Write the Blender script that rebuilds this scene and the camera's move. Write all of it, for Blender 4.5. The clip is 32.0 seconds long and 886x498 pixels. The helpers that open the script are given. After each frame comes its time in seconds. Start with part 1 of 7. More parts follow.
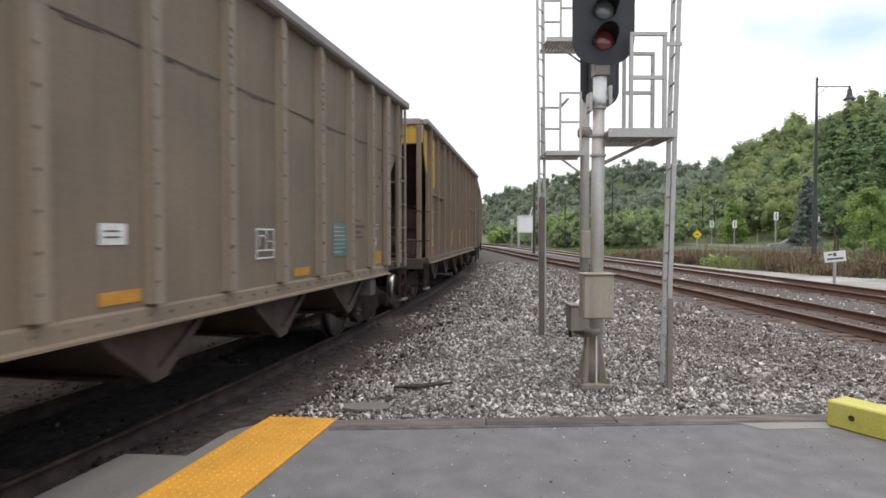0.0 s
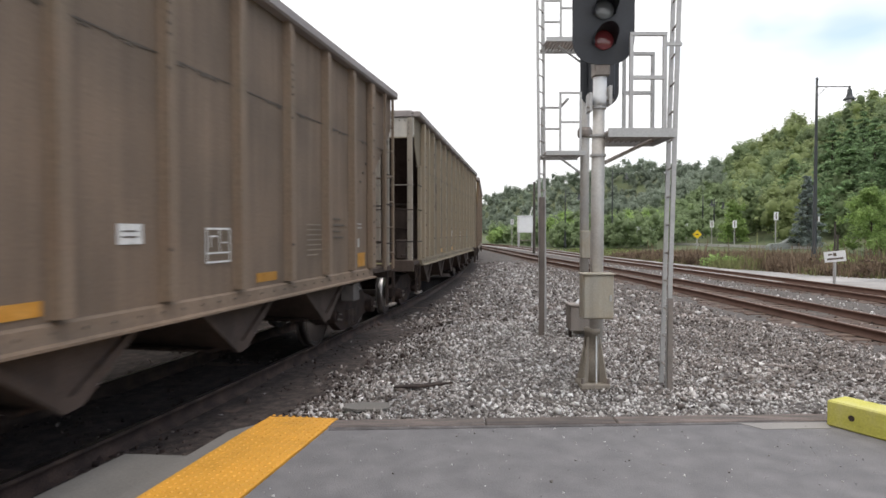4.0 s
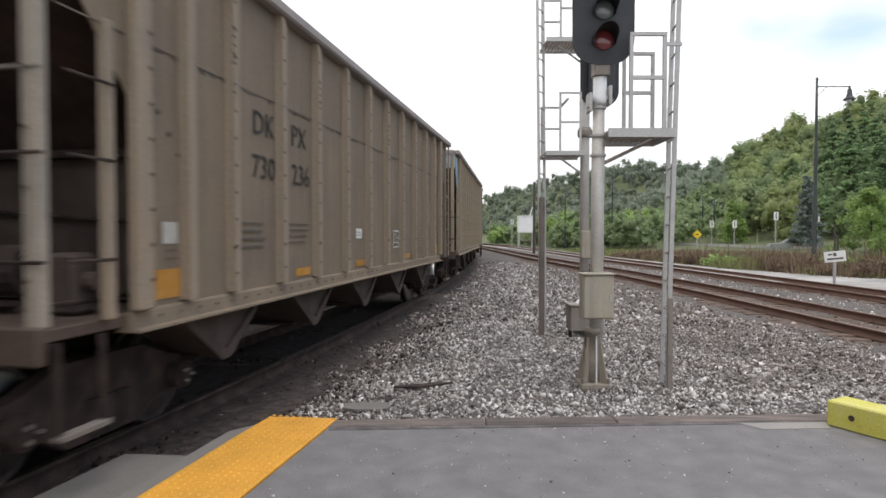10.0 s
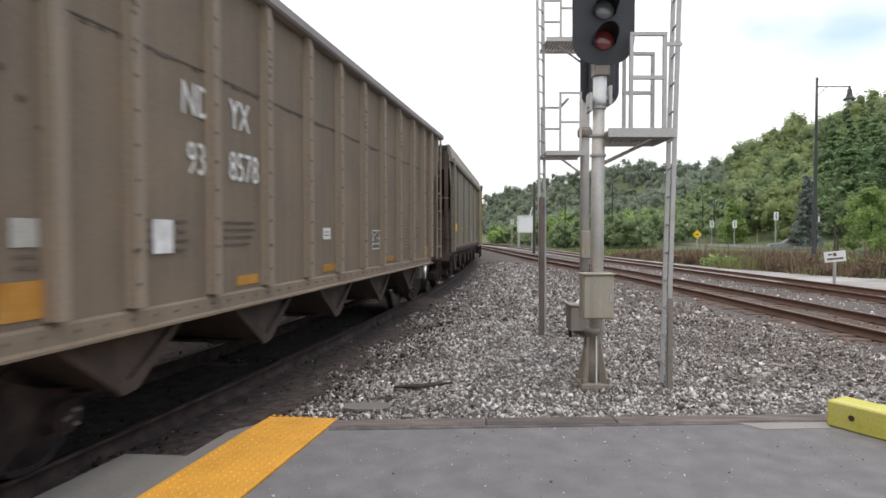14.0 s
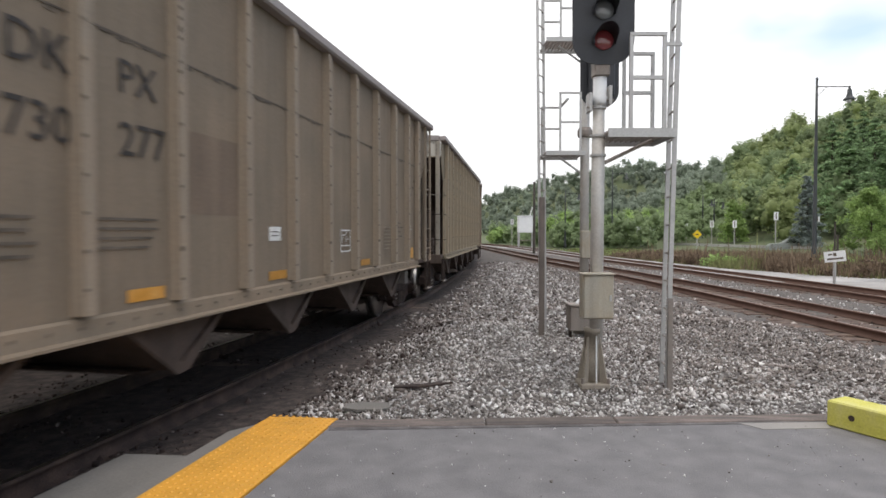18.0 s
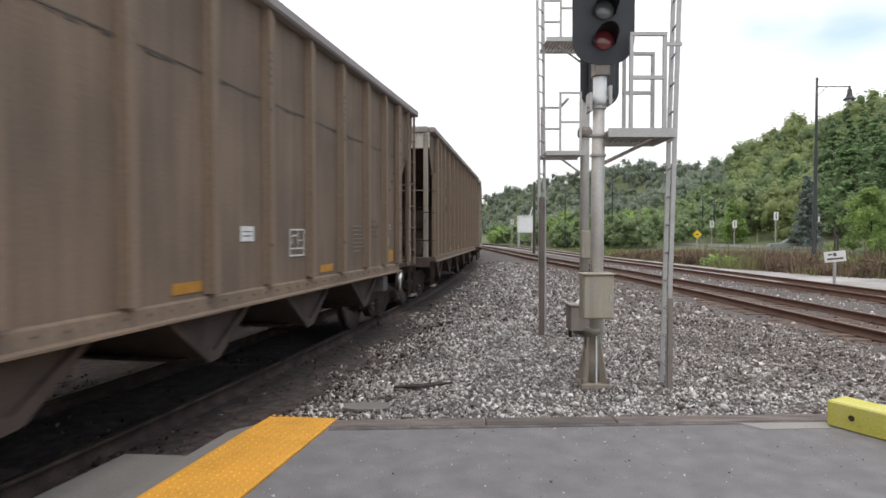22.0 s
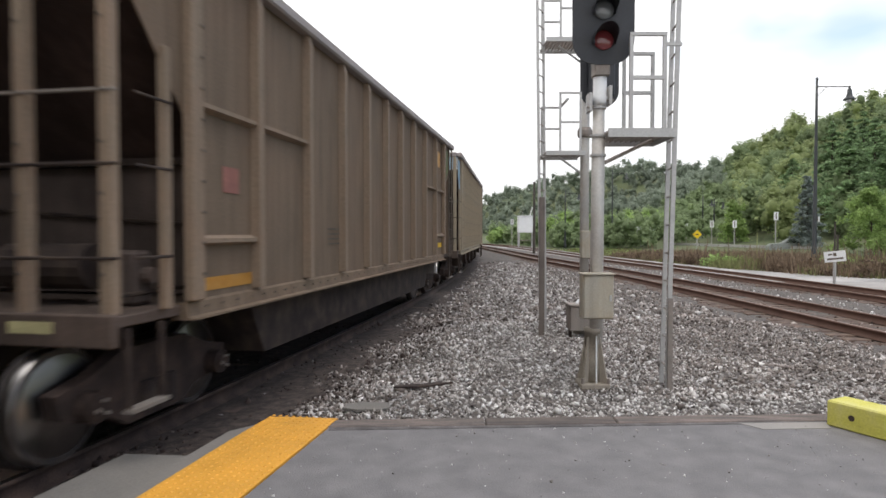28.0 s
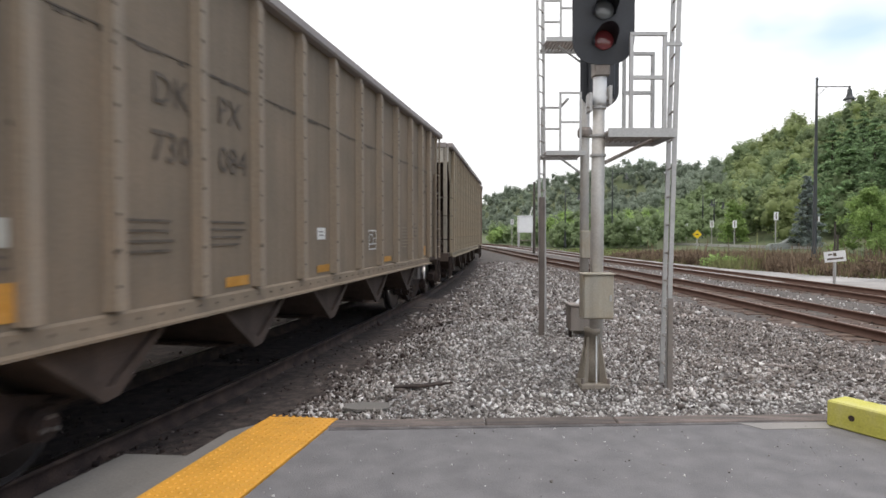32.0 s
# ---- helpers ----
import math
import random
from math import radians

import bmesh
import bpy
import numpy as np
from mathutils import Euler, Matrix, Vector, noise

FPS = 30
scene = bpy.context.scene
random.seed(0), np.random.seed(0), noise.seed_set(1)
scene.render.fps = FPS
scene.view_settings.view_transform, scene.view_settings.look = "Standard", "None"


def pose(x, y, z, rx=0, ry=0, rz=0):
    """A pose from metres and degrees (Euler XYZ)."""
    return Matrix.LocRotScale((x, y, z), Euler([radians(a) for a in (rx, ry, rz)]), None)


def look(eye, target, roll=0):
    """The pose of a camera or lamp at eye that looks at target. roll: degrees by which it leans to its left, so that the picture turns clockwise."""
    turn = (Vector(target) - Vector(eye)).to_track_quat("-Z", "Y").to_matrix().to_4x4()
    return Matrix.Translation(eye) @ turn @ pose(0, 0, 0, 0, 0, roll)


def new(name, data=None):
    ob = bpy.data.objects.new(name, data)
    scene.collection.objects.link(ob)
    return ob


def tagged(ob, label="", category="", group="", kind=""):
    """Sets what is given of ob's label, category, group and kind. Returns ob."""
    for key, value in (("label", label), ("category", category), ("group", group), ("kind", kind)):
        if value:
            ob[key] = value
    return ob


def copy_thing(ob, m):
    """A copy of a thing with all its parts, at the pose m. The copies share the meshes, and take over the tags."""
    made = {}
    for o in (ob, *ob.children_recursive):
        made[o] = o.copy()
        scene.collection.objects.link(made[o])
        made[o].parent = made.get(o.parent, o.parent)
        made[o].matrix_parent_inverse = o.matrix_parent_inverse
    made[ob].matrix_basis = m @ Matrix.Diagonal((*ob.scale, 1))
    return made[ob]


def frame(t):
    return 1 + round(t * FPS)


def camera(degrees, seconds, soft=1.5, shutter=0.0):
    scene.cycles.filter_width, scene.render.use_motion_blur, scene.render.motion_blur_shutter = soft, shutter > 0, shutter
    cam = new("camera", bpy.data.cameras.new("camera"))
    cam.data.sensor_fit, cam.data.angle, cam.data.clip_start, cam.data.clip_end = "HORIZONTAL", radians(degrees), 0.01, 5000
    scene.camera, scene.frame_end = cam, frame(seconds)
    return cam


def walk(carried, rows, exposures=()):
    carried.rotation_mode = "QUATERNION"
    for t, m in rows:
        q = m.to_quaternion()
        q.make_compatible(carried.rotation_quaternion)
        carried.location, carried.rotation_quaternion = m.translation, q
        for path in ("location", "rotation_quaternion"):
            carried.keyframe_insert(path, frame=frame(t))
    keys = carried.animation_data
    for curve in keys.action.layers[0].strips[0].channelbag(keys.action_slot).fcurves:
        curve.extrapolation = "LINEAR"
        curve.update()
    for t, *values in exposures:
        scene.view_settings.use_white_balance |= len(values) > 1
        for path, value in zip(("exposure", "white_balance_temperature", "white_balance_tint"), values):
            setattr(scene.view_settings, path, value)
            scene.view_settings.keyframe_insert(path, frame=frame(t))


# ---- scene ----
cam = camera(71.44, 32.0, soft=1.6, shutter=0.2)
CAM = pose(0, 0, 1.809, 90 - 1.495, 0, 0)
walk(cam, [(0, CAM), (32, CAM)], [(0, 0.09, 6620, 11.5), (32, 0.09, 6620, 11.5)])

# ---------------------------------------------------------------- light
world = bpy.data.worlds.new("overcast_sky")
scene.world = world
world.use_nodes = True


def sky():
    nt = world.node_tree
    nt.nodes.clear()
    out = nt.nodes.new("ShaderNodeOutputWorld")
    blue = nt.nodes.new("ShaderNodeTexSky")
    blue.sky_type, blue.sun_disc = "NISHITA", False
    blue.sun_elevation, blue.sun_rotation = radians(72), radians(150)
    b1 = nt.nodes.new("ShaderNodeBackground")
    b1.inputs["Strength"].default_value = 0.24
    nt.links.new(blue.outputs[0], b1.inputs["Color"])
    b2 = nt.nodes.new("ShaderNodeBackground")
    b2.inputs["Color"].default_value = (0.97, 0.985, 1.0, 1)
    up = nt.nodes.new("ShaderNodeSeparateXYZ")
    lift = nt.nodes.new("ShaderNodeMapRange")
    lift.inputs["From Min"].default_value, lift.inputs["From Max"].default_value = 0.05, 1.0
    lift.inputs["To Min"].default_value, lift.inputs["To Max"].default_value = 1.05, 1.75
    nt.links.new(up.outputs["Z"], lift.inputs["Value"])
    nt.links.new(lift.outputs[0], b2.inputs["Strength"])
    tc = nt.nodes.new("ShaderNodeTexCoord")
    mp = nt.nodes.new("ShaderNodeMapping")
    mp.inputs["Location"].default_value = SKY_SHIFT
    mp.inputs["Scale"].default_value = (1.6, 1.6, 3.4)
    nz = nt.nodes.new("ShaderNodeTexNoise")
    nz.inputs["Scale"].default_value = 1.5
    nz.inputs["Detail"].default_value = 4
    nz.inputs["Roughness"].default_value = 0.5
    rp = nt.nodes.new("ShaderNodeMapRange")
    rp.inputs["From Min"].default_value, rp.inputs["From Max"].default_value = 0.38, 0.54
    rp.inputs["To Min"].default_value, rp.inputs["To Max"].default_value = 0.24, 1.0
    mx = nt.nodes.new("ShaderNodeMixShader")
    nt.links.new(tc.outputs["Generated"], mp.inputs["Vector"])
    nt.links.new(tc.outputs["Generated"], up.inputs[0])
    nt.links.new(mp.outputs[0], nz.inputs["Vector"])
    clear = nt.nodes.new("ShaderNodeMath")
    clear.operation = "MULTIPLY_ADD"
    clear.inputs[1].default_value, clear.inputs[2].default_value = -0.24, 0.11
    nt.links.new(up.outputs["X"], clear.inputs[0])
    cover = nt.nodes.new("ShaderNodeMath")
    nt.links.new(nz.outputs["Fac"], cover.inputs[0])
    nt.links.new(clear.outputs[0], cover.inputs[1])
    nt.links.new(cover.outputs[0], rp.inputs["Value"])
    nt.links.new(rp.outputs[0], mx.inputs["Fac"])
    nt.links.new(b1.outputs[0], mx.inputs[1])
    nt.links.new(b2.outputs[0], mx.inputs[2])
    nt.links.new(mx.outputs[0], out.inputs["Surface"])


SKY_SHIFT = (2.78, 1.7, 0.24)
sky()
sun = new("sun", bpy.data.lights.new("sun", "SUN"))
sun.data.energy, sun.data.angle, sun.data.color = 0.9, radians(30), (1.0, 0.97, 0.92)
sun.matrix_world = look((12, -22, 80), (0, 0, 0))

# ---------------------------------------------------------------- materials


def mat(name, base, rough=0.7, metal=0.0, vary=0.25, scale=3.0, fine=60.0, bump=0.15, tint=None, streak=0.0,
        obrand=0.0, island=0.0, spec=0.5, tintamt=0.5, stretch=(1, 1, 1)):
    """Colour with blotches at one scale, grain at another, optional streaks, a second colour and relief."""
    m = bpy.data.materials.new(name)
    m.use_nodes = True
    nt = m.node_tree
    bs = nt.nodes["Principled BSDF"]
    bs.inputs["Roughness"].default_value, bs.inputs["Metallic"].default_value = rough, metal
    bs.inputs["Specular IOR Level"].default_value = spec
    tc = nt.nodes.new("ShaderNodeTexCoord")
    mp = nt.nodes.new("ShaderNodeMapping")
    mp.inputs["Scale"].default_value = stretch
    nt.links.new(tc.outputs["Object"], mp.inputs["Vector"])
    big = nt.nodes.new("ShaderNodeTexNoise")
    big.inputs["Scale"].default_value, big.inputs["Detail"].default_value = scale, 5
    nt.links.new(mp.outputs[0], big.inputs["Vector"])
    small = nt.nodes.new("ShaderNodeTexNoise")
    small.inputs["Scale"].default_value, small.inputs["Detail"].default_value = fine, 3
    nt.links.new(tc.outputs["Object"], small.inputs["Vector"])

    def rng(src, a, b, lo=0.3, hi=0.7):
        r = nt.nodes.new("ShaderNodeMapRange")
        r.inputs["From Min"].default_value, r.inputs["From Max"].default_value = lo, hi
        r.inputs["To Min"].default_value, r.inputs["To Max"].default_value = a, b
        nt.links.new(src, r.inputs["Value"])
        return r.outputs[0]

    def mul(a, b):
        n = nt.nodes.new("ShaderNodeMath")
        n.operation = "MULTIPLY"
        nt.links.new(a, n.inputs[0])
        nt.links.new(b, n.inputs[1])
        return n.outputs[0]

    val = mul(rng(big.outputs["Fac"], 1 - vary, 1 + vary), rng(small.outputs["Fac"], 1 - vary * 0.6, 1 + vary * 0.6))
    if streak:
        mp2 = nt.nodes.new("ShaderNodeMapping")
        mp2.inputs["Scale"].default_value = (5.0, 5.0, 0.35)
        nt.links.new(tc.outputs["Object"], mp2.inputs["Vector"])
        st = nt.nodes.new("ShaderNodeTexNoise")
        st.inputs["Scale"].default_value, st.inputs["Detail"].default_value = 1.6, 5
        nt.links.new(mp2.outputs[0], st.inputs["Vector"])
        val = mul(val, rng(st.outputs["Fac"], 1 - streak, 1 + streak))
    if obrand:
        oi = nt.nodes.new("ShaderNodeObjectInfo")
        val = mul(val, rng(oi.outputs["Random"], 1 - obrand, 1 + obrand, 0, 1))
    if island:
        ge = nt.nodes.new("ShaderNodeNewGeometry")
        val = mul(val, rng(ge.outputs["Random Per Island"], 1 - island, 1 + island, 0, 1))
    col = nt.nodes.new("ShaderNodeMix")
    col.data_type = "RGBA"
    col.inputs[6].default_value = (*base, 1)
    col.inputs[7].default_value = (*(tint or base), 1)
    if tint:
        src = ge.outputs["Random Per Island"] if island else big.outputs["Fac"]
        lo, hi = (0.0, 1.0) if island else (0.4, 0.68)
        nt.links.new(rng(src, 0, tintamt, lo, hi), col.inputs[0])
    else:
        col.inputs[0].default_value = 0
    sc = nt.nodes.new("ShaderNodeVectorMath")
    sc.operation = "SCALE"
    nt.links.new(col.outputs[2], sc.inputs[0])
    nt.links.new(val, sc.inputs["Scale"])
    nt.links.new(sc.outputs[0], bs.inputs["Base Color"])
    if bump:
        bp = nt.nodes.new("ShaderNodeBump")
        bp.inputs["Strength"].default_value, bp.inputs["Distance"].default_value = bump, 0.01
        nt.links.new(small.outputs["Fac"], bp.inputs["Height"])
        nt.links.new(bp.outputs[0], bs.inputs["Normal"])
    return m


PAINTS = [mat("weathered_tan_paint", (0.205, 0.162, 0.119), 0.75, vary=0.14, scale=0.9, fine=45, bump=0.08, tint=(0.205, 0.145, 0.097), streak=0.08, spec=0.3, tintamt=0.4),
          mat("weathered_brown_paint", (0.182, 0.136, 0.101), 0.78, vary=0.2, scale=0.8, fine=40, bump=0.08, tint=(0.175, 0.12, 0.082), streak=0.14, spec=0.3, tintamt=0.5),
          mat("weathered_olive_paint", (0.208, 0.172, 0.121), 0.75, vary=0.15, scale=1.0, fine=45, bump=0.08, tint=(0.2, 0.162, 0.112), streak=0.10, spec=0.3, tintamt=0.4)]
# Lighter tones than PAINTS, for ribs and corner posts.
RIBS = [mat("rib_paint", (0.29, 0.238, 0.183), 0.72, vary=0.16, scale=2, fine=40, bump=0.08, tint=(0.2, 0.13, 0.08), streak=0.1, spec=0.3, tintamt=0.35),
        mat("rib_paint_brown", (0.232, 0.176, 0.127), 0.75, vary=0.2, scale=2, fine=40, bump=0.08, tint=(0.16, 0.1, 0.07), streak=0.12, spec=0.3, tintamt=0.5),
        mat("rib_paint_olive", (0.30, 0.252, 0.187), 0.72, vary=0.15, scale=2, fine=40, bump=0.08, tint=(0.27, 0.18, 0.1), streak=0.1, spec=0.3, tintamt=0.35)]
M_SMOOTH = mat("glossier_grey_paint", (0.20, 0.167, 0.125), 0.5, vary=0.2, scale=0.7, fine=35, bump=0.05, tint=(0.11, 0.095, 0.08), streak=0.16, tintamt=0.5)
# Brown post paint darkened for the shade at the trailing end.
M_POSTD = mat("grimy_brown_post_paint", (0.115, 0.093, 0.073), 0.8, vary=0.25, scale=3, tint=(0.085, 0.062, 0.047), streak=0.15, spec=0.25)
M_BROWNB = mat("dull_brown_paint", (0.155, 0.120, 0.088), 0.78, vary=0.2, scale=0.8, fine=40, bump=0.08, tint=(0.16, 0.11, 0.076), streak=0.14, spec=0.3, tintamt=0.5)
M_GOND = mat("rusty_brown_paint", (0.165, 0.120, 0.084), 0.8, vary=0.2, scale=0.9, fine=40, bump=0.1, tint=(0.12, 0.074, 0.049), streak=0.16, spec=0.3)
M_DARKEND = mat("black_end_paint", (0.026, 0.023, 0.022), 0.7, vary=0.3, scale=2, streak=0.15)
# Chord colour lightened for the sky light on its upward face.
M_CHORD = mat("worn_aluminium_chord", (0.31, 0.275, 0.265), 0.65, 0.0, vary=0.2, scale=2, fine=50, bump=0.08, tint=(0.2, 0.17, 0.15))
# Slope sheets and bulkheads are far darker than the side paint.
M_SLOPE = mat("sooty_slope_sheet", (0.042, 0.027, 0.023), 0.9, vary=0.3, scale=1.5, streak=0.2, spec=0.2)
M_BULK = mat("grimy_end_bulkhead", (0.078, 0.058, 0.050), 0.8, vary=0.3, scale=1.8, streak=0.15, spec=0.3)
M_WHITE_END = mat("chalky_white_paint", (0.52, 0.50, 0.46), 0.75, vary=0.2, scale=2.5, tint=(0.3, 0.26, 0.21), streak=0.12)
M_POSTW = mat("pale_post_paint", (0.30, 0.265, 0.22), 0.7, vary=0.25, scale=3, tint=(0.19, 0.15, 0.115), streak=0.12)
M_BLUE_END = mat("faded_blue_paint", (0.22, 0.37, 0.50), 0.7, vary=0.25, scale=2.5, tint=(0.36, 0.38, 0.38))
M_YELLOW = mat("faded_yellow_paint", (0.55, 0.33, 0.035), 0.65, vary=0.22, scale=2, tint=(0.3, 0.2, 0.07), streak=0.14)
M_MUSTARD = mat("dirty_mustard_paint", (0.30, 0.21, 0.07), 0.7, vary=0.25, scale=2, tint=(0.17, 0.13, 0.075), streak=0.16)
M_YELBAR = mat("yellow_stripe", (0.72, 0.44, 0.02), 0.5, vary=0.12, scale=5)
M_ORANGE = mat("dirty_amber_reflector", (0.52, 0.24, 0.035), 0.45, vary=0.25, scale=6, obrand=0.2, tint=(0.3, 0.19, 0.08))
# Dark plate tone for hoppers, end decks and sills.
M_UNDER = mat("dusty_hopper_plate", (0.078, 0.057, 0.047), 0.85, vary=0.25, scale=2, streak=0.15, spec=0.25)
M_FRAME = mat("grimy_black_steel", (0.034, 0.0235, 0.021), 0.8, vary=0.35, scale=4, tint=(0.07, 0.05, 0.035), spec=0.3)
M_BOGIE = mat("rusty_cast_steel", (0.034, 0.0235, 0.0205), 0.85, vary=0.35, scale=5, tint=(0.062, 0.038, 0.029), spec=0.25)
M_WHEEL = mat("worn_wheel_steel", (0.034, 0.027, 0.025), 0.7, 0.1, vary=0.3, scale=6, tint=(0.06, 0.045, 0.035))
M_TREAD = mat("polished_tread", (0.34, 0.32, 0.31), 0.32, 1.0, vary=0.1, scale=8, bump=0.03)
M_STENCIL_W = mat("white_stencil", (0.72, 0.71, 0.68), 0.7, vary=0.2, scale=8)
M_STENCIL_D = mat("dark_stencil", (0.035, 0.03, 0.028), 0.75, vary=0.3, scale=8)
M_FADED = mat("faded_stencil", (0.102, 0.082, 0.064), 0.8, vary=0.35, scale=5)
M_PATCH = mat("pale_label_patch", (0.42, 0.41, 0.37), 0.75, vary=0.15, scale=6)
M_PATCHB = mat("black_label_patch", (0.04, 0.038, 0.036), 0.7, vary=0.2, scale=6)
M_TEAL = mat("teal_notice", (0.10, 0.21, 0.20), 0.6, vary=0.2, scale=6)
M_RED = mat("red_dot", (0.62, 0.06, 0.08), 0.6, vary=0.2, scale=6)
M_YELLADDER = mat("yellow_ladder_paint", (0.46, 0.33, 0.10), 0.6, vary=0.25, scale=4, tint=(0.3, 0.2, 0.08))
M_SILLMARK = mat("pale_yellow_plate", (0.42, 0.38, 0.20), 0.7, vary=0.2, scale=7)
M_VALVEBOX = mat("dusty_grey_box", (0.19, 0.165, 0.15), 0.8, vary=0.2, scale=5)
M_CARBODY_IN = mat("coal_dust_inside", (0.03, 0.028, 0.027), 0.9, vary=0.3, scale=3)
M_GREEN = mat("lime_spray_paint", (0.30, 0.55, 0.16), 0.6, vary=0.15, scale=4, tint=(0.22, 0.40, 0.12))
M_OLIVE = mat("olive_spray_paint", (0.13, 0.15, 0.055), 0.65, vary=0.2, scale=4)
M_PINK = mat("magenta_spray_paint", (0.55, 0.10, 0.28), 0.6, vary=0.2, scale=4)
M_PURPLE = mat("dark_violet_spray_paint", (0.06, 0.03, 0.085), 0.6, vary=0.2, scale=4)
M_SPRAYW = mat("white_spray_paint", (0.66, 0.63, 0.70), 0.6, vary=0.12, scale=4)

M_RAILD = mat("oily_dark_rail_web", (0.040, 0.027, 0.023), 0.85, vary=0.3, scale=4, spec=0.3, tint=(0.085, 0.055, 0.042))
M_RAIL = mat("rusty_rail_web", (0.118, 0.064, 0.047), 0.75, vary=0.25, scale=4, spec=0.3, tint=(0.085, 0.05, 0.038))
M_RAILTOP = mat("polished_rail_head", (0.50, 0.48, 0.46), 0.28, 1.0, vary=0.1, scale=6, bump=0.03)
M_RAILTOP2 = mat("lightly_rusted_rail_head", (0.25, 0.165, 0.13), 0.55, 0.3, vary=0.25, scale=3, bump=0.05)
M_TIE = mat("creosoted_timber_tie", (0.10, 0.068, 0.054), 0.9, vary=0.3, scale=6, tint=(0.13, 0.09, 0.065), obrand=0.2)
# Bed colour darkened so gaps between the loose stones read as shade.
M_BALLAST = mat("ballast_bed", (0.085, 0.076, 0.071), 0.95, vary=0.35, scale=9, fine=38, bump=0.9, tint=(0.11, 0.085, 0.07))
M_DARKBED = mat("oily_dark_ballast", (0.036, 0.025, 0.0215), 0.95, vary=0.4, scale=8, fine=36, bump=0.9, tint=(0.08, 0.062, 0.05))


def stone_mat(name, shades, zone=0.25):
    """Crushed stone: each piece its own shade between dark grit and bleached faces, with larger stained areas."""
    m = mat(name, (1, 1, 1), 0.92, vary=0.14, scale=16, fine=90, bump=0.3, spec=0.25)
    nt = m.node_tree
    bs = nt.nodes["Principled BSDF"]
    grain = bs.inputs["Base Color"].links[0].from_socket
    ge = nt.nodes.new("ShaderNodeNewGeometry")
    rp = nt.nodes.new("ShaderNodeValToRGB")
    while len(rp.color_ramp.elements) < len(shades):
        rp.color_ramp.elements.new(0.5)
    for e, (at, col) in zip(rp.color_ramp.elements, shades):
        e.position, e.color = at, (*col, 1)
    nt.links.new(ge.outputs["Random Per Island"], rp.inputs["Fac"])
    tc = nt.nodes.new("ShaderNodeTexCoord")
    nz = nt.nodes.new("ShaderNodeTexNoise")
    nz.inputs["Scale"].default_value, nz.inputs["Detail"].default_value = 0.9, 4
    nt.links.new(tc.outputs["Object"], nz.inputs["Vector"])
    mr = nt.nodes.new("ShaderNodeMapRange")
    mr.inputs["From Min"].default_value, mr.inputs["From Max"].default_value = 0.35, 0.65
    mr.inputs["To Min"].default_value, mr.inputs["To Max"].default_value = 1 - zone, 1 + zone * 0.6
    nt.links.new(nz.outputs["Fac"], mr.inputs["Value"])
    a = nt.nodes.new("ShaderNodeVectorMath")
    a.operation = "SCALE"
    nt.links.new(rp.outputs["Color"], a.inputs[0])
    nt.links.new(mr.outputs[0], a.inputs["Scale"])
    b = nt.nodes.new("ShaderNodeVectorMath")
    b.operation = "MULTIPLY"
    nt.links.new(a.outputs[0], b.inputs[0])
    nt.links.new(grain, b.inputs[1])
    nt.links.new(b.outputs[0], bs.inputs["Base Color"])
    return m


M_STONE = stone_mat("crushed_limestone", [(0.0, (0.085, 0.074, 0.069)), (0.25, (0.23, 0.21, 0.197)), (0.55, (0.42, 0.395, 0.376)), (0.82, (0.57, 0.55, 0.53)), (1.0, (0.82, 0.81, 0.80))])
M_STONE_BR = stone_mat("brown_stained_stone", [(0.0, (0.055, 0.045, 0.04)), (0.35, (0.165, 0.138, 0.124)), (0.7, (0.315, 0.277, 0.255)), (0.9, (0.46, 0.43, 0.41)), (1.0, (0.75, 0.72, 0.7))])
M_STONE_DK = stone_mat("oily_dark_stone", [(0.0, (0.022, 0.015, 0.013)), (0.6, (0.052, 0.036, 0.031)), (0.95, (0.10, 0.075, 0.066)), (1.0, (0.3, 0.27, 0.25))])
M_STONE_RU = stone_mat("rust_stained_stone", [(0.0, (0.04, 0.027, 0.022)), (0.55, (0.12, 0.078, 0.062)), (0.85, (0.22, 0.165, 0.14)), (0.96, (0.55, 0.5, 0.47)), (1.0, (0.75, 0.72, 0.7))])
M_SIDEBED = mat("rusty_track_ballast", (0.085, 0.060, 0.050), 0.95, vary=0.35, scale=7, fine=40, bump=0.9, tint=(0.13, 0.09, 0.07))
M_ASPHALT = mat("worn_grey_asphalt", (0.156, 0.150, 0.153), 0.88, vary=0.11, scale=4.5, fine=95, bump=0.6, tint=(0.185, 0.177, 0.177), spec=0.35)
M_TAR = mat("tarred_joint", (0.075, 0.066, 0.066), 0.85, vary=0.35, scale=6, fine=80, bump=0.4, tint=(0.13, 0.12, 0.12))
M_TIMBER = mat("weathered_edge_timber", (0.085, 0.072, 0.066), 0.9, vary=0.3, scale=5, tint=(0.15, 0.11, 0.095), obrand=0.4, stretch=(0.4, 3, 3))
M_TACTILE = mat("yellow_tactile_paving", (0.62, 0.30, 0.035), 0.6, vary=0.16, scale=3, fine=70, bump=0.1, tint=(0.50, 0.23, 0.025))
# Concrete darkened for the train's shade on apron and kerb; flat stone reuses it.
M_APRON = mat("dusty_grey_concrete", (0.155, 0.145, 0.132), 0.9, vary=0.16, scale=1.4, fine=60, bump=0.25, tint=(0.14, 0.125, 0.11))
M_CONC = mat("pale_concrete", (0.26, 0.245, 0.23), 0.9, vary=0.14, scale=1.6, fine=70, bump=0.25, tint=(0.22, 0.2, 0.18))
M_PATH = mat("bleached_concrete_path", (0.35, 0.335, 0.325), 0.9, vary=0.2, scale=0.5, fine=40, bump=0.2)
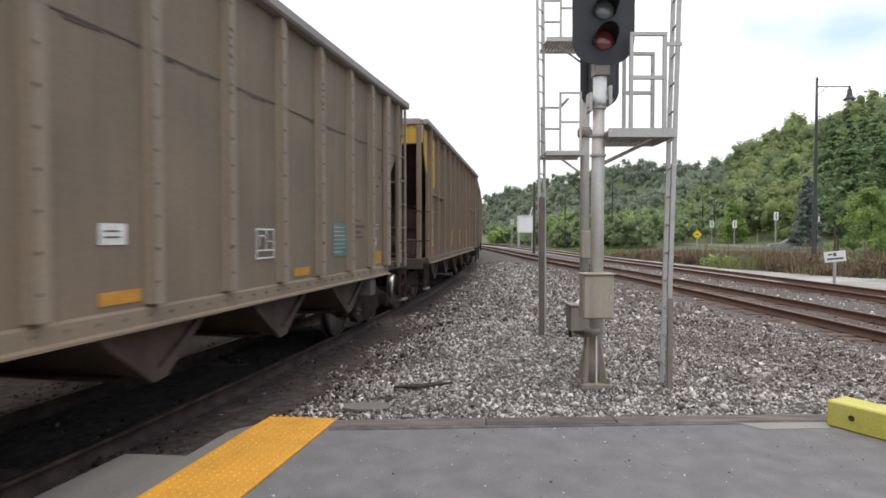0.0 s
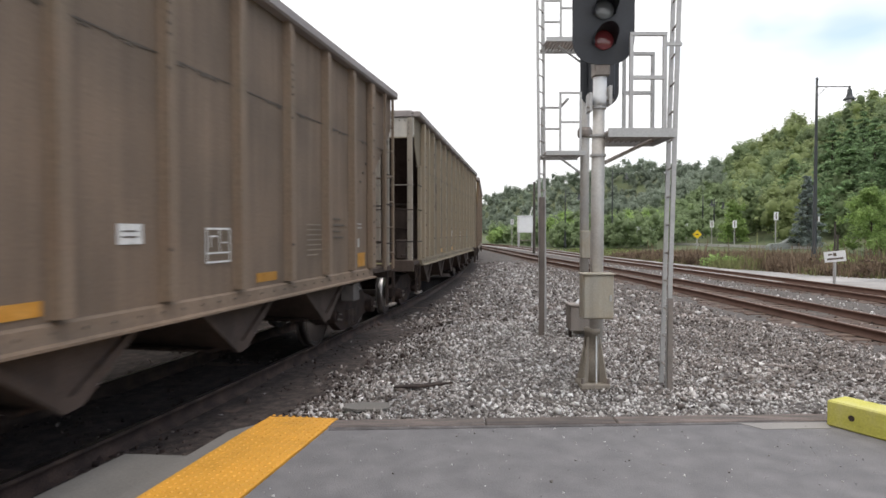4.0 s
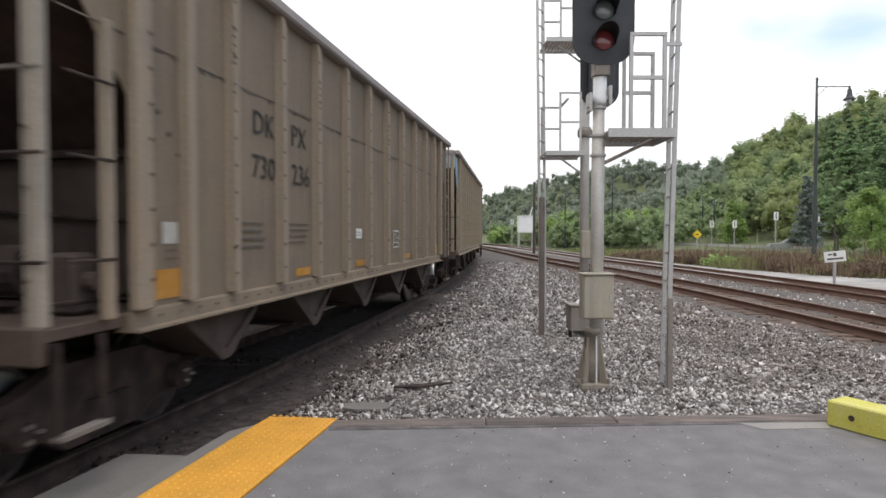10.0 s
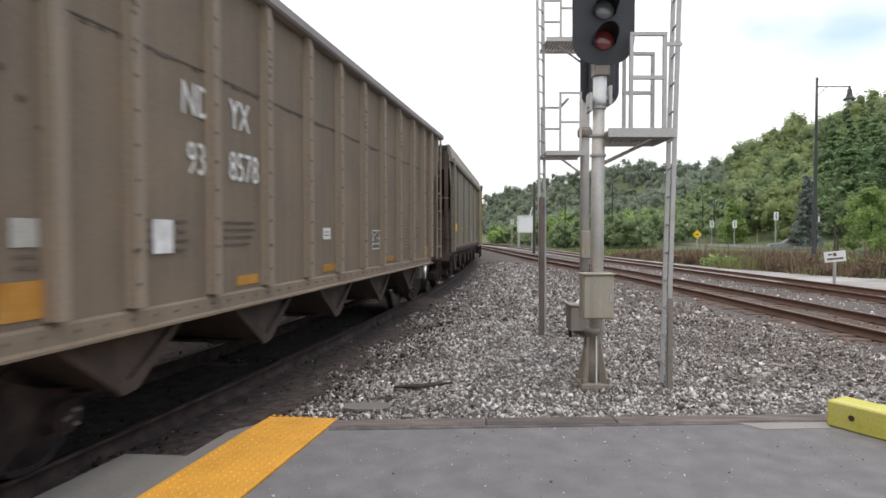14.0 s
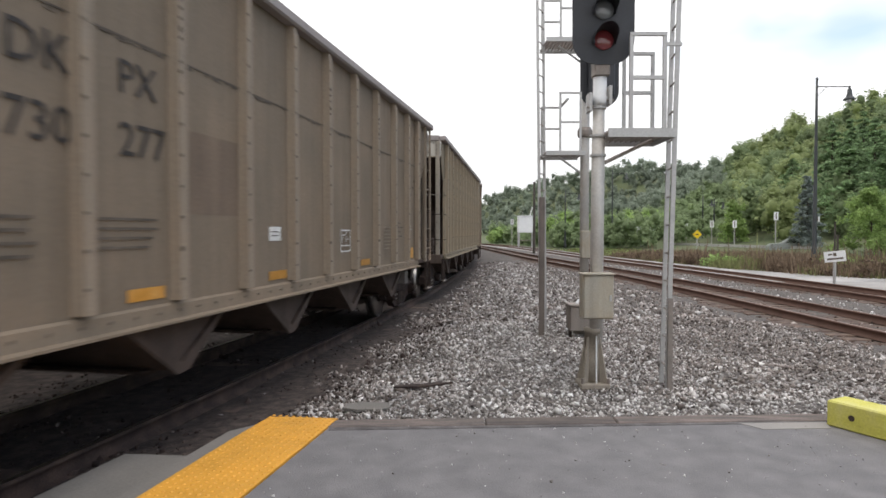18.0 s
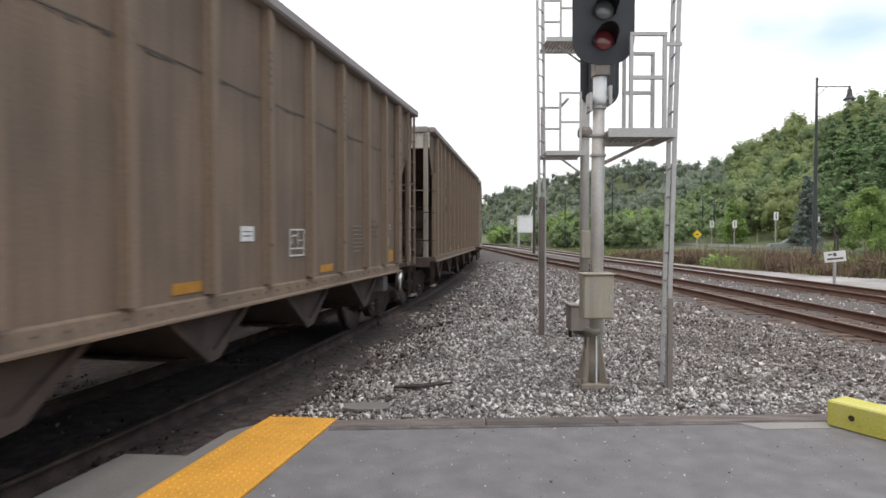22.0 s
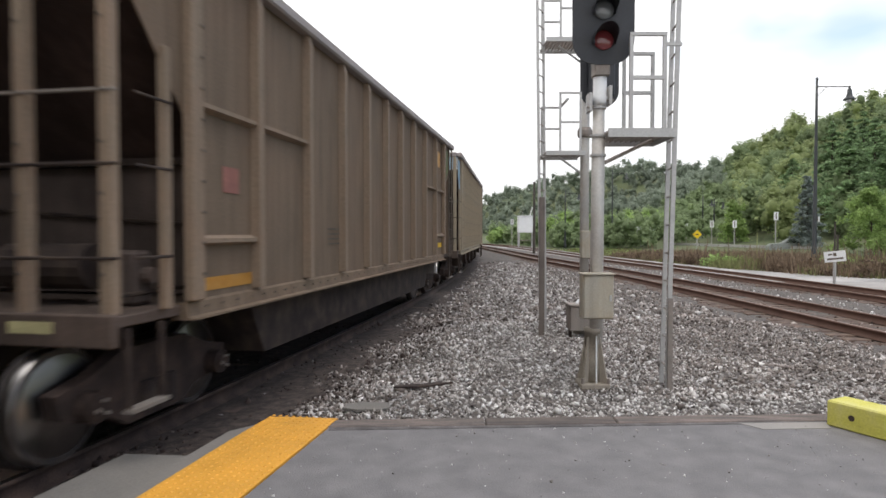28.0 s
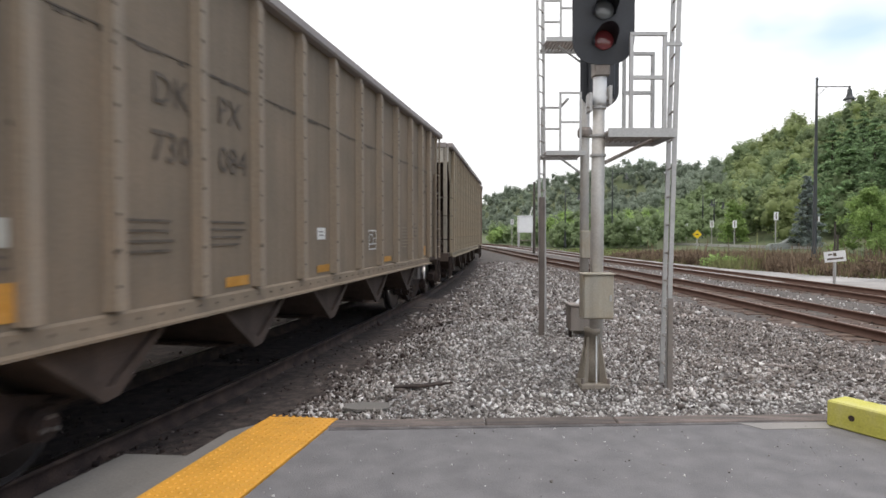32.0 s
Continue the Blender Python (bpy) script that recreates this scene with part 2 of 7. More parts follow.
M_YBEAM = mat("chalky_yellow_beam", (0.56, 0.52, 0.10), 0.75, vary=0.2, scale=6, fine=60, bump=0.3, tint=(0.42, 0.39, 0.16), tintamt=0.8)
M_GALV = mat("galvanised_steel", (0.47, 0.465, 0.46), 0.5, 0.45, vary=0.15, scale=5, fine=50, bump=0.04, tint=(0.30, 0.29, 0.28))
M_GALVD = mat("stained_galvanised_steel", (0.25, 0.222, 0.198), 0.6, 0.3, vary=0.2, scale=4, tint=(0.16, 0.12, 0.10), streak=0.12)
M_MAST = mat("silver_mast_paint", (0.57, 0.555, 0.53), 0.55, 0.2, vary=0.14, scale=3, fine=40, bump=0.04, tint=(0.33, 0.29, 0.25), streak=0.1, tintamt=0.7)
M_MASTBASE = mat("weathered_mast_base", (0.30, 0.265, 0.22), 0.75, 0.1, vary=0.2, scale=5, tint=(0.2, 0.165, 0.13), streak=0.1)
M_BOXG = mat("beige_grey_box", (0.37, 0.345, 0.29), 0.65, vary=0.18, scale=4, tint=(0.25, 0.205, 0.145), streak=0.2, tintamt=0.8)
M_SIGBLACK = mat("matt_black_signal_paint", (0.022, 0.024, 0.030), 0.55, vary=0.2, scale=5, bump=0.05)
M_WHITE = mat("white_sheet", (0.74, 0.75, 0.76), 0.6, vary=0.06, scale=2)
M_SIGNY = mat("yellow_sign_face", (0.80, 0.56, 0.02), 0.45, vary=0.06, scale=3)
M_POLE = mat("dark_lamp_paint", (0.028, 0.032, 0.034), 0.5, vary=0.15, scale=4)
M_WOODPOLE = mat("weathered_pole_wood", (0.06, 0.05, 0.043), 0.9, vary=0.25, scale=3, streak=0.2)
M_EARTH = mat("hill_soil_grass", (0.075, 0.10, 0.04), 0.95, vary=0.35, scale=0.08, fine=2.0, bump=0.3, tint=(0.10, 0.09, 0.05))
def foliage(name, base, tint, island=0.3, scale=0.1, vary=0.22, thin=0.5):
    """Leaf material that lets part of the light through."""
    m = mat(name, base, 0.65, vary=vary, scale=scale, fine=3, bump=0, island=island, tint=tint, spec=0.2)
    nt = m.node_tree
    bs = nt.nodes["Principled BSDF"]
    tr = nt.nodes.new("ShaderNodeBsdfTranslucent")
    nt.links.new(bs.inputs["Base Color"].links[0].from_socket, tr.inputs["Color"])
    mx = nt.nodes.new("ShaderNodeMixShader")
    mx.inputs[0].default_value = thin
    nt.links.new(bs.outputs[0], mx.inputs[1])
    nt.links.new(tr.outputs[0], mx.inputs[2])
    nt.links.new(mx.outputs[0], nt.nodes["Material Output"].inputs["Surface"])
    return m


M_LEAF = foliage("broadleaf_foliage", (0.225, 0.295, 0.155), (0.27, 0.325, 0.17), 0.18, scale=0.05, thin=0.55)
# Leaf colour greyed and lightened to stand in for haze on the ridge.
M_LEAFHAZE = foliage("dark_broadleaf_foliage", (0.275, 0.325, 0.255), (0.315, 0.355, 0.28), 0.12, scale=0.03, thin=0.6)
M_LEAFB = foliage("bright_green_foliage", (0.28, 0.40, 0.14), (0.37, 0.47, 0.18), 0.25, 0.3)
M_PINE = foliage("pine_needle_foliage", (0.25, 0.36, 0.19), (0.30, 0.40, 0.22), 0.35, 0.4)
M_SPRUCE = foliage("blue_spruce_foliage", (0.31, 0.36, 0.34), (0.25, 0.29, 0.275), 0.35, 0.5)
M_DRY = foliage("dry_brown_weeds", (0.19, 0.135, 0.10), (0.25, 0.195, 0.125), 0.45, 0.3)
M_GRASS = foliage("rough_roadside_grass", (0.19, 0.21, 0.09), (0.25, 0.235, 0.11), 0.4, 0.3)
M_LEAFY = foliage("yellow_green_foliage", (0.29, 0.35, 0.16), (0.335, 0.375, 0.175), 0.18, 0.06, thin=0.55)
# Much darker than the other leaves; covers the screening trees behind the train.
M_SCREENLEAF = foliage("inner_foliage", (0.06, 0.085, 0.03), (0.075, 0.095, 0.04), 0.25, 0.4)
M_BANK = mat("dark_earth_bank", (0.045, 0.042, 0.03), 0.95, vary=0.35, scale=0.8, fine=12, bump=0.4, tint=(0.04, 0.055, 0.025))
M_BARK = mat("tree_bark", (0.08, 0.065, 0.05), 0.95, vary=0.3, scale=4, bump=0.4)
M_CARPAINT = mat("silver_car_paint", (0.33, 0.35, 0.36), 0.3, 0.5, vary=0.04, scale=2, bump=0)
M_GLASSD = mat("dark_car_glass", (0.02, 0.024, 0.026), 0.08, 0, vary=0.05, scale=2, bump=0)
M_TYRE = mat("black_rubber", (0.02, 0.02, 0.02), 0.85, vary=0.2, scale=8)


def glow_lens(name, colour, strength, tint):
    m = bpy.data.materials.new(name)
    m.use_nodes = True
    bs = m.node_tree.nodes["Principled BSDF"]
    bs.inputs["Base Color"].default_value = (*tint, 1)
    bs.inputs["Roughness"].default_value = 0.12
    bs.inputs["Coat Weight"].default_value = 0.6
    bs.inputs["Emission Color"].default_value = (*colour, 1)
    bs.inputs["Emission Strength"].default_value = strength
    return m


M_LENS_RED = glow_lens("red_signal_lens", (1.0, 0.15, 0.15), 0.01, (0.17, 0.035, 0.04))
M_LENS_OFF = glow_lens("unlit_clear_lens", (0, 0, 0), 0, (0.16, 0.17, 0.18))

# ---------------------------------------------------------------- mesh helpers


def part(name, bm, material, parent=None, label="", smooth=False):
    """Links a bmesh as one mesh object under its thing or part."""
    me = bpy.data.meshes.new(name)
    bm.to_mesh(me)
    bm.free()
    me.materials.append(material)
    if smooth:
        me.polygons.foreach_set("use_smooth", [True] * len(me.polygons))
    ob = new(name, me)
    if parent:
        ob.parent = parent
    if label:
        ob["label"] = label
    if name in ("riveted_seam", "rivets", "rivet_row", "stencil_writing", "axle_bolts", "symbol_bars", "grating_mesh"):
        ob["kind"] = "stuff"
    return ob


def again(ob, m, parent=None):
    """Another object on the same mesh."""
    o = new(ob.name.split(".")[0], ob.data)
    o.parent = parent or ob.parent
    o.matrix_basis = m
    return o


def empty(name, m=None):
    ob = new(name)
    ob.empty_display_size = 0.2
    if m:
        ob.matrix_basis = m
    return ob


def box(bm, x0, x1, y0, y1, z0, z1, bevel=0.0):
    b = bmesh.ops.create_cube(bm, size=1)
    vs = b["verts"]
    for v in vs:
        v.co = ((x0 + x1) / 2 + v.co.x * (x1 - x0), (y0 + y1) / 2 + v.co.y * (y1 - y0), (z0 + z1) / 2 + v.co.z * (z1 - z0))
    if bevel:
        es = list({e for v in vs for e in v.link_edges})
        bmesh.ops.bevel(bm, geom=es, offset=bevel, segments=1, affect="EDGES", profile=0.5)
    return bm


def boxes(*rows, bevel=0.0):
    bm = bmesh.new()
    for r in rows:
        box(bm, *r, bevel=bevel)
    return bm


def prism(bm, poly, a, b, axis="y"):
    """Extrudes a polygon of (u, v) from a to b along an axis: y -> (u, y, v), x -> (x, u, v), z -> (u, v, z)."""
    def co(u, v, w):
        return {"y": (u, w, v), "x": (w, u, v), "z": (u, v, w)}[axis]
    lo = [bm.verts.new(co(u, v, a)) for u, v in poly]
    hi = [bm.verts.new(co(u, v, b)) for u, v in poly]
    n = len(poly)
    fs = [bm.faces.new(lo), bm.faces.new(hi[::-1])]
    for i in range(n):
        fs.append(bm.faces.new((lo[i], hi[i], hi[(i + 1) % n], lo[(i + 1) % n])))
    bmesh.ops.recalc_face_normals(bm, faces=fs)
    return bm


def rod(bm, p, q, r, n=8, r2=None):
    """A round bar from p to q."""
    p, q = Vector(p), Vector(q)
    d = q - p
    rot = d.to_track_quat("Z", "Y").to_matrix().to_4x4()
    m = Matrix.Translation((p + q) / 2) @ rot
    bmesh.ops.create_cone(bm, cap_ends=True, segments=n, radius1=r, radius2=r if r2 is None else r2, depth=d.length, matrix=m)
    return bm


def lathe(bm, prof, n=24, axis="y", centre=(0, 0, 0)):
    """Turns a profile of (radius, along) round an axis."""
    rings = []
    for r, w in prof:
        ring = []
        for i in range(n):
            a = 2 * math.pi * i / n
            c, s = r * math.cos(a), r * math.sin(a)
            co = (c, w, s) if axis == "y" else (c, s, w) if axis == "z" else (w, c, s)
            ring.append(bm.verts.new(Vector(co) + Vector(centre)))
        rings.append(ring)
    fs = []
    for a, b in zip(rings, rings[1:]):
        for i in range(n):
            fs.append(bm.faces.new((a[i], a[(i + 1) % n], b[(i + 1) % n], b[i])))
    fs.append(bm.faces.new(rings[0]))
    fs.append(bm.faces.new(rings[-1][::-1]))
    bmesh.ops.recalc_face_normals(bm, faces=fs)
    return bm


def quick_mesh(name, verts, faces_idx, sides):
    """A mesh from numpy arrays of equal-sided faces."""
    me = bpy.data.meshes.new(name)
    nf = len(faces_idx)
    me.vertices.add(len(verts))
    me.vertices.foreach_set("co", np.asarray(verts, dtype=np.float32).ravel())
    me.loops.add(nf * sides)
    me.loops.foreach_set("vertex_index", np.asarray(faces_idx, dtype=np.int32).ravel())
    me.polygons.add(nf)
    me.polygons.foreach_set("loop_start", np.arange(0, nf * sides, sides, dtype=np.int32))
    me.update(calc_edges=True)
    return me


TEXTS = {}


def lettering(body, size, material, parent, m, label=""):
    """Flat letters in the built-in font, reading along local x with z up."""
    key = (body, size)
    if key not in TEXTS:
        cu = bpy.data.curves.new("letters", "FONT")
        cu.body, cu.size, cu.extrude, cu.resolution_u = body, size, 0.002, 2
        cu.align_x, cu.align_y = "CENTER", "CENTER"
        tmp = new("letters", cu)
        dg = bpy.context.evaluated_depsgraph_get()
        me = bpy.data.meshes.new_from_object(tmp.evaluated_get(dg))
        bpy.data.objects.remove(tmp)
        bpy.data.curves.remove(cu)
        TEXTS[key] = me
    me = TEXTS[key].copy()
    me.materials.clear()
    me.materials.append(material)
    ob = new("lettering", me)
    ob.parent = parent
    ob.matrix_basis = m
    if label:
        ob["label"] = label
    return ob


# ---------------------------------------------------------------- alignments
HEAD, CURVE, DIST = 0.2271, 0.0042, 4.8313
ARC_END = 150.0


def line_at(s, off=0.0):
    """Place and heading of the main line, s metres along it; off: metres to its right."""
    x0, y0 = -DIST * math.cos(HEAD), DIST * math.sin(HEAD)
    if s <= 0:
        h = HEAD
        x, y = s * math.sin(h), s * math.cos(h)
    else:
        e = min(s, ARC_END)
        h = HEAD - CURVE * e
        x, y = (math.cos(h) - math.cos(HEAD)) / CURVE, -(math.sin(h) - math.sin(HEAD)) / CURVE
        if s > ARC_END:
            x, y = x + (s - ARC_END) * math.sin(h), y + (s - ARC_END) * math.cos(h)
    return x0 + x + off * math.cos(h), y0 + y - off * math.sin(h), h


SIDING = [(-60, 11.5), (-20, 9.7), (0, 9.1), (12, 8.82), (20, 8.7), (31, 8.2), (42.5, 7.25), (54, 6.6), (70, 5.85), (90, 4.3), (120, -1.5), (160, -13), (220, -38), (300, -72)]


def smooth_x(rows, y):
    """Smooth curve through (y, x) rows."""
    ys = [r[0] for r in rows]
    k = max(0, min(len(rows) - 2, int(np.searchsorted(ys, y)) - 1))
    (y0, x0), (y1, x1) = rows[k], rows[k + 1]
    m0 = (x1 - rows[k - 1][1]) / (y1 - rows[k - 1][0]) if k else (x1 - x0) / (y1 - y0)
    m1 = (rows[k + 2][1] - x0) / (rows[k + 2][0] - y0) if k + 2 < len(rows) else (x1 - x0) / (y1 - y0)
    h = y1 - y0
    u = (y - y0) / h
    return (2 * u**3 - 3 * u**2 + 1) * x0 + (u**3 - 2 * u**2 + u) * h * m0 + (-2 * u**3 + 3 * u**2) * x1 + (u**3 - u**2) * h * m1


def siding_at(y, off=0.0):
    x = smooth_x(SIDING, y)
    d = (smooth_x(SIDING, y + 0.5) - smooth_x(SIDING, y - 0.5))
    h = math.atan(d)
    return x + off * math.cos(h), y - off * math.sin(h), h


# ---------------------------------------------------------------- ground
RIDGE = [(-20, 560), (36, 450), (75, 380), (107, 320), (124, 260), (121, 210), (114, 165), (112, 110), (120, 40), (135, -60)]


def ridge_dist(x, y):
    d = np.full(np.shape(x), 1e9)
    for (ax, ay), (bx, by) in zip(RIDGE, RIDGE[1:]):
        ux, uy = bx - ax, by - ay
        u = np.clip(((x - ax) * ux + (y - ay) * uy) / (ux * ux + uy * uy), 0, 1)
        d = np.minimum(d, np.hypot(x - ax - u * ux, y - ay - u * uy))
    return d


def hill(x, y):
    """Height of the ground: flat by the tracks, a wooded ridge beyond the road."""
    x, y = np.asarray(x, float), np.asarray(y, float)
    d = ridge_dist(x, y)
    h = np.interp(y, [110, 165, 210, 260, 320, 380, 450, 560], [30.5, 31, 27.5, 23, 34.5, 32.5, 21, 15]) * np.exp(-(d / 48.0) ** 2)
    h = np.where(h < 0.6, 0, h - 0.6)
    return -0.25 + h


def grid_sheet(name, xs, ys, height, material):
    gx, gy = np.meshgrid(xs, ys)
    gz = height(gx, gy)
    n, m = len(xs), len(ys)
    v = np.stack([gx, gy, gz], -1).reshape(-1, 3)
    i = np.arange(n - 1)[None, :] + n * np.arange(m - 1)[:, None]
    f = np.stack([i, i + 1, i + n + 1, i + n], -1).reshape(-1, 4)
    me = quick_mesh(name, v, f, 4)
    me.materials.append(material)
    me.polygons.foreach_set("use_smooth", [True] * len(me.polygons))
    return new(name, me)


def steps(near, far, ratio=1.09):
    out, v = [0.0], near
    while out[-1] < far:
        out.append(out[-1] + v)
        v *= ratio
    return out


half = steps(5, 3200)
gx = np.array([-a for a in half[::-1]] + half[1:]) + 60
gy = np.array([-a for a in half[::-1]] + half[1:]) + 200
# an even, finer mesh where the ridge stands
gx = np.unique(np.concatenate([gx[gx < -60], np.arange(-60, 240, 6.0), gx[gx > 240]]))
gy = np.unique(np.concatenate([gy[gy < -80], np.arange(-80, 600, 7.0), gy[gy > 600]]))
tagged(grid_sheet("ground", gx, gy, lambda x, y: hill(x, y) - 0.12, M_EARTH), "grassy ground that rises to a wooded ridge", "ground", kind="structure")


def main_x(y):
    """x of the main line at a given y, for the ballast's shape."""
    s = np.asarray(y, float) - 1.0
    e = np.clip(s, 0, ARC_END)
    return -DIST * math.cos(HEAD) + np.where(s < 0, s * math.tan(HEAD), (np.cos(HEAD - CURVE * e) - math.cos(HEAD)) / CURVE)


def lump(x, y):
    return (np.sin(x * 2.1 + 0.7 * np.sin(y * 1.3)) * np.sin(y * 1.7 + 0.9 * np.sin(x * 0.8)) * 0.025
            + np.sin(x * 5.3 + y * 3.1) * np.sin(y * 6.1 - x * 2.2) * 0.012)


def ballast_z(x, y):
    """Ballast: low under the tracks, heaped between them round the signals."""
    x, y = np.asarray(x, float), np.asarray(y, float)
    a = x - main_x(y)
    sy = np.interp(y, [r[0] for r in SIDING], [r[1] for r in SIDING])
    b = sy - x
    rise = np.clip((a - 1.4) / 1.6, 0, 1) * np.clip((b - 1.4) / 1.6, 0, 1)
    rise = rise * rise * (3 - 2 * rise)
    top = np.interp(y, [4, 6.5, 9, 14, 30, 60], [0.06, 0.0, -0.06, -0.12, -0.17, -0.19])
    z = -0.2 + (top + 0.2) * rise
    out = np.maximum(np.clip(-a - 5.5, 0, 4), np.clip(-b - 8.2, 0, 4))
    return z - 0.09 * out + lump(x, y)


bx = np.concatenate([np.arange(-14, -5, 0.5), np.arange(-5, 11, 0.2), np.arange(11, 19, 0.5)])
by = np.concatenate([np.arange(-24, 3, 0.8), np.arange(3, 16, 0.2), np.arange(16, 40, 0.6), np.arange(40, 150, 3)])
tagged(grid_sheet("ballast_bed", bx, by, ballast_z, M_BALLAST), "grey crushed stone ballast between the tracks", "ballast", kind="structure")
# the bed of the bend farther on
def far_bed():
    v, f = [], []
    for i, y in enumerate(np.arange(146, 420, 6.0)):
        s = y - 1
        x, yy, h = line_at(s)
        v += [(x - 5 * math.cos(h), yy + 5 * math.sin(h), -0.24), (x + 8 * math.cos(h), yy - 8 * math.sin(h), -0.24)]
        if i:
            f.append((2 * i - 2, 2 * i - 1, 2 * i + 1, 2 * i))
    me = quick_mesh("ballast_bed", v, f, 4)
    me.materials.append(M_BALLAST)
    return tagged(new("ballast_bed", me), "grey ballast of the bend in the distance", "ballast", kind="structure")
far_bed()


def dark_bed():
    """Oil-blackened strip under the running line; widened beyond it as painted shade."""
    v, f = [], []
    for i, s in enumerate(list(np.arange(-30, 70, 1.0)) + list(np.arange(70, 150, 4.0))):
        row = []
        for o in (-5.6, -1.2, -0.4, 0.4, 1.15, 2.3):
            x, y, h = line_at(s, o + 0.08 * math.sin(s * 3.1 + o * 5))
            row.append((x, y, float(ballast_z(x, y)) + (0.03 if o < 1.5 else -0.04)))
        v += row
        if i:
            a, b = 6 * (i - 1), 6 * i
            f += [(a + k, a + k + 1, b + k + 1, b + k) for k in range(5)]
    me = quick_mesh("track_bed", v, f, 4)
    me.materials.append(M_DARKBED)
    tagged(new("track_bed", me), "oily ballast between the rails, darkened beyond them for shade", "ballast", kind="structure")


dark_bed()


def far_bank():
    """Dark bank added behind the train; closes the place and blocks sky light."""
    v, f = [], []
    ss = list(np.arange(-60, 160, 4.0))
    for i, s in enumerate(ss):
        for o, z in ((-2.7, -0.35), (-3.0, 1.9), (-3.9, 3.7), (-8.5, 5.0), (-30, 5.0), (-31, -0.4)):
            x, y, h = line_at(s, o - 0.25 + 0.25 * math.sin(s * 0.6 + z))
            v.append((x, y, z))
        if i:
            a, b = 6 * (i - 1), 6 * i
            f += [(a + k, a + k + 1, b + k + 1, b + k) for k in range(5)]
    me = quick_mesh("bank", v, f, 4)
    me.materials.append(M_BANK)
    tagged(new("bank", me), "added dark bank behind the train, blocking sky light", "bank", kind="structure")


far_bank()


def stones(name, pts, size, material, label):
    """Loose angular stones as one heap."""
    n = len(pts)
    rng = np.random.default_rng(len(name) + n)
    base = np.array([(1, 0, 0), (-1, 0, 0), (0, 1, 0), (0, -1, 0), (0, 0, 0.75), (0, 0, -0.75)], float)
    tri = np.array([(0, 2, 4), (2, 1, 4), (1, 3, 4), (3, 0, 4), (2, 0, 5), (1, 2, 5), (3, 1, 5), (0, 3, 5)])
    q = rng.normal(size=(n, 4))
    q /= np.linalg.norm(q, axis=1)[:, None]
    w, x, y, z = q.T
    R = np.stack([1 - 2 * (y * y + z * z), 2 * (x * y - z * w), 2 * (x * z + y * w),
                  2 * (x * y + z * w), 1 - 2 * (x * x + z * z), 2 * (y * z - x * w),
                  2 * (x * z - y * w), 2 * (y * z + x * w), 1 - 2 * (x * x + y * y)], -1).reshape(n, 3, 3)
    r = size * np.exp(rng.normal(0, 0.42, n)) * 0.5
    loc = base[None] * (1 + rng.uniform(-0.38, 0.38, (n, 6, 3))) + rng.uniform(-0.18, 0.18, (n, 6, 3))
    v = np.einsum("nij,nkj->nki", R, loc * np.array([1.15, 0.9, 0.8])) * r[:, None, None]
    v = v + pts[:, None, :]
    f = tri[None] + 6 * np.arange(n)[:, None, None]
    me = quick_mesh(name, v.reshape(-1, 3), f.reshape(-1, 3), 3)
    me.materials.append(material)
    return tagged(new(name, me), label, "stones", kind="stuff")


def plat_end(x):
    """Far edge of the platform's asphalt at x."""
    return 5.085 + 0.0424 * x


def scatter(n, x0, x1, y0, y1, keep, seed, sink=0.25, size=0.05):
    rng = np.random.default_rng(seed)
    x, y = rng.uniform(x0, x1, n), y0 + (y1 - y0) * rng.uniform(0, 1, n) ** 1.35
    k = keep(x, y)
    x, y = x[k], y[k]
    return np.stack([x, y, ballast_z(x, y) + size * (rng.uniform(-0.1, 0.45, len(x)))], -1)


def off_main(x, y):
    return x - main_x(y)


def off_siding(x, y):
    return np.interp(y, [r[0] for r in SIDING], [r[1] for r in SIDING]) - x


def track_gap(x, y):
    """Distance from the nearer of the two side tracks' middle lines."""
    b = off_siding(x, y)
    return np.minimum(np.abs(b), np.abs(b + 4.5))


def pale_zone(x, y):
    near = (off_main(x, y) + 0.6 * np.sin(x * 37.1 + y * 51.7) > 2.4) & (off_siding(x, y) > 1.5)
    clean = (off_siding(x, y) + 1.0 * np.sin(x * 33.3 + y * 61.7) > 5.3) | (y < 7.5 + 0.5 * np.sin(x * 23.3))
    return near & clean & (y > plat_end(x) + 0.22)


def brown_zone(x, y):
    by_main = (off_main(x, y) > 1.5) & (off_main(x, y) + 0.8 * np.sin(x * 29.3 + y * 47.7) < 3.1)
    by_side = (off_siding(x, y) > 1.4) & (off_siding(x, y) + 0.9 * np.sin(x * 41.3 + y * 27.7) < 6.6) & (y > 6.7)
    return (by_main | by_side) & (y > plat_end(x) + 0.22)


stones("loose_ballast", scatter(62000, -4, 8.5, 5.3, 14, pale_zone, 3, size=0.034), 0.031, M_STONE, "pale grey crushed stones lying loose between the tracks")
stones("loose_ballast", scatter(56000, -4, 8.5, 5.3, 14, brown_zone, 5, size=0.038), 0.035, M_STONE_BR, "brown stained ballast stones along the rails")
stones("loose_ballast", scatter(15000, -3, 7, 13, 42, lambda x, y: (off_main(x, y) > 1.3) & (off_siding(x, y) > 1.5), 7, size=0.06), 0.065, M_STONE_BR, "grey brown ballast farther along the line")
stones("loose_ballast", scatter(9000, -3, 5, 13, 42, lambda x, y: (off_main(x, y) > 2.4) & (off_siding(x, y) > 3.0), 8, size=0.06), 0.06, M_STONE, "pale ballast farther along the line")
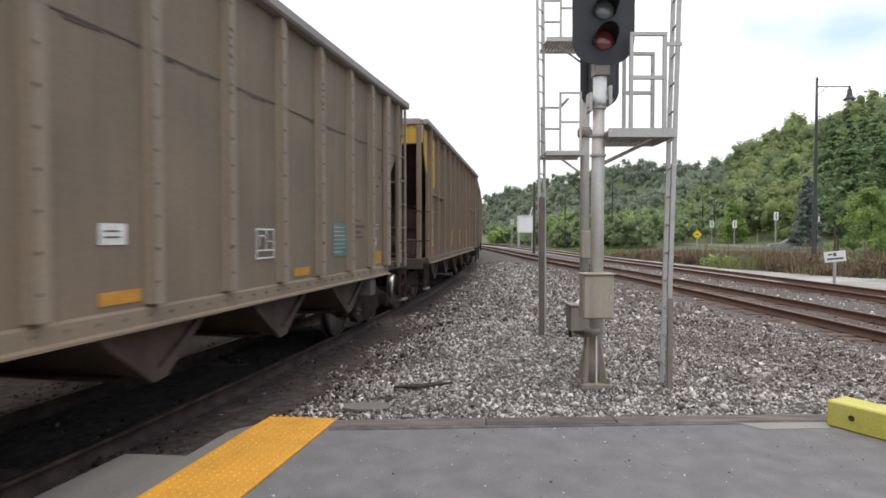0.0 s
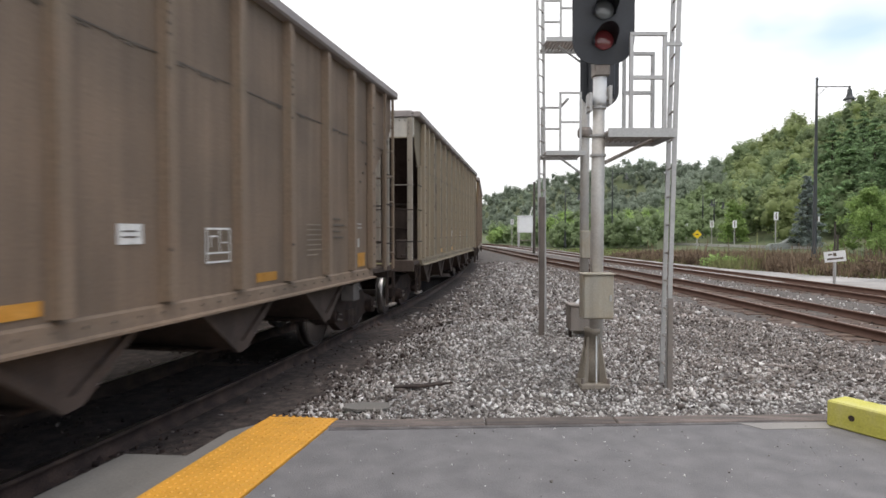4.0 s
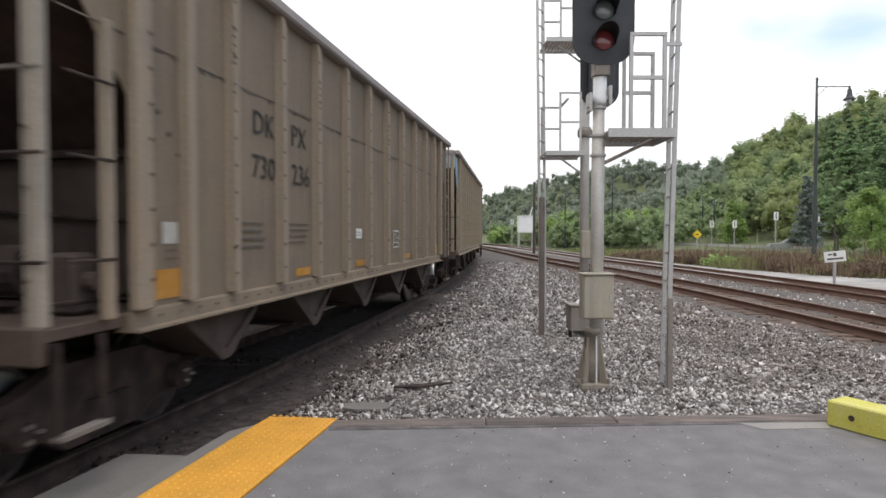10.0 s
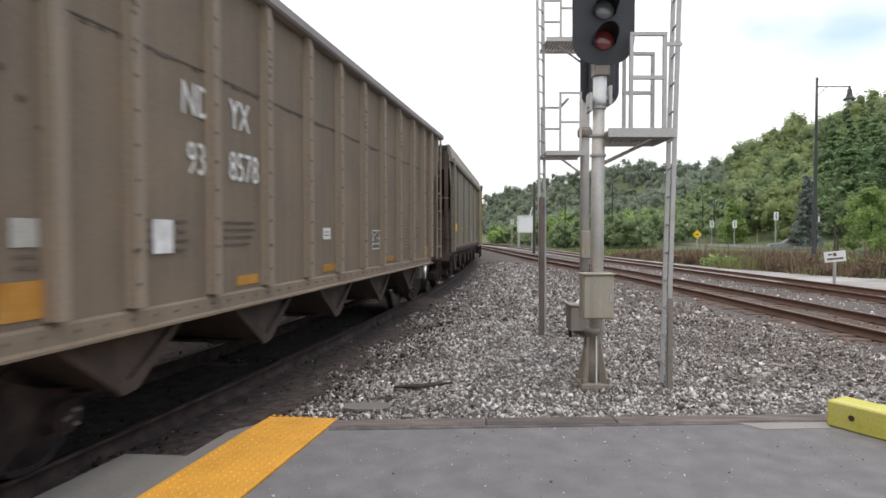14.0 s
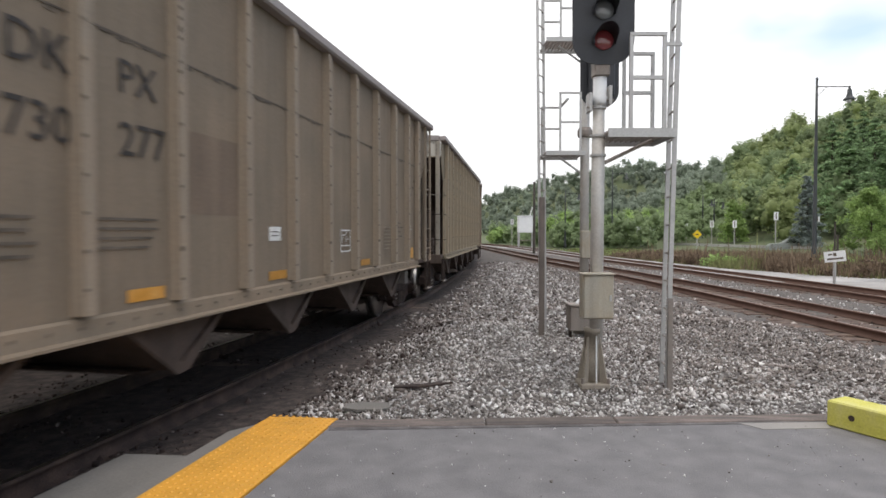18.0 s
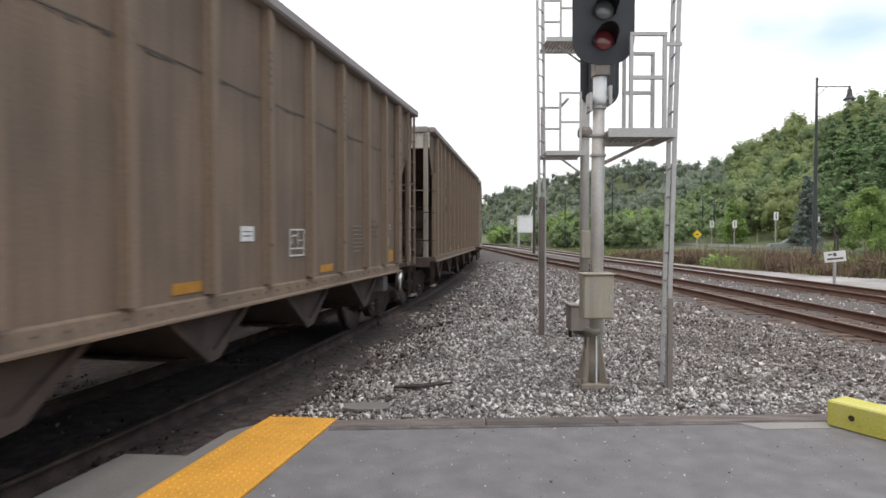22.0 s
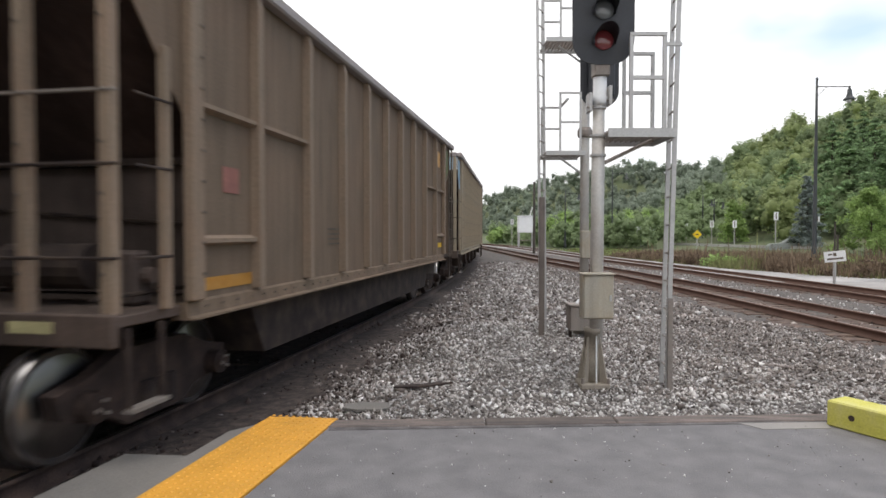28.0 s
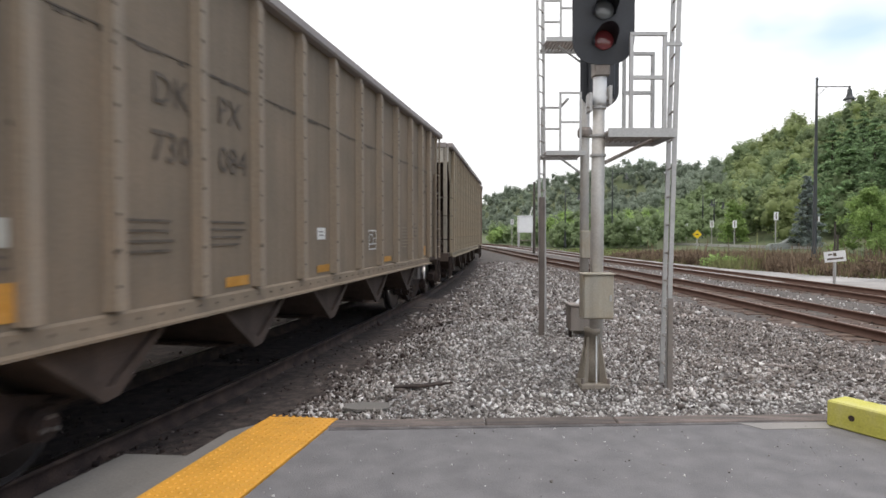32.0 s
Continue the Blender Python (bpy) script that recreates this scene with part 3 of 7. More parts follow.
stones("loose_ballast", scatter(9000, 3, 14, 8, 44, lambda x, y: (track_gap(x, y) < 1.45) & (np.abs(track_gap(x, y) - 0.755) > 0.09), 17, size=0.03), 0.045, M_STONE_RU, "rust-stained ballast between the side rails")
stones("loose_ballast", scatter(6000, 5, 16, 8, 44, lambda x, y: (off_siding(x, y) < -1.4) & (off_siding(x, y) > -3.1), 19, size=0.05), 0.055, M_STONE, "pale stones between the side tracks")
stones("loose_ballast", scatter(12000, -8, 0.5, 1.5, 16, lambda x, y: (off_main(x, y) < 2.5) & (off_main(x, y) > -2), 9, size=0.07), 0.04, M_STONE_DK, "dark oily ballast under the train")
stones("large_stones", scatter(60, -2.5, 8, 5.5, 10, lambda x, y: (off_main(x, y) > 1.8) & (off_siding(x, y) > 1.8) & (y > plat_end(x) + 0.3), 11, size=0.06), 0.06, M_STONE_BR, "larger stones on the ballast")


def siding_bed():
    """Rust-stained strips under the two side tracks."""
    for off in (0.0, 4.5):
        v, f = [], []
        for i, y in enumerate(list(np.arange(-10, 60, 1.0)) + list(np.arange(60, 140, 4.0))):
            for o in (-1.75, -0.9, 0, 0.9, 1.75):
                x, yy, h = siding_at(y, off + o + (0.1 * math.sin(y * 2.3 + o) if abs(o) > 1 else 0))
                v.append((x, yy, float(ballast_z(x, yy)) + (-0.03 if abs(o) > 1 else 0.006)))
            if i:
                a, b = 5 * (i - 1), 5 * i
                f += [(a + k, a + k + 1, b + k + 1, b + k) for k in range(4)]
        me = quick_mesh("track_bed", v, f, 4)
        me.materials.append(M_SIDEBED)
        tagged(new("track_bed", me), "rust-stained ballast of the side track", "ballast", kind="structure")


siding_bed()


# rails ------------------------------------------------------------------
def rail_run(name, at, svals, off, head_mat, z=0.0, web=None):
    """One rail swept along a line: foot, web and head; the running band is its own part."""
    prof = [(-0.07, -0.18), (0.07, -0.18), (0.07, -0.168), (0.012, -0.145), (0.010, -0.05), (0.036, -0.036), (0.036, -0.006), (0.028, -0.001), (-0.028, -0.001), (-0.036, -0.006), (-0.036, -0.036), (-0.010, -0.05), (-0.012, -0.145), (-0.07, -0.168)]
    n = len(prof)
    v, f = [], []
    tv, tf = [], []
    for i, s in enumerate(svals):
        x, y, h = at(s, off)
        rx, ry = math.cos(h), -math.sin(h)
        v += [(x + rx * u, y + ry * u, z + w) for u, w in prof]
        tv += [(x + rx * u, y + ry * u, z + w) for u, w in ((-0.026, 0.0015), (0.026, 0.0015))]
        if i:
            a, b = n * (i - 1), n * i
            f += [(a + k, a + (k + 1) % n, b + (k + 1) % n, b + k) for k in range(n)]
            tf.append((2 * i - 2, 2 * i - 1, 2 * i + 1, 2 * i))
    me = quick_mesh(name, v, f, 4)
    me.materials.append(web or M_RAIL)
    ob = tagged(new(name, me), "rusty steel rail spiked to timber ties", "rail", "rails", "structure")
    tm = quick_mesh("running_band", tv, tf, 4)
    tm.materials.append(head_mat)
    t = new("running_band", tm)
    t.parent = ob
    return ob


S_MAIN = list(np.arange(-40, 60, 1.5)) + list(np.arange(60, 420, 6.0))
for o in (-0.755, 0.755):
    rail_run("rail", line_at, S_MAIN, o, M_RAILTOP, web=M_RAILD)
S_SIDE = list(np.arange(-20, 70, 1.5)) + list(np.arange(70, 160, 5.0))
for o in (-0.755, 0.755):
    rail_run("rail", siding_at, S_SIDE, o, M_RAILTOP2)
for o in (4.5 - 0.755, 4.5 + 0.755):
    rail_run("rail", siding_at, S_SIDE, o, M_RAILTOP2)


def ties():
    bm = boxes((-1.28, 1.28, -0.115, 0.115, -0.36, -0.182), bevel=0.012)
    first = None
    rng = random.Random(4)
    runs = [(line_at, 0.0, np.arange(-6, 34, 0.53)), (siding_at, 0.0, np.arange(2, 46, 0.53)), (siding_at, 4.5, np.arange(6, 40, 0.55))]
    for at, off, ss in runs:
        for s in ss:
            x, y, h = at(s, off)
            m = pose(x, y, rng.uniform(-0.012, 0.004), 0, 0, -math.degrees(h) + rng.uniform(-1.5, 1.5))
            if first is None:
                first = part("railway_tie", bm, M_TIE)
                ob = first
            else:
                ob = new("railway_tie", first.data)
            ob.matrix_basis = m
            tagged(ob, "dark weathered timber railway tie in ballast", "tie", "railway ties", "structure")


ties()


# platform ----------------------------------------------------------------
def edge_pt(y):
    """Right edge of the yellow strip at y."""
    return -0.905 + (y - 5.25) * 0.2


def platform():
    # asphalt slab, with its far edge cut askew
    bm = bmesh.new()
    poly = [(edge_pt(5.05), plat_end(edge_pt(5.05))), (9.0, plat_end(9.0)), (9.0, -14), (edge_pt(-14), -14)]
    prism(bm, poly, -0.4, 0.2, "z")
    ob = part("platform", bm, M_ASPHALT)
    tagged(ob, "low grey asphalt station platform with fine cracks", "platform", kind="structure")
    bm = bmesh.new()
    a, b = edge_pt(5.05) + 0.01, 9.0
    prism(bm, [(a, plat_end(a) - 0.07), (2.4, plat_end(2.4) - 0.05), (b, plat_end(b) - 0.06), (b, plat_end(b)), (a, plat_end(a))], 0.1, 0.204, "z")
    part("tar_seam", bm, M_TAR, ob, "dark tarred joint along the timbers")
    # timbers along the far end
    x = edge_pt(5.05) - 0.02
    for w in (1.32, 1.12, 2.05, 2.3, 2.2):
        a, b = x + 0.006, min(x + w, 9.0)
        y0, y1 = plat_end(a) + 0.004, plat_end(b) + 0.004
        bm = bmesh.new()
        prism(bm, [(a, y0), (b, y1), (b, y1 + 0.2), (a, y0 + 0.2)], -0.1, 0.208, "z")
        bmesh.ops.bevel(bm, geom=bm.edges[:], offset=0.012, segments=1, affect="EDGES")
        part("edge_timber", bm, M_TIMBER, ob)
        x += w
    bm = bmesh.new()
    prism(bm, [(2.62, 5.0), (3.2, 5.03), (3.25, 5.19), (2.5, 5.16)], 0.15, 0.2045, "z")
    part("concrete_patch", bm, M_CONC, ob, "pale worn concrete patch")
    # tactile strip, tile by tile
    y = 5.27
    k = 0
    while y > -6:
        y2 = y - 0.606
        xa, xb = edge_pt(y), edge_pt(y2)
        bm = bmesh.new()
        prism(bm, [(xa - 0.005, y), (xb - 0.005, y2 + 0.004), (xb - 0.605, y2 + 0.13), (xa - 0.605, y + 0.05 if k == 0 else y + 0.126)], 0.1, 0.213, "z")
        tile = part("tactile_tile", bm, M_TACTILE, ob, "yellow tactile tile with raised domes")
        if k < 4:
            bm = bmesh.new()
            for i in range(10):
                for j in range(10):
                    u, w = 0.035 + i * 0.0595, 0.03 + j * 0.0595
                    bmesh.ops.create_cone(bm, cap_ends=True, segments=8, radius1=0.016, radius2=0.009, depth=0.006,
                                          matrix=Matrix.Translation((xa - 0.605 + u - 0.2 * w, y + 0.115 - 0.2 * u - w, 0.216)))
            d = part("domes", bm, M_TACTILE, tile)
            d["kind"] = "stuff"
        y, k = y2, k + 1
    # kerb and concrete apron beside the strip
    bm = bmesh.new()
    prism(bm, [(edge_pt(5.15) - 0.625, 5.22), (edge_pt(-8) - 0.625, -8), (edge_pt(-8) - 0.8, -8), (edge_pt(4.95) - 0.8, 5.0)], -0.2, 0.19, "z")
    bmesh.ops.bevel(bm, geom=bm.edges[:], offset=0.015, segments=1, affect="EDGES")
    part("kerb", bm, M_APRON, ob, "grey concrete kerb")
    bm = bmesh.new()
    xe = lambda y: edge_pt(y) - 0.81
    prism(bm, [(xe(4.75), 4.8), (xe(-8), -8), (xe(-8) - 1.15, -8), (xe(4.75) - 0.72, 4.86)], -0.2, 0.06, "z")
    bmesh.ops.bevel(bm, geom=bm.edges[:], offset=0.02, segments=1, affect="EDGES")
    part("apron_slab", bm, M_APRON, ob, "concrete apron beside the rail, darkened for train shade")


platform()


def yellow_beam():
    u, w = Vector((0.46, -0.888, 0)), Vector((0.888, 0.46, 0))
    a = Vector((3.21, 5.12, 0))
    bm = boxes((0, 2.6, 0, 0.26, 0.2, 0.415), bevel=0.012)
    ob = part("wheel_stop", bm, M_YBEAM)
    ang = math.degrees(math.atan2(u.y, u.x))
    ob.matrix_basis = pose(a.x, a.y, 0.0, 0, 0, ang)
    tagged(ob, "chalky yellow painted timber wheel stop on the platform edge", "wheel stop")
    bm = bmesh.new()
    rod(bm, (0.2, -0.004, 0.31), (0.2, 0.02, 0.31), 0.025, 10)
    part("bolt_hole", bm, M_FRAME, ob, "dark rusty bolt recess")


yellow_beam()


def grit():
    """Specks of stone blown onto the asphalt."""
    rng = np.random.default_rng(15)
    x, y = rng.uniform(-1.2, 5.5, 800), rng.uniform(2.6, 5.1, 800)
    k = x > edge_pt(y) + 0.02
    p = np.stack([x[k], y[k], np.full(k.sum(), 0.203)], -1)
    stones("grit", p, 0.0095, M_STONE, "pale grit scattered on the asphalt")


grit()


# ---------------------------------------------------------------- signals
def bars(rows, r, n=6):
    bm = bmesh.new()
    for p, q in rows:
        rod(bm, p, q, r, n)
    return bm


def signal_head(parent, x, y, z, w, h, lit, face=1):
    """Black oval back plate, housing, three hooded lenses; z is the middle."""
    plate = bmesh.new()
    pts = []
    for i in range(40):
        a = 2 * math.pi * i / 40
        cx = math.copysign(abs(math.cos(a)) ** 0.75, math.cos(a)) * w / 2
        cz = math.copysign(abs(math.sin(a)) ** 0.75, math.sin(a)) * (w / 2) + math.copysign(h / 2 - w / 2, math.sin(a) + 1e-9)
        pts.append((x + cx, z + cz))
    prism(plate, pts, y, y + 0.02)
    p = part("back_plate", plate, M_SIGBLACK, parent, "matt black oval back plate")
    bm = boxes((x - w * 0.33, x + w * 0.33, *((y + 0.021, y + 0.2) if face > 0 else (y - 0.2, y - 0.001)), z - h * 0.40, z + h * 0.40), bevel=0.03)
    part("lamp_housing", bm, M_SIGBLACK, parent)
    for k, m in ((1, M_LENS_OFF), (0, M_LENS_OFF), (-1, M_LENS_RED if lit else M_LENS_OFF)):
        zc = z - 0.09 + k * 0.345
        yf = y if face > 0 else y + 0.02
        bm = bmesh.new()
        lathe(bm, [(r, face * a) for r, a in ((0.112, -0.003), (0.112, -0.018), (0.09, -0.028), (0.05, -0.036), (0.015, -0.04))], 24, "y", (x, yf, zc))
        part("lens", bm, m, p, "dull red glowing lens" if m == M_LENS_RED else "unlit clear lens", smooth=True)
        hood = bmesh.new()
        n = 18
        rows = []
        for i in range(n + 1):
            a = math.radians(-25 + 230 * i / n)
            c, s = math.cos(a), math.sin(a)
            d = 0.30 * (0.35 + 0.65 * max(0, s) ** 0.6)
            rows.append([hood.verts.new((x + c * rr, yf - face * dd, zc + s * rr)) for rr, dd in ((0.135, 0.0), (0.135, d), (0.127, d), (0.127, 0.0))])
        for a, b in zip(rows, rows[1:]):
            for j in range(3):
                hood.faces.new((a[j], b[j], b[j + 1], a[j + 1]))
        part("hood", hood, M_SIGBLACK, p, "black sun hood")


def ladder(parent, p0, p1, q0, q1, step=0.3, r=0.06, rung=0.011):
    """Two stringers p0-p1 and q0-q1 with rungs."""
    p0, p1, q0, q1 = map(Vector, (p0, p1, q0, q1))
    for a, b in ((p0, p1), (q0, q1)):
        bm = bmesh.new()
        d = (b - a)
        prism(bm, [(-0.012, -r / 2), (0.012, -r / 2), (0.012, r / 2), (-0.012, r / 2)], 0, d.length, "z")
        bmesh.ops.transform(bm, matrix=Matrix.Translation(a) @ Vector((0, 0, 1)).rotation_difference(d).to_matrix().to_4x4() @ pose(0, 0, 0, 0, 0, 90), verts=bm.verts)
        part("stringer", bm, M_GALV, parent)
    L = (p1 - p0).length
    k = 0.25
    while k < L:
        u = k / L
        bm = bmesh.new()
        rod(bm, p0.lerp(p1, u), q0.lerp(q1, u), 0.011, 6)
        part("rung", bm, M_GALVD, parent)
        k += step


def signal_front():
    th = empty("railway_signal", pose(1.78, 7.30, 0))
    tagged(th, "silver signal mast with black lamp head showing red", "signal", "railway signals")
    X = 0.0
    bm = bmesh.new()
    lathe(bm, [(0.078, 0.5), (0.076, 2.9), (0.069, 2.91), (0.069, 5.9)], 20, "z", (0.035, 0, 0))
    bmesh.ops.transform(bm, matrix=pose(0, 0, 0, 0, 0.35, 0), verts=bm.verts)
    part("mast", bm, M_MAST, th, "silver painted round mast", smooth=True)
    # flared base with gusset webs
    bm = bmesh.new()
    lathe(bm, [(0.11, 0.06), (0.095, 0.30), (0.09, 0.62), (0.10, 0.62), (0.10, 0.68)], 16, "z", (0, 0, 0))
    part("base_socket", bm, M_MASTBASE, th, "weathered cast base socket", smooth=True)
    for a in range(4):
        bm = bmesh.new()
        prism(bm, [(0.09, 0.05), (0.21, 0.05), (0.19, 0.12), (0.10, 0.58), (0.09, 0.58)], -0.012, 0.012)
        bmesh.ops.transform(bm, matrix=pose(0, 0, 0, 0, 0, 45 + 90 * a), verts=bm.verts)
        part("gusset", bm, M_MASTBASE, th)
    part("base_plate", boxes((-0.17, 0.17, -0.17, 0.17, -0.02, 0.045), bevel=0.01), M_MASTBASE, th, "rusty square base plate")
    part("foundation", boxes((-0.26, 0.24, -0.22, 0.22, -0.3, -0.025), bevel=0.03), M_MASTBASE, th, "stained concrete footing in the ballast")
    for sx in (-0.15, 0.15):
        for sy in (-0.15, 0.15):
            bm = bmesh.new()
            rod(bm, (sx, sy, 0.05), (sx, sy, 0.11), 0.018, 6)
            part("anchor_bolt", bm, M_GALVD, th)
    jb = part("junction_box", boxes((-0.175, 0.175, -0.27, -0.05, 0.82, 1.33), bevel=0.012), M_BOXG, th, "beige grey steel junction box")
    part("box_door", boxes((-0.165, 0.165, -0.284, -0.271, 0.835, 1.315), bevel=0.006), M_BOXG, jb)
    part("latch", boxes((0.12, 0.145, -0.30, -0.284, 1.03, 1.10)), M_GALV, jb)
    part("rain_lip", boxes((-0.185, 0.185, -0.30, -0.05, 1.331, 1.345)), M_BOXG, jb)
    for z in (2.72, 2.95, 3.28):
        bm = bmesh.new()
        lathe(bm, [(0.094, z - 0.014), (0.094, z + 0.014)], 16, "z", (0.05, 0, 0))
        part("band_clamp", bm, M_GALV, th)
    # bracket tube that carries the head
    bm = bmesh.new()
    lathe(bm, [(0.07, 3.30), (0.088, 3.34), (0.088, 3.40), (0.078, 3.42), (0.078, 3.62), (0.07, 3.63), (0.07, 3.8)], 18, "z", (0.06, -0.03, 0))
    part("head_bracket", bm, M_WHITE, th, "bright silver bracket sleeve", smooth=True)
    part("bracket_box", boxes((-0.025, 0.155, -0.13, 0.06, 3.63, 3.83), bevel=0.012), M_GALVD, th, "stained grey mounting box under the head")
    for sx, za in ((-0.085, 3.22), (0.145, 3.30)):
        ear = part("bracket_ear", boxes((sx, sx + 0.04, -0.12, 0.06, za, za + 0.22), bevel=0.008), M_GALV, th)
        bm = bmesh.new()
        rod(bm, (sx - 0.02, -0.1, za + 0.05), (sx + 0.06, -0.1, za + 0.05), 0.014, 6)
        part("clamp_bolt", bm, M_GALVD, ear)
    bm = bmesh.new()
    rod(bm, (0.02, -0.115, 0.0), (0.02, -0.105, 0.6), 0.009, 6)
    part("conduit", bm, M_WHITE, th, "thin pale conduit up the base")
    signal_head(th, 0.07, -0.14, 4.46, 0.72, 1.42, True)
    # maintenance platform to the right
    plat = part("work_platform", boxes((0.10, 0.86, -0.275, -0.25, 2.90, 3.0)), M_GALV, th, "galvanised grating platform")
    part("grating_mesh", boxes(*[(0.12 + k * 0.065, 0.132 + k * 0.065, -0.25, 0.5, 2.945, 2.975) for k in range(12)]), M_GALVD, plat)
    part("platform_edge", boxes((0.10, 0.86, 0.50, 0.525, 2.90, 3.0)), M_GALV, plat)
    part("platform_edge", boxes((0.86, 0.88, -0.275, 0.525, 2.90, 3.0)), M_GALV, plat)
    for k in range(14):
        y = -0.23 + k * 0.053
        part("grating_bar", boxes((0.12, 0.84, y, y + 0.006, 2.976, 2.995)), M_GALVD, plat)
    part("brace", bars([((0.09, 0, 2.62), (0.72, 0.1, 2.92))], 0.022), M_GALVD, th)
    for y, x0, x1, zt in ((-0.26, 0.355, 0.735, 4.08), (0.51, 0.50, 0.86, 4.08)):
        for x in (x0, x1):
            part("guard_post", boxes((x - 0.02, x + 0.02, y - 0.02, y + 0.02, 3.0, zt)), M_GALV, th)
        for z in (zt - 0.02, 3.57):
            part("guard_rail", boxes((x0 - 0.02, x1 + 0.02, y - 0.024, y + 0.016, z - 0.02, z + 0.02)), M_GALV, th)
    part("ladder_stay", boxes((0.735, 0.93, -0.27, -0.24, 3.93, 3.97)), M_GALV, th)
    ladder(th, (0.845, -0.12, -0.02), (0.98, -0.12, 6.0), (0.895, 0.2, -0.02), (1.025, 0.2, 6.0), 0.335, 0.05)
    bm = boxes((0.828, 0.888, -0.178, -0.166, -0.03, 1.05), (0.828, 0.840, -0.190, -0.178, -0.03, 1.05))
    part("ladder_guard", bm, M_GALVD, th, "stained sheet guard on the ladder foot")


M_GUARD = mat("rust_stained_guard_sheet", (0.15, 0.125, 0.11), 0.75, 0.1, vary=0.25, scale=4, tint=(0.10, 0.075, 0.06), streak=0.2)


def signal_back():
    th = empty("railway_signal", pose(2.66, 11.6, -0.08))
    tagged(th, "second silver signal mast with black lamp head facing away", "signal", "railway signals")
    bm = bmesh.new()
    lathe(bm, [(0.085, 0.4), (0.085, 6.8)], 18, "z")
    part("mast", bm, M_MAST, th, smooth=True)
    bm = bmesh.new()
    lathe(bm, [(0.2, 0.0), (0.17, 0.12), (0.10, 0.6), (0.10, 0.66)], 16, "z")
    part("base_socket", bm, M_MASTBASE, th, smooth=True)
    part("foundation", boxes((-0.25, 0.25, -0.25, 0.25, -0.3, 0.0), bevel=0.02), M_CONC, th)
    part("relay_box", boxes((-0.1, 0.12, -0.24, -0.09, 1.42, 1.93), bevel=0.012), M_BOXG, th, "grey relay box with rusty edge")
    low = part("case", boxes((-0.37, 0.05, -0.55, -0.15, 0.12, 0.56), bevel=0.015), M_GALVD, th, "weathered low case beside the mast")
    part("case_lid", boxes((-0.39, 0.07, -0.57, -0.13, 0.561, 0.60), bevel=0.01), M_GALVD, low)
    bm = bmesh.new()
    rod(bm, (-0.22, -0.35, 0.6), (-0.08, -0.3, 0.72), 0.03, 8)
    part("cable_gland", bm, M_WHITE, low, "white cable elbow")
    for lx in (-0.33, 0.0):
        part("leg", boxes((lx - 0.02, lx + 0.02, -0.4, -0.3, -0.05, 0.12)), M_FRAME, low)
    signal_head(th, 0.24, -0.12, 4.98, 0.72, 1.5, False, -1)
    part("head_bracket", boxes((0.0, 0.3, -0.098, 0.1, 4.42, 4.50)), M_GALVD, th)
    bm = bmesh.new()
    lathe(bm, [(0.13, 3.68), (0.14, 3.72), (0.14, 3.80), (0.11, 3.86)], 14, "z")
    part("band_clamp", bm, M_GALVD, th)
    for z in (3.36, 5.42):
        plat = part("work_platform", boxes((-0.78, -0.04, -0.322, -0.298, z - 0.05, z + 0.03)), M_GALV, th, "galvanised grating platform")
        part("grating_mesh", boxes(*[(-0.76 + k * 0.064, -0.75 + k * 0.064, -0.3, 0.45, z - 0.018, z + 0.01) for k in range(12)]), M_GALVD, plat)
        for k in range(12):
            y = -0.28 + k * 0.06
            part("grating_bar", boxes((-0.76, -0.06, y, y + 0.006, z + 0.011, z + 0.028)), M_GALVD, plat)
        for y in (0.46,):
            part("platform_edge", boxes((-0.78, -0.04, y - 0.012, y + 0.012, z - 0.05, z + 0.03)), M_GALV, plat)
        part("brace", bars([((-0.5, 0.0, z - 0.04), (-0.06, 0.0, z - 0.36))], 0.02), M_GALV, th)
        for y, x0, x1, zt in ((-0.30, -0.52, -0.15, z + 1.1), (0.44, -0.74, -0.38, z + 0.98)):
            for x in (x0, x1):
                part("guard_post", boxes((x - 0.018, x + 0.018, y - 0.018, y + 0.018, z + 0.03, zt)), M_GALV, th)
            for zz in (zt - 0.02, z + 0.55):
                part("guard_rail", boxes((x0 - 0.018, x1 + 0.018, y - 0.022, y + 0.014, zz - 0.018, zz + 0.018)), M_GALV, th)
        part("guard_rail", boxes((-0.40, -0.36, -0.3, 0.44, z + 0.96, z + 0.99)), M_GALV, th)
    ladder(th, (-0.84, -0.15, 0.0), (-0.94, -0.15, 7.2), (-0.70, 0.15, 0.0), (-0.78, 0.15, 7.2), 0.305, 0.05)
    part("ladder_guard", boxes((-0.88, -0.775, -0.185, -0.17, -0.02, 2.55), (-0.875, -0.855, -0.195, -0.185, -0.02, 2.55)), M_GUARD, th, "stained sheet guard on the ladder foot")


signal_front()
signal_back()


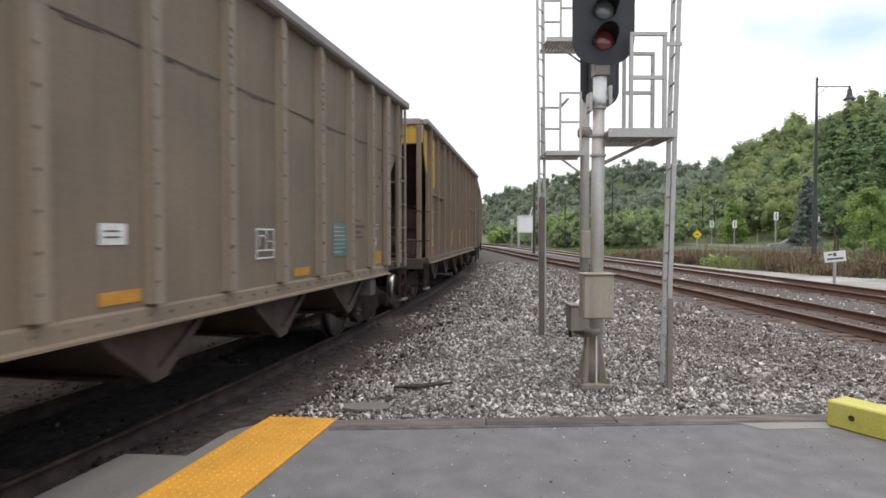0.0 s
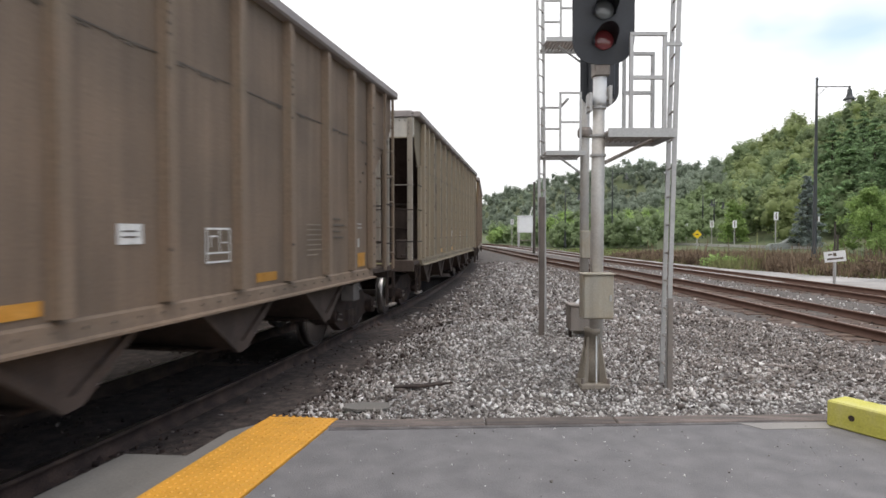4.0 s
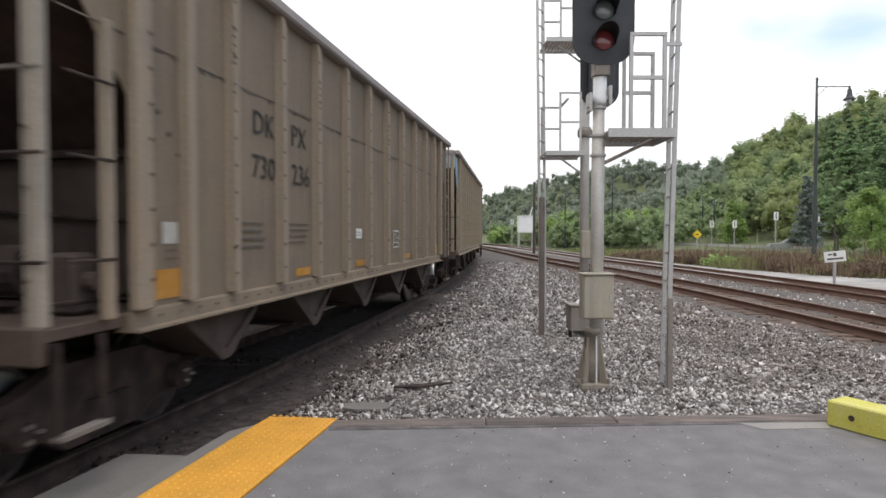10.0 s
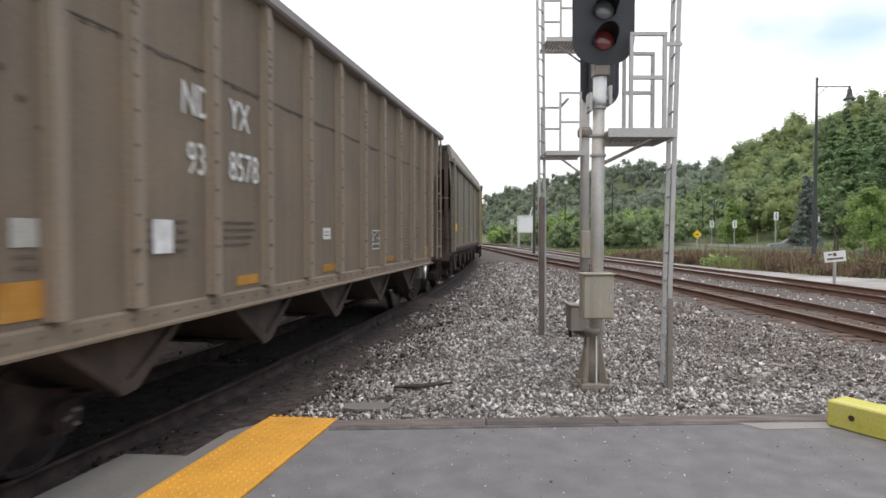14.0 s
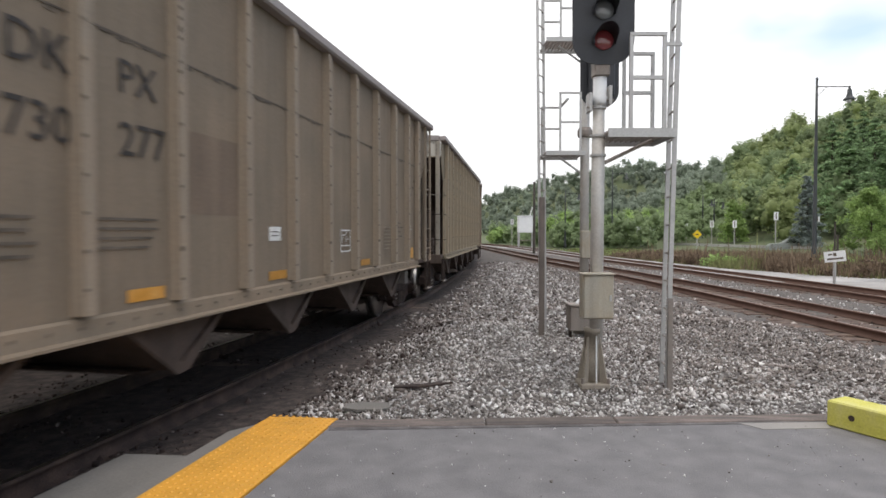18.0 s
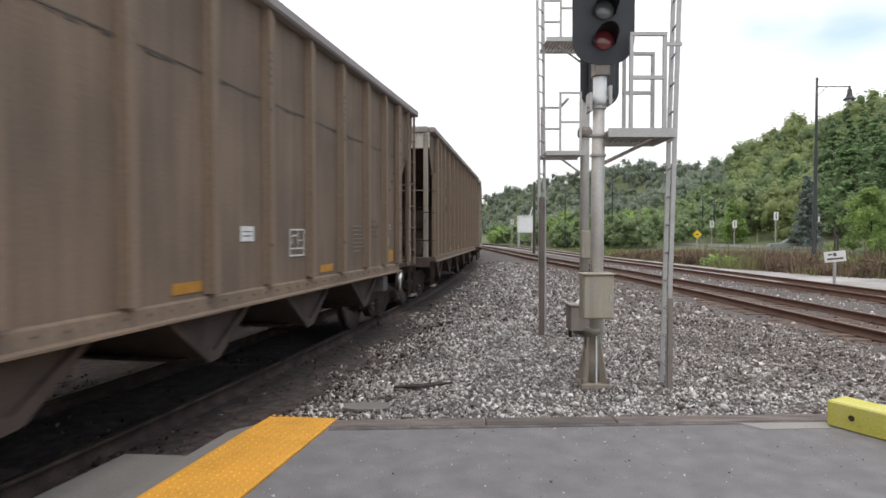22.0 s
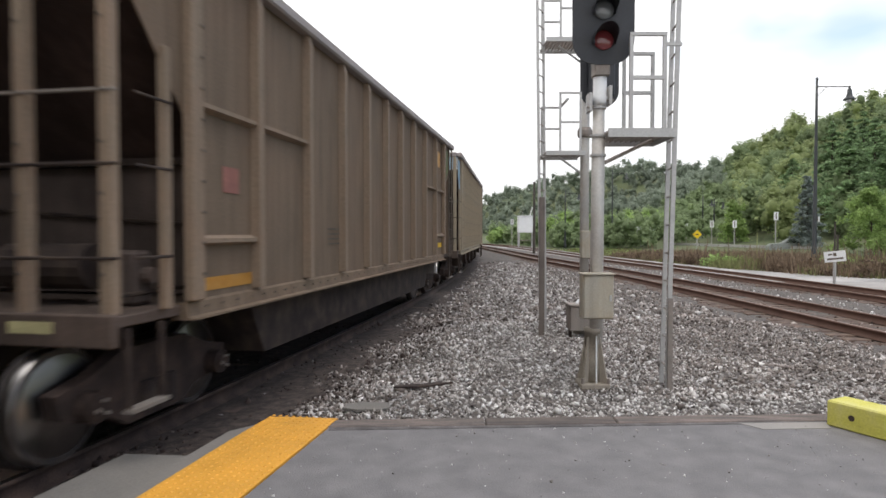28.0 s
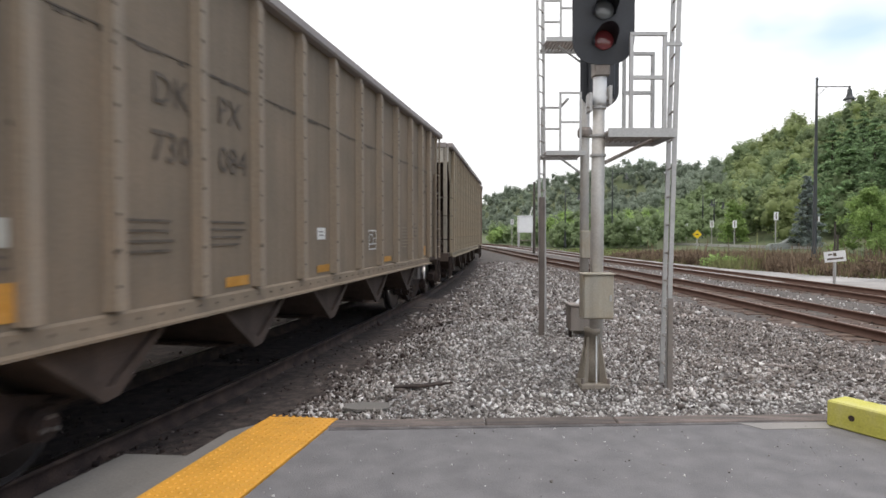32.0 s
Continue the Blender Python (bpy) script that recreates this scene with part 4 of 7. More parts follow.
# ---------------------------------------------------------------- coal cars
def bogie(parent, x):
    """Three-piece truck: bolster, side frames, springs; the wheelsets turn on their own."""
    bg = part("bogie", boxes((x - 0.22, x + 0.22, -0.95, 0.95, 0.5, 0.78), bevel=0.03), M_BOGIE, parent, "rusty three-piece freight bogie")
    for sy in (-1, 1):
        bm = bmesh.new()
        yo = sy * 0.98
        outer = [(-1.16, 0.60), (-1.12, 0.40), (-0.95, 0.34), (-0.62, 0.30), (-0.40, 0.17), (0.40, 0.17), (0.62, 0.30), (0.95, 0.34), (1.12, 0.40), (1.16, 0.60), (0.80, 0.68), (0.45, 0.82), (-0.45, 0.82), (-0.80, 0.68)]
        prism(bm, [(x + u, v) for u, v in outer], yo - 0.07, yo + 0.07)
        part("side_frame", bm, M_BOGIE, bg)
        bm = bmesh.new()
        out = []
        for k in (-0.16, 0.0, 0.16):
            out += [(x + k + 0.07 * math.cos(a), yo + sy * (0.08 + 0.06 * math.sin(a))) for a in (2.9, 2.3, 1.57, 0.84, 0.24)]
        prism(bm, out + [(x + 0.24, yo + sy * 0.06), (x - 0.24, yo + sy * 0.06)], 0.24, 0.50, "z")
        part("spring_pack", bm, M_FRAME, bg)
        for u in (-0.89, 0.89):
            bm = bmesh.new()
            rod(bm, (x + u, yo + sy * 0.05, 0.457), (x + u, yo + sy * 0.20, 0.457), 0.125, 14)
            rod(bm, (x + u, yo + sy * 0.20, 0.457), (x + u, yo + sy * 0.225, 0.457), 0.085, 14)
            part("bearing_cap", bm, M_BOGIE, bg)
    return bg


def wheelset(parent, x):
    """Axle with two flanged wheels, on its own centre so that it can roll."""
    bm = bmesh.new()
    lathe(bm, [(0.08, -1.05), (0.08, -0.6), (0.085, 0.6), (0.08, 1.05)], 12, "y")
    ws = part("wheelset", bm, M_FRAME, parent, "axle with two flanged steel wheels")
    ws.matrix_basis = pose(x, 0, 0.457)
    for sy in (-1, 1):
        bm = bmesh.new()
        prof = [(0.12, 0.86), (0.13, 0.855), (0.14, 0.82), (0.25, 0.79), (0.385, 0.80), (0.40, 0.835), (0.449, 0.835), (0.449, 0.72), (0.483, 0.705), (0.478, 0.69), (0.40, 0.69), (0.38, 0.73), (0.16, 0.72), (0.12, 0.70)]
        lathe(bm, [(r, sy * w) for r, w in prof], 32, "y")
        part("wheel", bm, M_WHEEL, ws, "worn steel wheel", smooth=False)
        bm = bmesh.new()
        lathe(bm, [(0.449, sy * 0.834), (0.4545, sy * 0.83), (0.4575, sy * 0.722), (0.449, sy * 0.721)], 32, "y")
        part("tread", bm, M_TREAD, ws, "polished running tread", smooth=True)
        bm = bmesh.new()
        for k in range(3):
            a = 2 * math.pi * k / 3
            rod(bm, (0.06 * math.cos(a), sy * 1.0, 0.06 * math.sin(a)), (0.06 * math.cos(a), sy * 1.24, 0.06 * math.sin(a)), 0.016, 6)
        part("axle_bolts", bm, M_GALVD, ws)
    return ws


RIB_SETS = {"ribbed": [-5.72, -4.97, -3.88, -2.81, -1.67, -0.54, 0.58, 1.71, 2.83, 3.97, 4.97],
            "ledged": [-5.27, -4.03, -2.83, -1.65, -0.47, 0.71, 1.92, 3.13, 4.62],
            "smooth": [-4.82, -2.42, 0.0, 2.42, 4.82],
            "gondola": [-5.12, -3.76, -2.45, -1.25, -0.08, 1.02, 2.15, 3.36, 4.63]}
CORNERS = {"ribbed": (-6.34, 5.84), "ledged": (-6.45, 5.9), "smooth": (-6.48, 5.84), "gondola": (-6.30, 5.84)}
TOP = 4.43
HALF = 7.14


def rib_mesh(w=0.14, z0=1.24, z1=4.29, d=0.10):
    """Hat-section stiffener, its top bent in under the chord."""
    bm = bmesh.new()
    rows = []
    for z, dd in ((z0, d), (z1 - 0.14, d), (z1, d * 0.8)):
        rows.append([bm.verts.new(c) for c in ((-w / 2, 0, z), (-w * 0.42, -dd, z), (w * 0.42, -dd, z), (w / 2, 0, z))])
    for a, b in zip(rows, rows[1:]):
        for j in range(3):
            bm.faces.new((a[j], a[j + 1], b[j + 1], b[j]))
    bm.faces.new(rows[-1])
    bm.faces.new(rows[0][::-1])
    return bm


def coal_car(kind, paint, ribp, endm, label):
    """One coal car along x, rails at z = 0, the platform on the -y side."""
    th = empty("coal_car")
    tagged(th, label, "railway car", "coal train")
    smooth_side = kind == "smooth"
    CN, CF = CORNERS[kind]
    top = TOP + (0.05 if kind == "ledged" or paint == PAINTS[2] else 0.0)
    # side sheets, cut back along the slope of the end
    YS = 1.50
    for sy in (-1, 1):
        bm = bmesh.new()
        EF = CF + (0.2 if kind == "ribbed" else 0.0)
        prism(bm, [(CN, 1.2), (EF, 1.2), (EF, 2.75), (HALF - 0.02, 3.72), (HALF - 0.02, top - 0.1), (-HALF + 0.02, top - 0.1), (-HALF + 0.02, 3.72), (CN, 2.75)], sy * YS, sy * (YS - 0.014))
        sh = part("side_sheet", bm, paint, th)
        # weld seam
        if kind == "ribbed":
            rng = random.Random(12)
            bm = boxes((-HALF + 0.05, HALF - 0.05, -0.007, 0, 3.286, 3.300))
            for _ in range(90):
                u, hh = rng.uniform(-6.2, 6.2), rng.uniform(0.012, 0.04)
                box(bm, u, u + rng.uniform(0.02, 0.13), -0.006, 0, 3.29 - hh, 3.288)
            if sy > 0:
                bmesh.ops.transform(bm, matrix=pose(0, YS + 0.006, 0), verts=bm.verts)
            else:
                bmesh.ops.transform(bm, matrix=pose(0, -YS - 0.001, 0), verts=bm.verts)
            part("weld_seam", bm, M_FADED, sh)
    # ribs
    xs = RIB_SETS[kind]
    w = 0.14 if not smooth_side else 0.07
    d = 0.10 if not smooth_side else 0.045
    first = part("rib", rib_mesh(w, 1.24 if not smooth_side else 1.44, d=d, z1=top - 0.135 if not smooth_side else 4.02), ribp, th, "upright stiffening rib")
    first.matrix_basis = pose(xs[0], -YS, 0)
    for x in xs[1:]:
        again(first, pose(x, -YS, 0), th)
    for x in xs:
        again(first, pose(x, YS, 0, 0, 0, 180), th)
    if smooth_side:
        for sy in (-1, 1):
            part("foot_band", boxes((CN + 0.09, CF - 0.09, min(sy * 1.501, sy * 1.518), max(sy * 1.501, sy * 1.518), 1.342, 1.435)), RIBS[1], th)
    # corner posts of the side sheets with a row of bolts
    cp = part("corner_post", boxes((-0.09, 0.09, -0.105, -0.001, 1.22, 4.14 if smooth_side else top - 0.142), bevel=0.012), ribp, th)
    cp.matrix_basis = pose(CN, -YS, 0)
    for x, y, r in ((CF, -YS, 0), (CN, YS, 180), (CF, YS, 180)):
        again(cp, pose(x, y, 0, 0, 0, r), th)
    bm = bmesh.new()
    for i in range(10):
        z = 1.45 + i * 0.27
        rod(bm, (0.055, -0.12, z), (0.055, -0.104, z), 0.016, 6)
    bo = part("riveted_seam", bm, M_FADED, th)
    bo.matrix_basis = pose(CN, -YS, 0)
    again(bo, pose(CF - 0.09, -YS, 0), th)
    if kind == "ribbed":
        # rivets down two ribs
        bm = bmesh.new()
        for i in range(5):
            rod(bm, (-0.03, -0.115, 3.45 + i * 0.085), (-0.03, -0.1, 3.45 + i * 0.085), 0.013, 6)
        for i in range(2):
            rod(bm, (-0.04, -0.115, 3.17 - i * 1.5), (-0.04, -0.1, 3.17 - i * 1.5), 0.016, 6)
        rv = part("rivets", bm, M_FADED, th)
        rv.matrix_basis = pose(0.56, -YS, 0)
        for x in (-2.81, 2.83, -5.0):
            again(rv, pose(x, -YS, 0), th)
        if paint != PAINTS[1]:
            # worn bolt heads down the edge of every rib
            bm = bmesh.new()
            for i in range(11):
                rod(bm, (-0.035, -0.112, 1.42 + i * 0.262), (-0.035, -0.099, 1.42 + i * 0.262), 0.014, 6)
            rv = part("rivets", bm, M_FADED, th)
            rv.matrix_basis = pose(xs[1], -YS, 0)
            for x in xs[2:]:
                again(rv, pose(x, -YS, 0), th)
        # bolts that follow the slope sheet inside
        for sx in (-1, 1):
            bm = bmesh.new()
            for i in range(5):
                rod(bm, (sx * (6.2 - i * 0.14) - (0.5 if sx > 0 else 0), -1.515, 2.95 - i * 0.16), (sx * (6.2 - i * 0.14) - (0.5 if sx > 0 else 0), -1.5, 2.95 - i * 0.16), 0.024, 6)
            part("riveted_seam", bm, M_FADED, th)
    # top chord
    if smooth_side:
        for sy in (-1, 1):
            bm = bmesh.new()
            prism(bm, [(sy * 1.585, 3.96), (sy * 1.60, 4.0), (sy * 1.49, 4.47), (sy * 1.42, 4.47), (sy * 1.40, 4.39), (sy * 1.52, 3.96)], -HALF - 0.02, HALF + 0.02, "x")
            ch = part("top_chord", bm, paint, th, "wide sloping top chord with rivets")
            bm = bmesh.new()
            for i in range(58):
                x = -7.0 + i * 0.245
                rod(bm, (x, sy * 1.585, 4.045), (x, sy * 1.61, 4.05), 0.018, 6)
            part("rivet_row", bm, M_FADED, ch)
    else:
        for sy in (-1, 1):
            bm = boxes((-HALF - 0.03, HALF + 0.03, min(sy * 1.46, sy * 1.635), max(sy * 1.46, sy * 1.635), top - 0.14, top), bevel=0.025)
            part("top_chord", bm, M_CHORD, th, "worn top chord, tone lifted for sky light")
    for sx in (-1, 1):
        part("end_chord", boxes((min(sx * 7.0, sx * 7.17), max(sx * 7.0, sx * 7.17), -1.455, 1.455, top - 0.14, top + 0.02), bevel=0.025), M_CHORD if not smooth_side else endm, th)
    # side sills
    for sy in (-1, 1):
        bm = bmesh.new()
        if smooth_side:
            prism(bm, [(sy * 1.505, 1.2), (sy * 1.56, 1.2), (sy * 1.56, 1.30), (sy * 1.505, 1.34)], CN, CF, "x")
            box(bm, CN, CF, min(sy * 1.3, sy * 1.42), max(sy * 1.3, sy * 1.42), 1.0, 1.19)
        else:
            prism(bm, [(sy * 1.40, 1.055), (sy * 1.61, 1.055), (sy * 1.61, 1.075), (sy * 1.545, 1.085), (sy * 1.535, 1.20), (sy * 1.505, 1.22), (sy * 1.505, 1.195), (sy * 1.40, 1.195)], CN - 0.1, CF + 0.1, "x")
        sl = part("side_sill", bm, paint if not smooth_side else M_FRAME, th)
        if not smooth_side:
            bm = bmesh.new()
            for x in np.arange(-6.1, 6.15, 0.275):
                rod(bm, (x, sy * 1.53, 1.15), (x, sy * 1.55, 1.15), 0.013, 6)
            part("riveted_seam", bm, M_FADED, sl)
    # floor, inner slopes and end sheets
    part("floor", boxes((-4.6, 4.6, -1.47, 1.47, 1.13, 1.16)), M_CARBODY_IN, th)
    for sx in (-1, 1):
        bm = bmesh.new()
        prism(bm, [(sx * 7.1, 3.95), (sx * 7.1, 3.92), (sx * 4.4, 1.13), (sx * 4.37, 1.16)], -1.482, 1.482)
        part("slope_sheet", bm, M_SLOPE, th, "dark sloping end sheet")
        part("end_plate", boxes((min(sx * 7.10, sx * 7.125), max(sx * 7.10, sx * 7.125), -1.48, 1.48, 3.92 if not smooth_side else 3.72, top - 0.12)), endm, th, "painted plate across the end")
        bm = bmesh.new()
        for i in range(24):
            y = -1.4 + i * 0.122
            rod(bm, (sx * 7.12, y, top - 0.19), (sx * 7.14, y, top - 0.19), 0.014, 6)
        part("riveted_seam", bm, M_FADED, th)
        bx = 6.95 if smooth_side else 5.74
        part("bulkhead", boxes((min(sx * (bx - 0.02), sx * (bx + 0.01)), max(sx * (bx - 0.02), sx * (bx + 0.01)), -1.48, 1.48, 1.22, 2.46)), M_BULK, th, "dark lower bulkhead")
        part("ledge_angle", boxes((min(sx * (bx - 0.02), sx * (bx + 0.12)), max(sx * (bx - 0.02), sx * (bx + 0.12)), -1.48, 1.48, 2.465, 2.53)), M_FRAME, th)
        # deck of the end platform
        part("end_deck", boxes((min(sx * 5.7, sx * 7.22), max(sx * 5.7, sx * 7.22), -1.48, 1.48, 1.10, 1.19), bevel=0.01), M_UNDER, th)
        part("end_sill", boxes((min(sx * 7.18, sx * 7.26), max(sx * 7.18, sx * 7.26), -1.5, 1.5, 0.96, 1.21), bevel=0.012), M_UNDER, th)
        if not smooth_side:
            part("plate_flange", boxes((min(sx * 7.10, sx * 7.16), max(sx * 7.10, sx * 7.16), -1.48, 1.48, 3.90, 3.919)), ribp, th)
        part("sill_mark", boxes((min(sx * 7.261, sx * 7.264), max(sx * 7.261, sx * 7.264), -1.0, -0.62, 1.06, 1.15)), M_SILLMARK, th, "small pale yellow plate on the end sill")
        # posts
        postm = M_POSTW if endm == M_WHITE_END and kind == "ribbed" else M_UNDER if smooth_side else ribp
        for y in (-1.40, 1.40) if kind == "ledged" else (-1.40, -0.68, 0.68, 1.40):
            post = part("end_post", boxes((sx * 7.15 - 0.05, sx * 7.15 + 0.05, y - 0.055, y + 0.055, 1.19, top - 0.15), bevel=0.01), postm, th)
            bm = bmesh.new()
            for z in (1.5, 2.1, 2.48, 2.86, 3.4, 3.98, 4.1, 4.22):
                rod(bm, (sx * 7.198, y + 0.02, z), (sx * 7.212, y + 0.02, z), 0.015, 6)
            part("rivets", bm, M_FADED, post)
        for y in (-1.52, 1.52):
            part("side_post", boxes((sx * 6.66 - 0.04, sx * 6.66 + 0.04, y - 0.04, y + 0.04, 1.19, 3.32), bevel=0.008), ribp, th)
        # grab irons between the posts
        for z in (1.62, 2.32) if kind == "ledged" else (1.62, 2.32, 2.86):
            bm = bmesh.new()
            rod(bm, (sx * 7.2, -1.5, z), (sx * 7.2, 0.52 if z < 2.5 else 1.4, z), 0.013, 6)
            part("grab_iron", bm, M_GALVD if z > 2.5 else M_FRAME, th)
            bm = bmesh.new()
            rod(bm, (sx * 7.08, -1.57, z), (sx * 6.66, -1.57, z), 0.013, 6)
            part("grab_iron", bm, M_FRAME, th)
        # coupler
        bm = boxes((min(sx * 7.2, sx * 7.85), max(sx * 7.2, sx * 7.85), -0.09, 0.09, 0.78, 0.96), bevel=0.02)
        cpl = part("coupler", bm, M_BOGIE, th, "rusty knuckle coupler")
        bm = boxes((min(sx * 7.8, sx * 8.1), max(sx * 7.8, sx * 8.1), -0.17, 0.15, 0.72, 1.0), bevel=0.05)
        part("knuckle", bm, M_BOGIE, cpl)
        bm = bmesh.new()
        pts = [(sx * 7.3, -0.3, 0.85), (sx * 7.6, -0.3, 0.55), (sx * 7.9, -0.28, 0.45), (sx * 8.09, -0.26, 0.47)]
        for a, b in zip(pts, pts[1:]):
            rod(bm, a, b, 0.025, 8)
        part("air_hose", bm, M_TYRE, th)
        # corner step
        for x in (sx * 6.75, sx * 7.15):
            bm = boxes((x - 0.012, x + 0.012, -1.56, -1.51, 0.5, 1.1))
            part("step_hanger", bm, M_FRAME, th)
        part("step", boxes((min(sx * 6.74, sx * 7.16), max(sx * 6.74, sx * 7.16), -1.60, -1.50, 0.47, 0.50)), M_GALVD, th)
    # ladder at the trailing end
    lad = M_YELLADDER if smooth_side else M_POSTD if kind == "gondola" else ribp
    if smooth_side:
        bm = bmesh.new()
        prism(bm, [(5.95, 2.95), (6.62, 3.47), (7.1, 3.86), (7.1, 4.2), (5.95, 4.2)], -1.507, -1.502)
        part("yellow_panel", bm, M_MUSTARD, th, "dirty mustard yellow painted corner")
        part("yellow_post", boxes((5.935, 6.03, -1.62, -1.507, 1.2, 4.0), bevel=0.01), M_YELLADDER, th)
        part("yellow_sill", boxes((5.95, 7.1, -1.56, -1.51, 1.13, 1.21)), M_YELLADDER, th)
    xa, xb = (6.51, 6.99) if not smooth_side else (6.5, 6.84)
    for x in (xa, xb):
        part("ladder_stringer", boxes((x - 0.026, x + 0.026, -1.6, -1.56, 1.15, 4.12 if smooth_side else top - 0.15)), lad, th)
    for i in range(6):
        z = 1.45 + i * 0.46
        bm = bmesh.new()
        rod(bm, (xa, -1.6, z), (xb + (0.12 if smooth_side else 0.0), -1.6, z + 0.01), 0.013 if smooth_side else 0.009, 6)
        if i % 2:
            rod(bm, (xb, -1.6, z), (7.14, -1.15, z), 0.011, 6)
        part("ladder_rung", bm, lad, th)
    # valve box hung under the sill
    vb = part("valve_box", boxes((5.54, 5.82, -1.34, -1.12, 0.69, 0.97), bevel=0.012), M_VALVEBOX, th, "dusty pale grey box under the sill")
    part("box_hanger", boxes((5.62, 5.66, -1.3, -1.2, 0.971, 1.1), (5.72, 5.76, -1.3, -1.2, 0.971, 1.1)), M_FRAME, vb)
    # brake gear on the end deck
    bm = bmesh.new()
    rod(bm, (-6.5, -0.75, 1.52), (-6.5, 0.1, 1.52), 0.2, 16)
    part("air_reservoir", bm, M_FRAME, th, "black brake air reservoir")
    bm = bmesh.new()
    rod(bm, (-6.35, 0.55, 1.42), (-6.35, 1.0, 1.42), 0.17, 14)
    rod(bm, (-6.35, 0.45, 1.42), (-6.35, 0.55, 1.42), 0.1, 14)
    part("brake_cylinder", bm, M_FRAME, th)
    bm = boxes((-6.62, -6.38, -1.2, -0.95, 1.2, 1.66), bevel=0.03)
    rod(bm, (-6.5, -1.2, 1.45), (-6.5, -1.3, 1.45), 0.07, 10)
    part("brake_valve", bm, M_BULK, th)
    bm = bmesh.new()
    rod(bm, (-5.9, -1.2, 1.3), (-7.1, -1.2, 1.3), 0.02, 6)
    rod(bm, (-5.9, 0.3, 1.3), (-7.1, 0.3, 1.3), 0.02, 6)
    rod(bm, (-5.8, -1.1, 1.9), (-5.8, 1.1, 2.05), 0.018, 6)
    part("brake_pipe", bm, M_FRAME, th)
    bm = bmesh.new()
    for k in range(16):
        a0, a1 = 2 * math.pi * k / 16, 2 * math.pi * (k + 1) / 16
        rod(bm, (7.26, 0.9 + 0.27 * math.cos(a0), 2.3 + 0.27 * math.sin(a0)), (7.26, 0.9 + 0.27 * math.cos(a1), 2.3 + 0.27 * math.sin(a1)), 0.014, 6)
    for k in range(4):
        a0 = math.pi * k / 2
        rod(bm, (7.26, 0.9, 2.3), (7.26, 0.9 + 0.27 * math.cos(a0), 2.3 + 0.27 * math.sin(a0)), 0.012, 6)
    rod(bm, (7.10, 0.9, 2.3), (7.27, 0.9, 2.3), 0.03, 8)
    part("hand_brake_wheel", bm, M_FRAME, th)
    # underframe and hoppers
    part("centre_sill", boxes((-7.5, 7.5, -0.3, 0.3, 0.72, 1.09), bevel=0.02), M_FRAME, th)
    if kind == "gondola":
        bm = bmesh.new()
        prism(bm, [(-4.9, 1.1), (4.9, 1.1), (4.5, 0.42), (-4.5, 0.42)], -1.30, 1.30)
        part("tub_floor", bm, M_FRAME, th, "deep dark bathtub floor")
    else:
        xs = [-4.92, -2.62, -0.36, 1.92, 4.2] if not smooth_side else [-4.75, -2.85, -0.95, 0.95, 2.85, 4.75]
        hw = 0.78 if not smooth_side else 0.72
        bm = bmesh.new()
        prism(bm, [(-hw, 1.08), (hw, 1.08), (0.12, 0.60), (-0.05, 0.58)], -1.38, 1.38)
        hop = part("hopper", bm, M_UNDER, th, "dark brown discharge hopper")
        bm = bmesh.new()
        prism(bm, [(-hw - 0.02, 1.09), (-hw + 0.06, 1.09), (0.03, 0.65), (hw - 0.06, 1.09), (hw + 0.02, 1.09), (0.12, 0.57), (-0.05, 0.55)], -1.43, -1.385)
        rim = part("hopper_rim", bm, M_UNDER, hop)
        bm = boxes((-0.2, 0.2, -1.2, 1.2, 0.56, 0.60), bevel=0.01)
        gate = part("hopper_gate", bm, M_BOGIE, hop)
        hop.matrix_basis = pose(xs[0], 0, 0)
        for x in xs[1:]:
            h2 = again(hop, pose(x, 0, 0), th)
            again(rim, Matrix(), h2)
            again(gate, Matrix(), h2)
    # ledges of the reinforced end panels
    if kind == "ledged" or kind == "gondola":
        lx = ((CN, -4.03), (3.13, CF)) if kind == "ledged" else ((CN, -3.76), (3.36, CF))
        lz = 2.78 if kind == "ledged" else 2.95
        for p0, p1 in lx:
            bm = bmesh.new()
            prism(bm, [(-1.501, lz - 0.05), (-1.58, lz - 0.02), (-1.58, lz + 0.02), (-1.501, lz + 0.05)], p0 + 0.08, p1 - 0.075, "x")
            part("ledge", bm, ribp, th)
        if kind == "gondola":
            for p0, p1 in ((CN, -5.12), (4.63, CF)):
                bm = bmesh.new()
                prism(bm, [(-1.501, 1.69), (-1.58, 1.72), (-1.58, 1.76), (-1.501, 1.79)], p0 + 0.08, p1 - 0.075, "x")
                part("ledge", bm, ribp, th)
    for x in (-6.13, 6.13):
        bg = bogie(th, x)
        for u in (-0.89, 0.89):
            wheelset(bg, x + u)
    placards(th, kind, paint)
    return th


def plaque(name, x0, x1, z0, z1, material, parent, label="", y=-1.506, t=0.004):
    return part(name, boxes((x0, x1, y - t, y, z0, z1)), material, parent, label)


def bars_text(parent, x0, x1, z0, z1, rows, material, y=-1.512, seed=1):
    """Lines of unreadable writing as plain bars."""
    rng = random.Random(seed)
    bm = bmesh.new()
    h = (z1 - z0) / rows
    for i in range(rows):
        z = z1 - (i + 0.5) * h
        box(bm, x0, x0 + (x1 - x0) * rng.uniform(0.7, 1.0), y - 0.002, y, z - h * 0.14, z + h * 0.14)
    return part("stencil_writing", bm, material, parent)


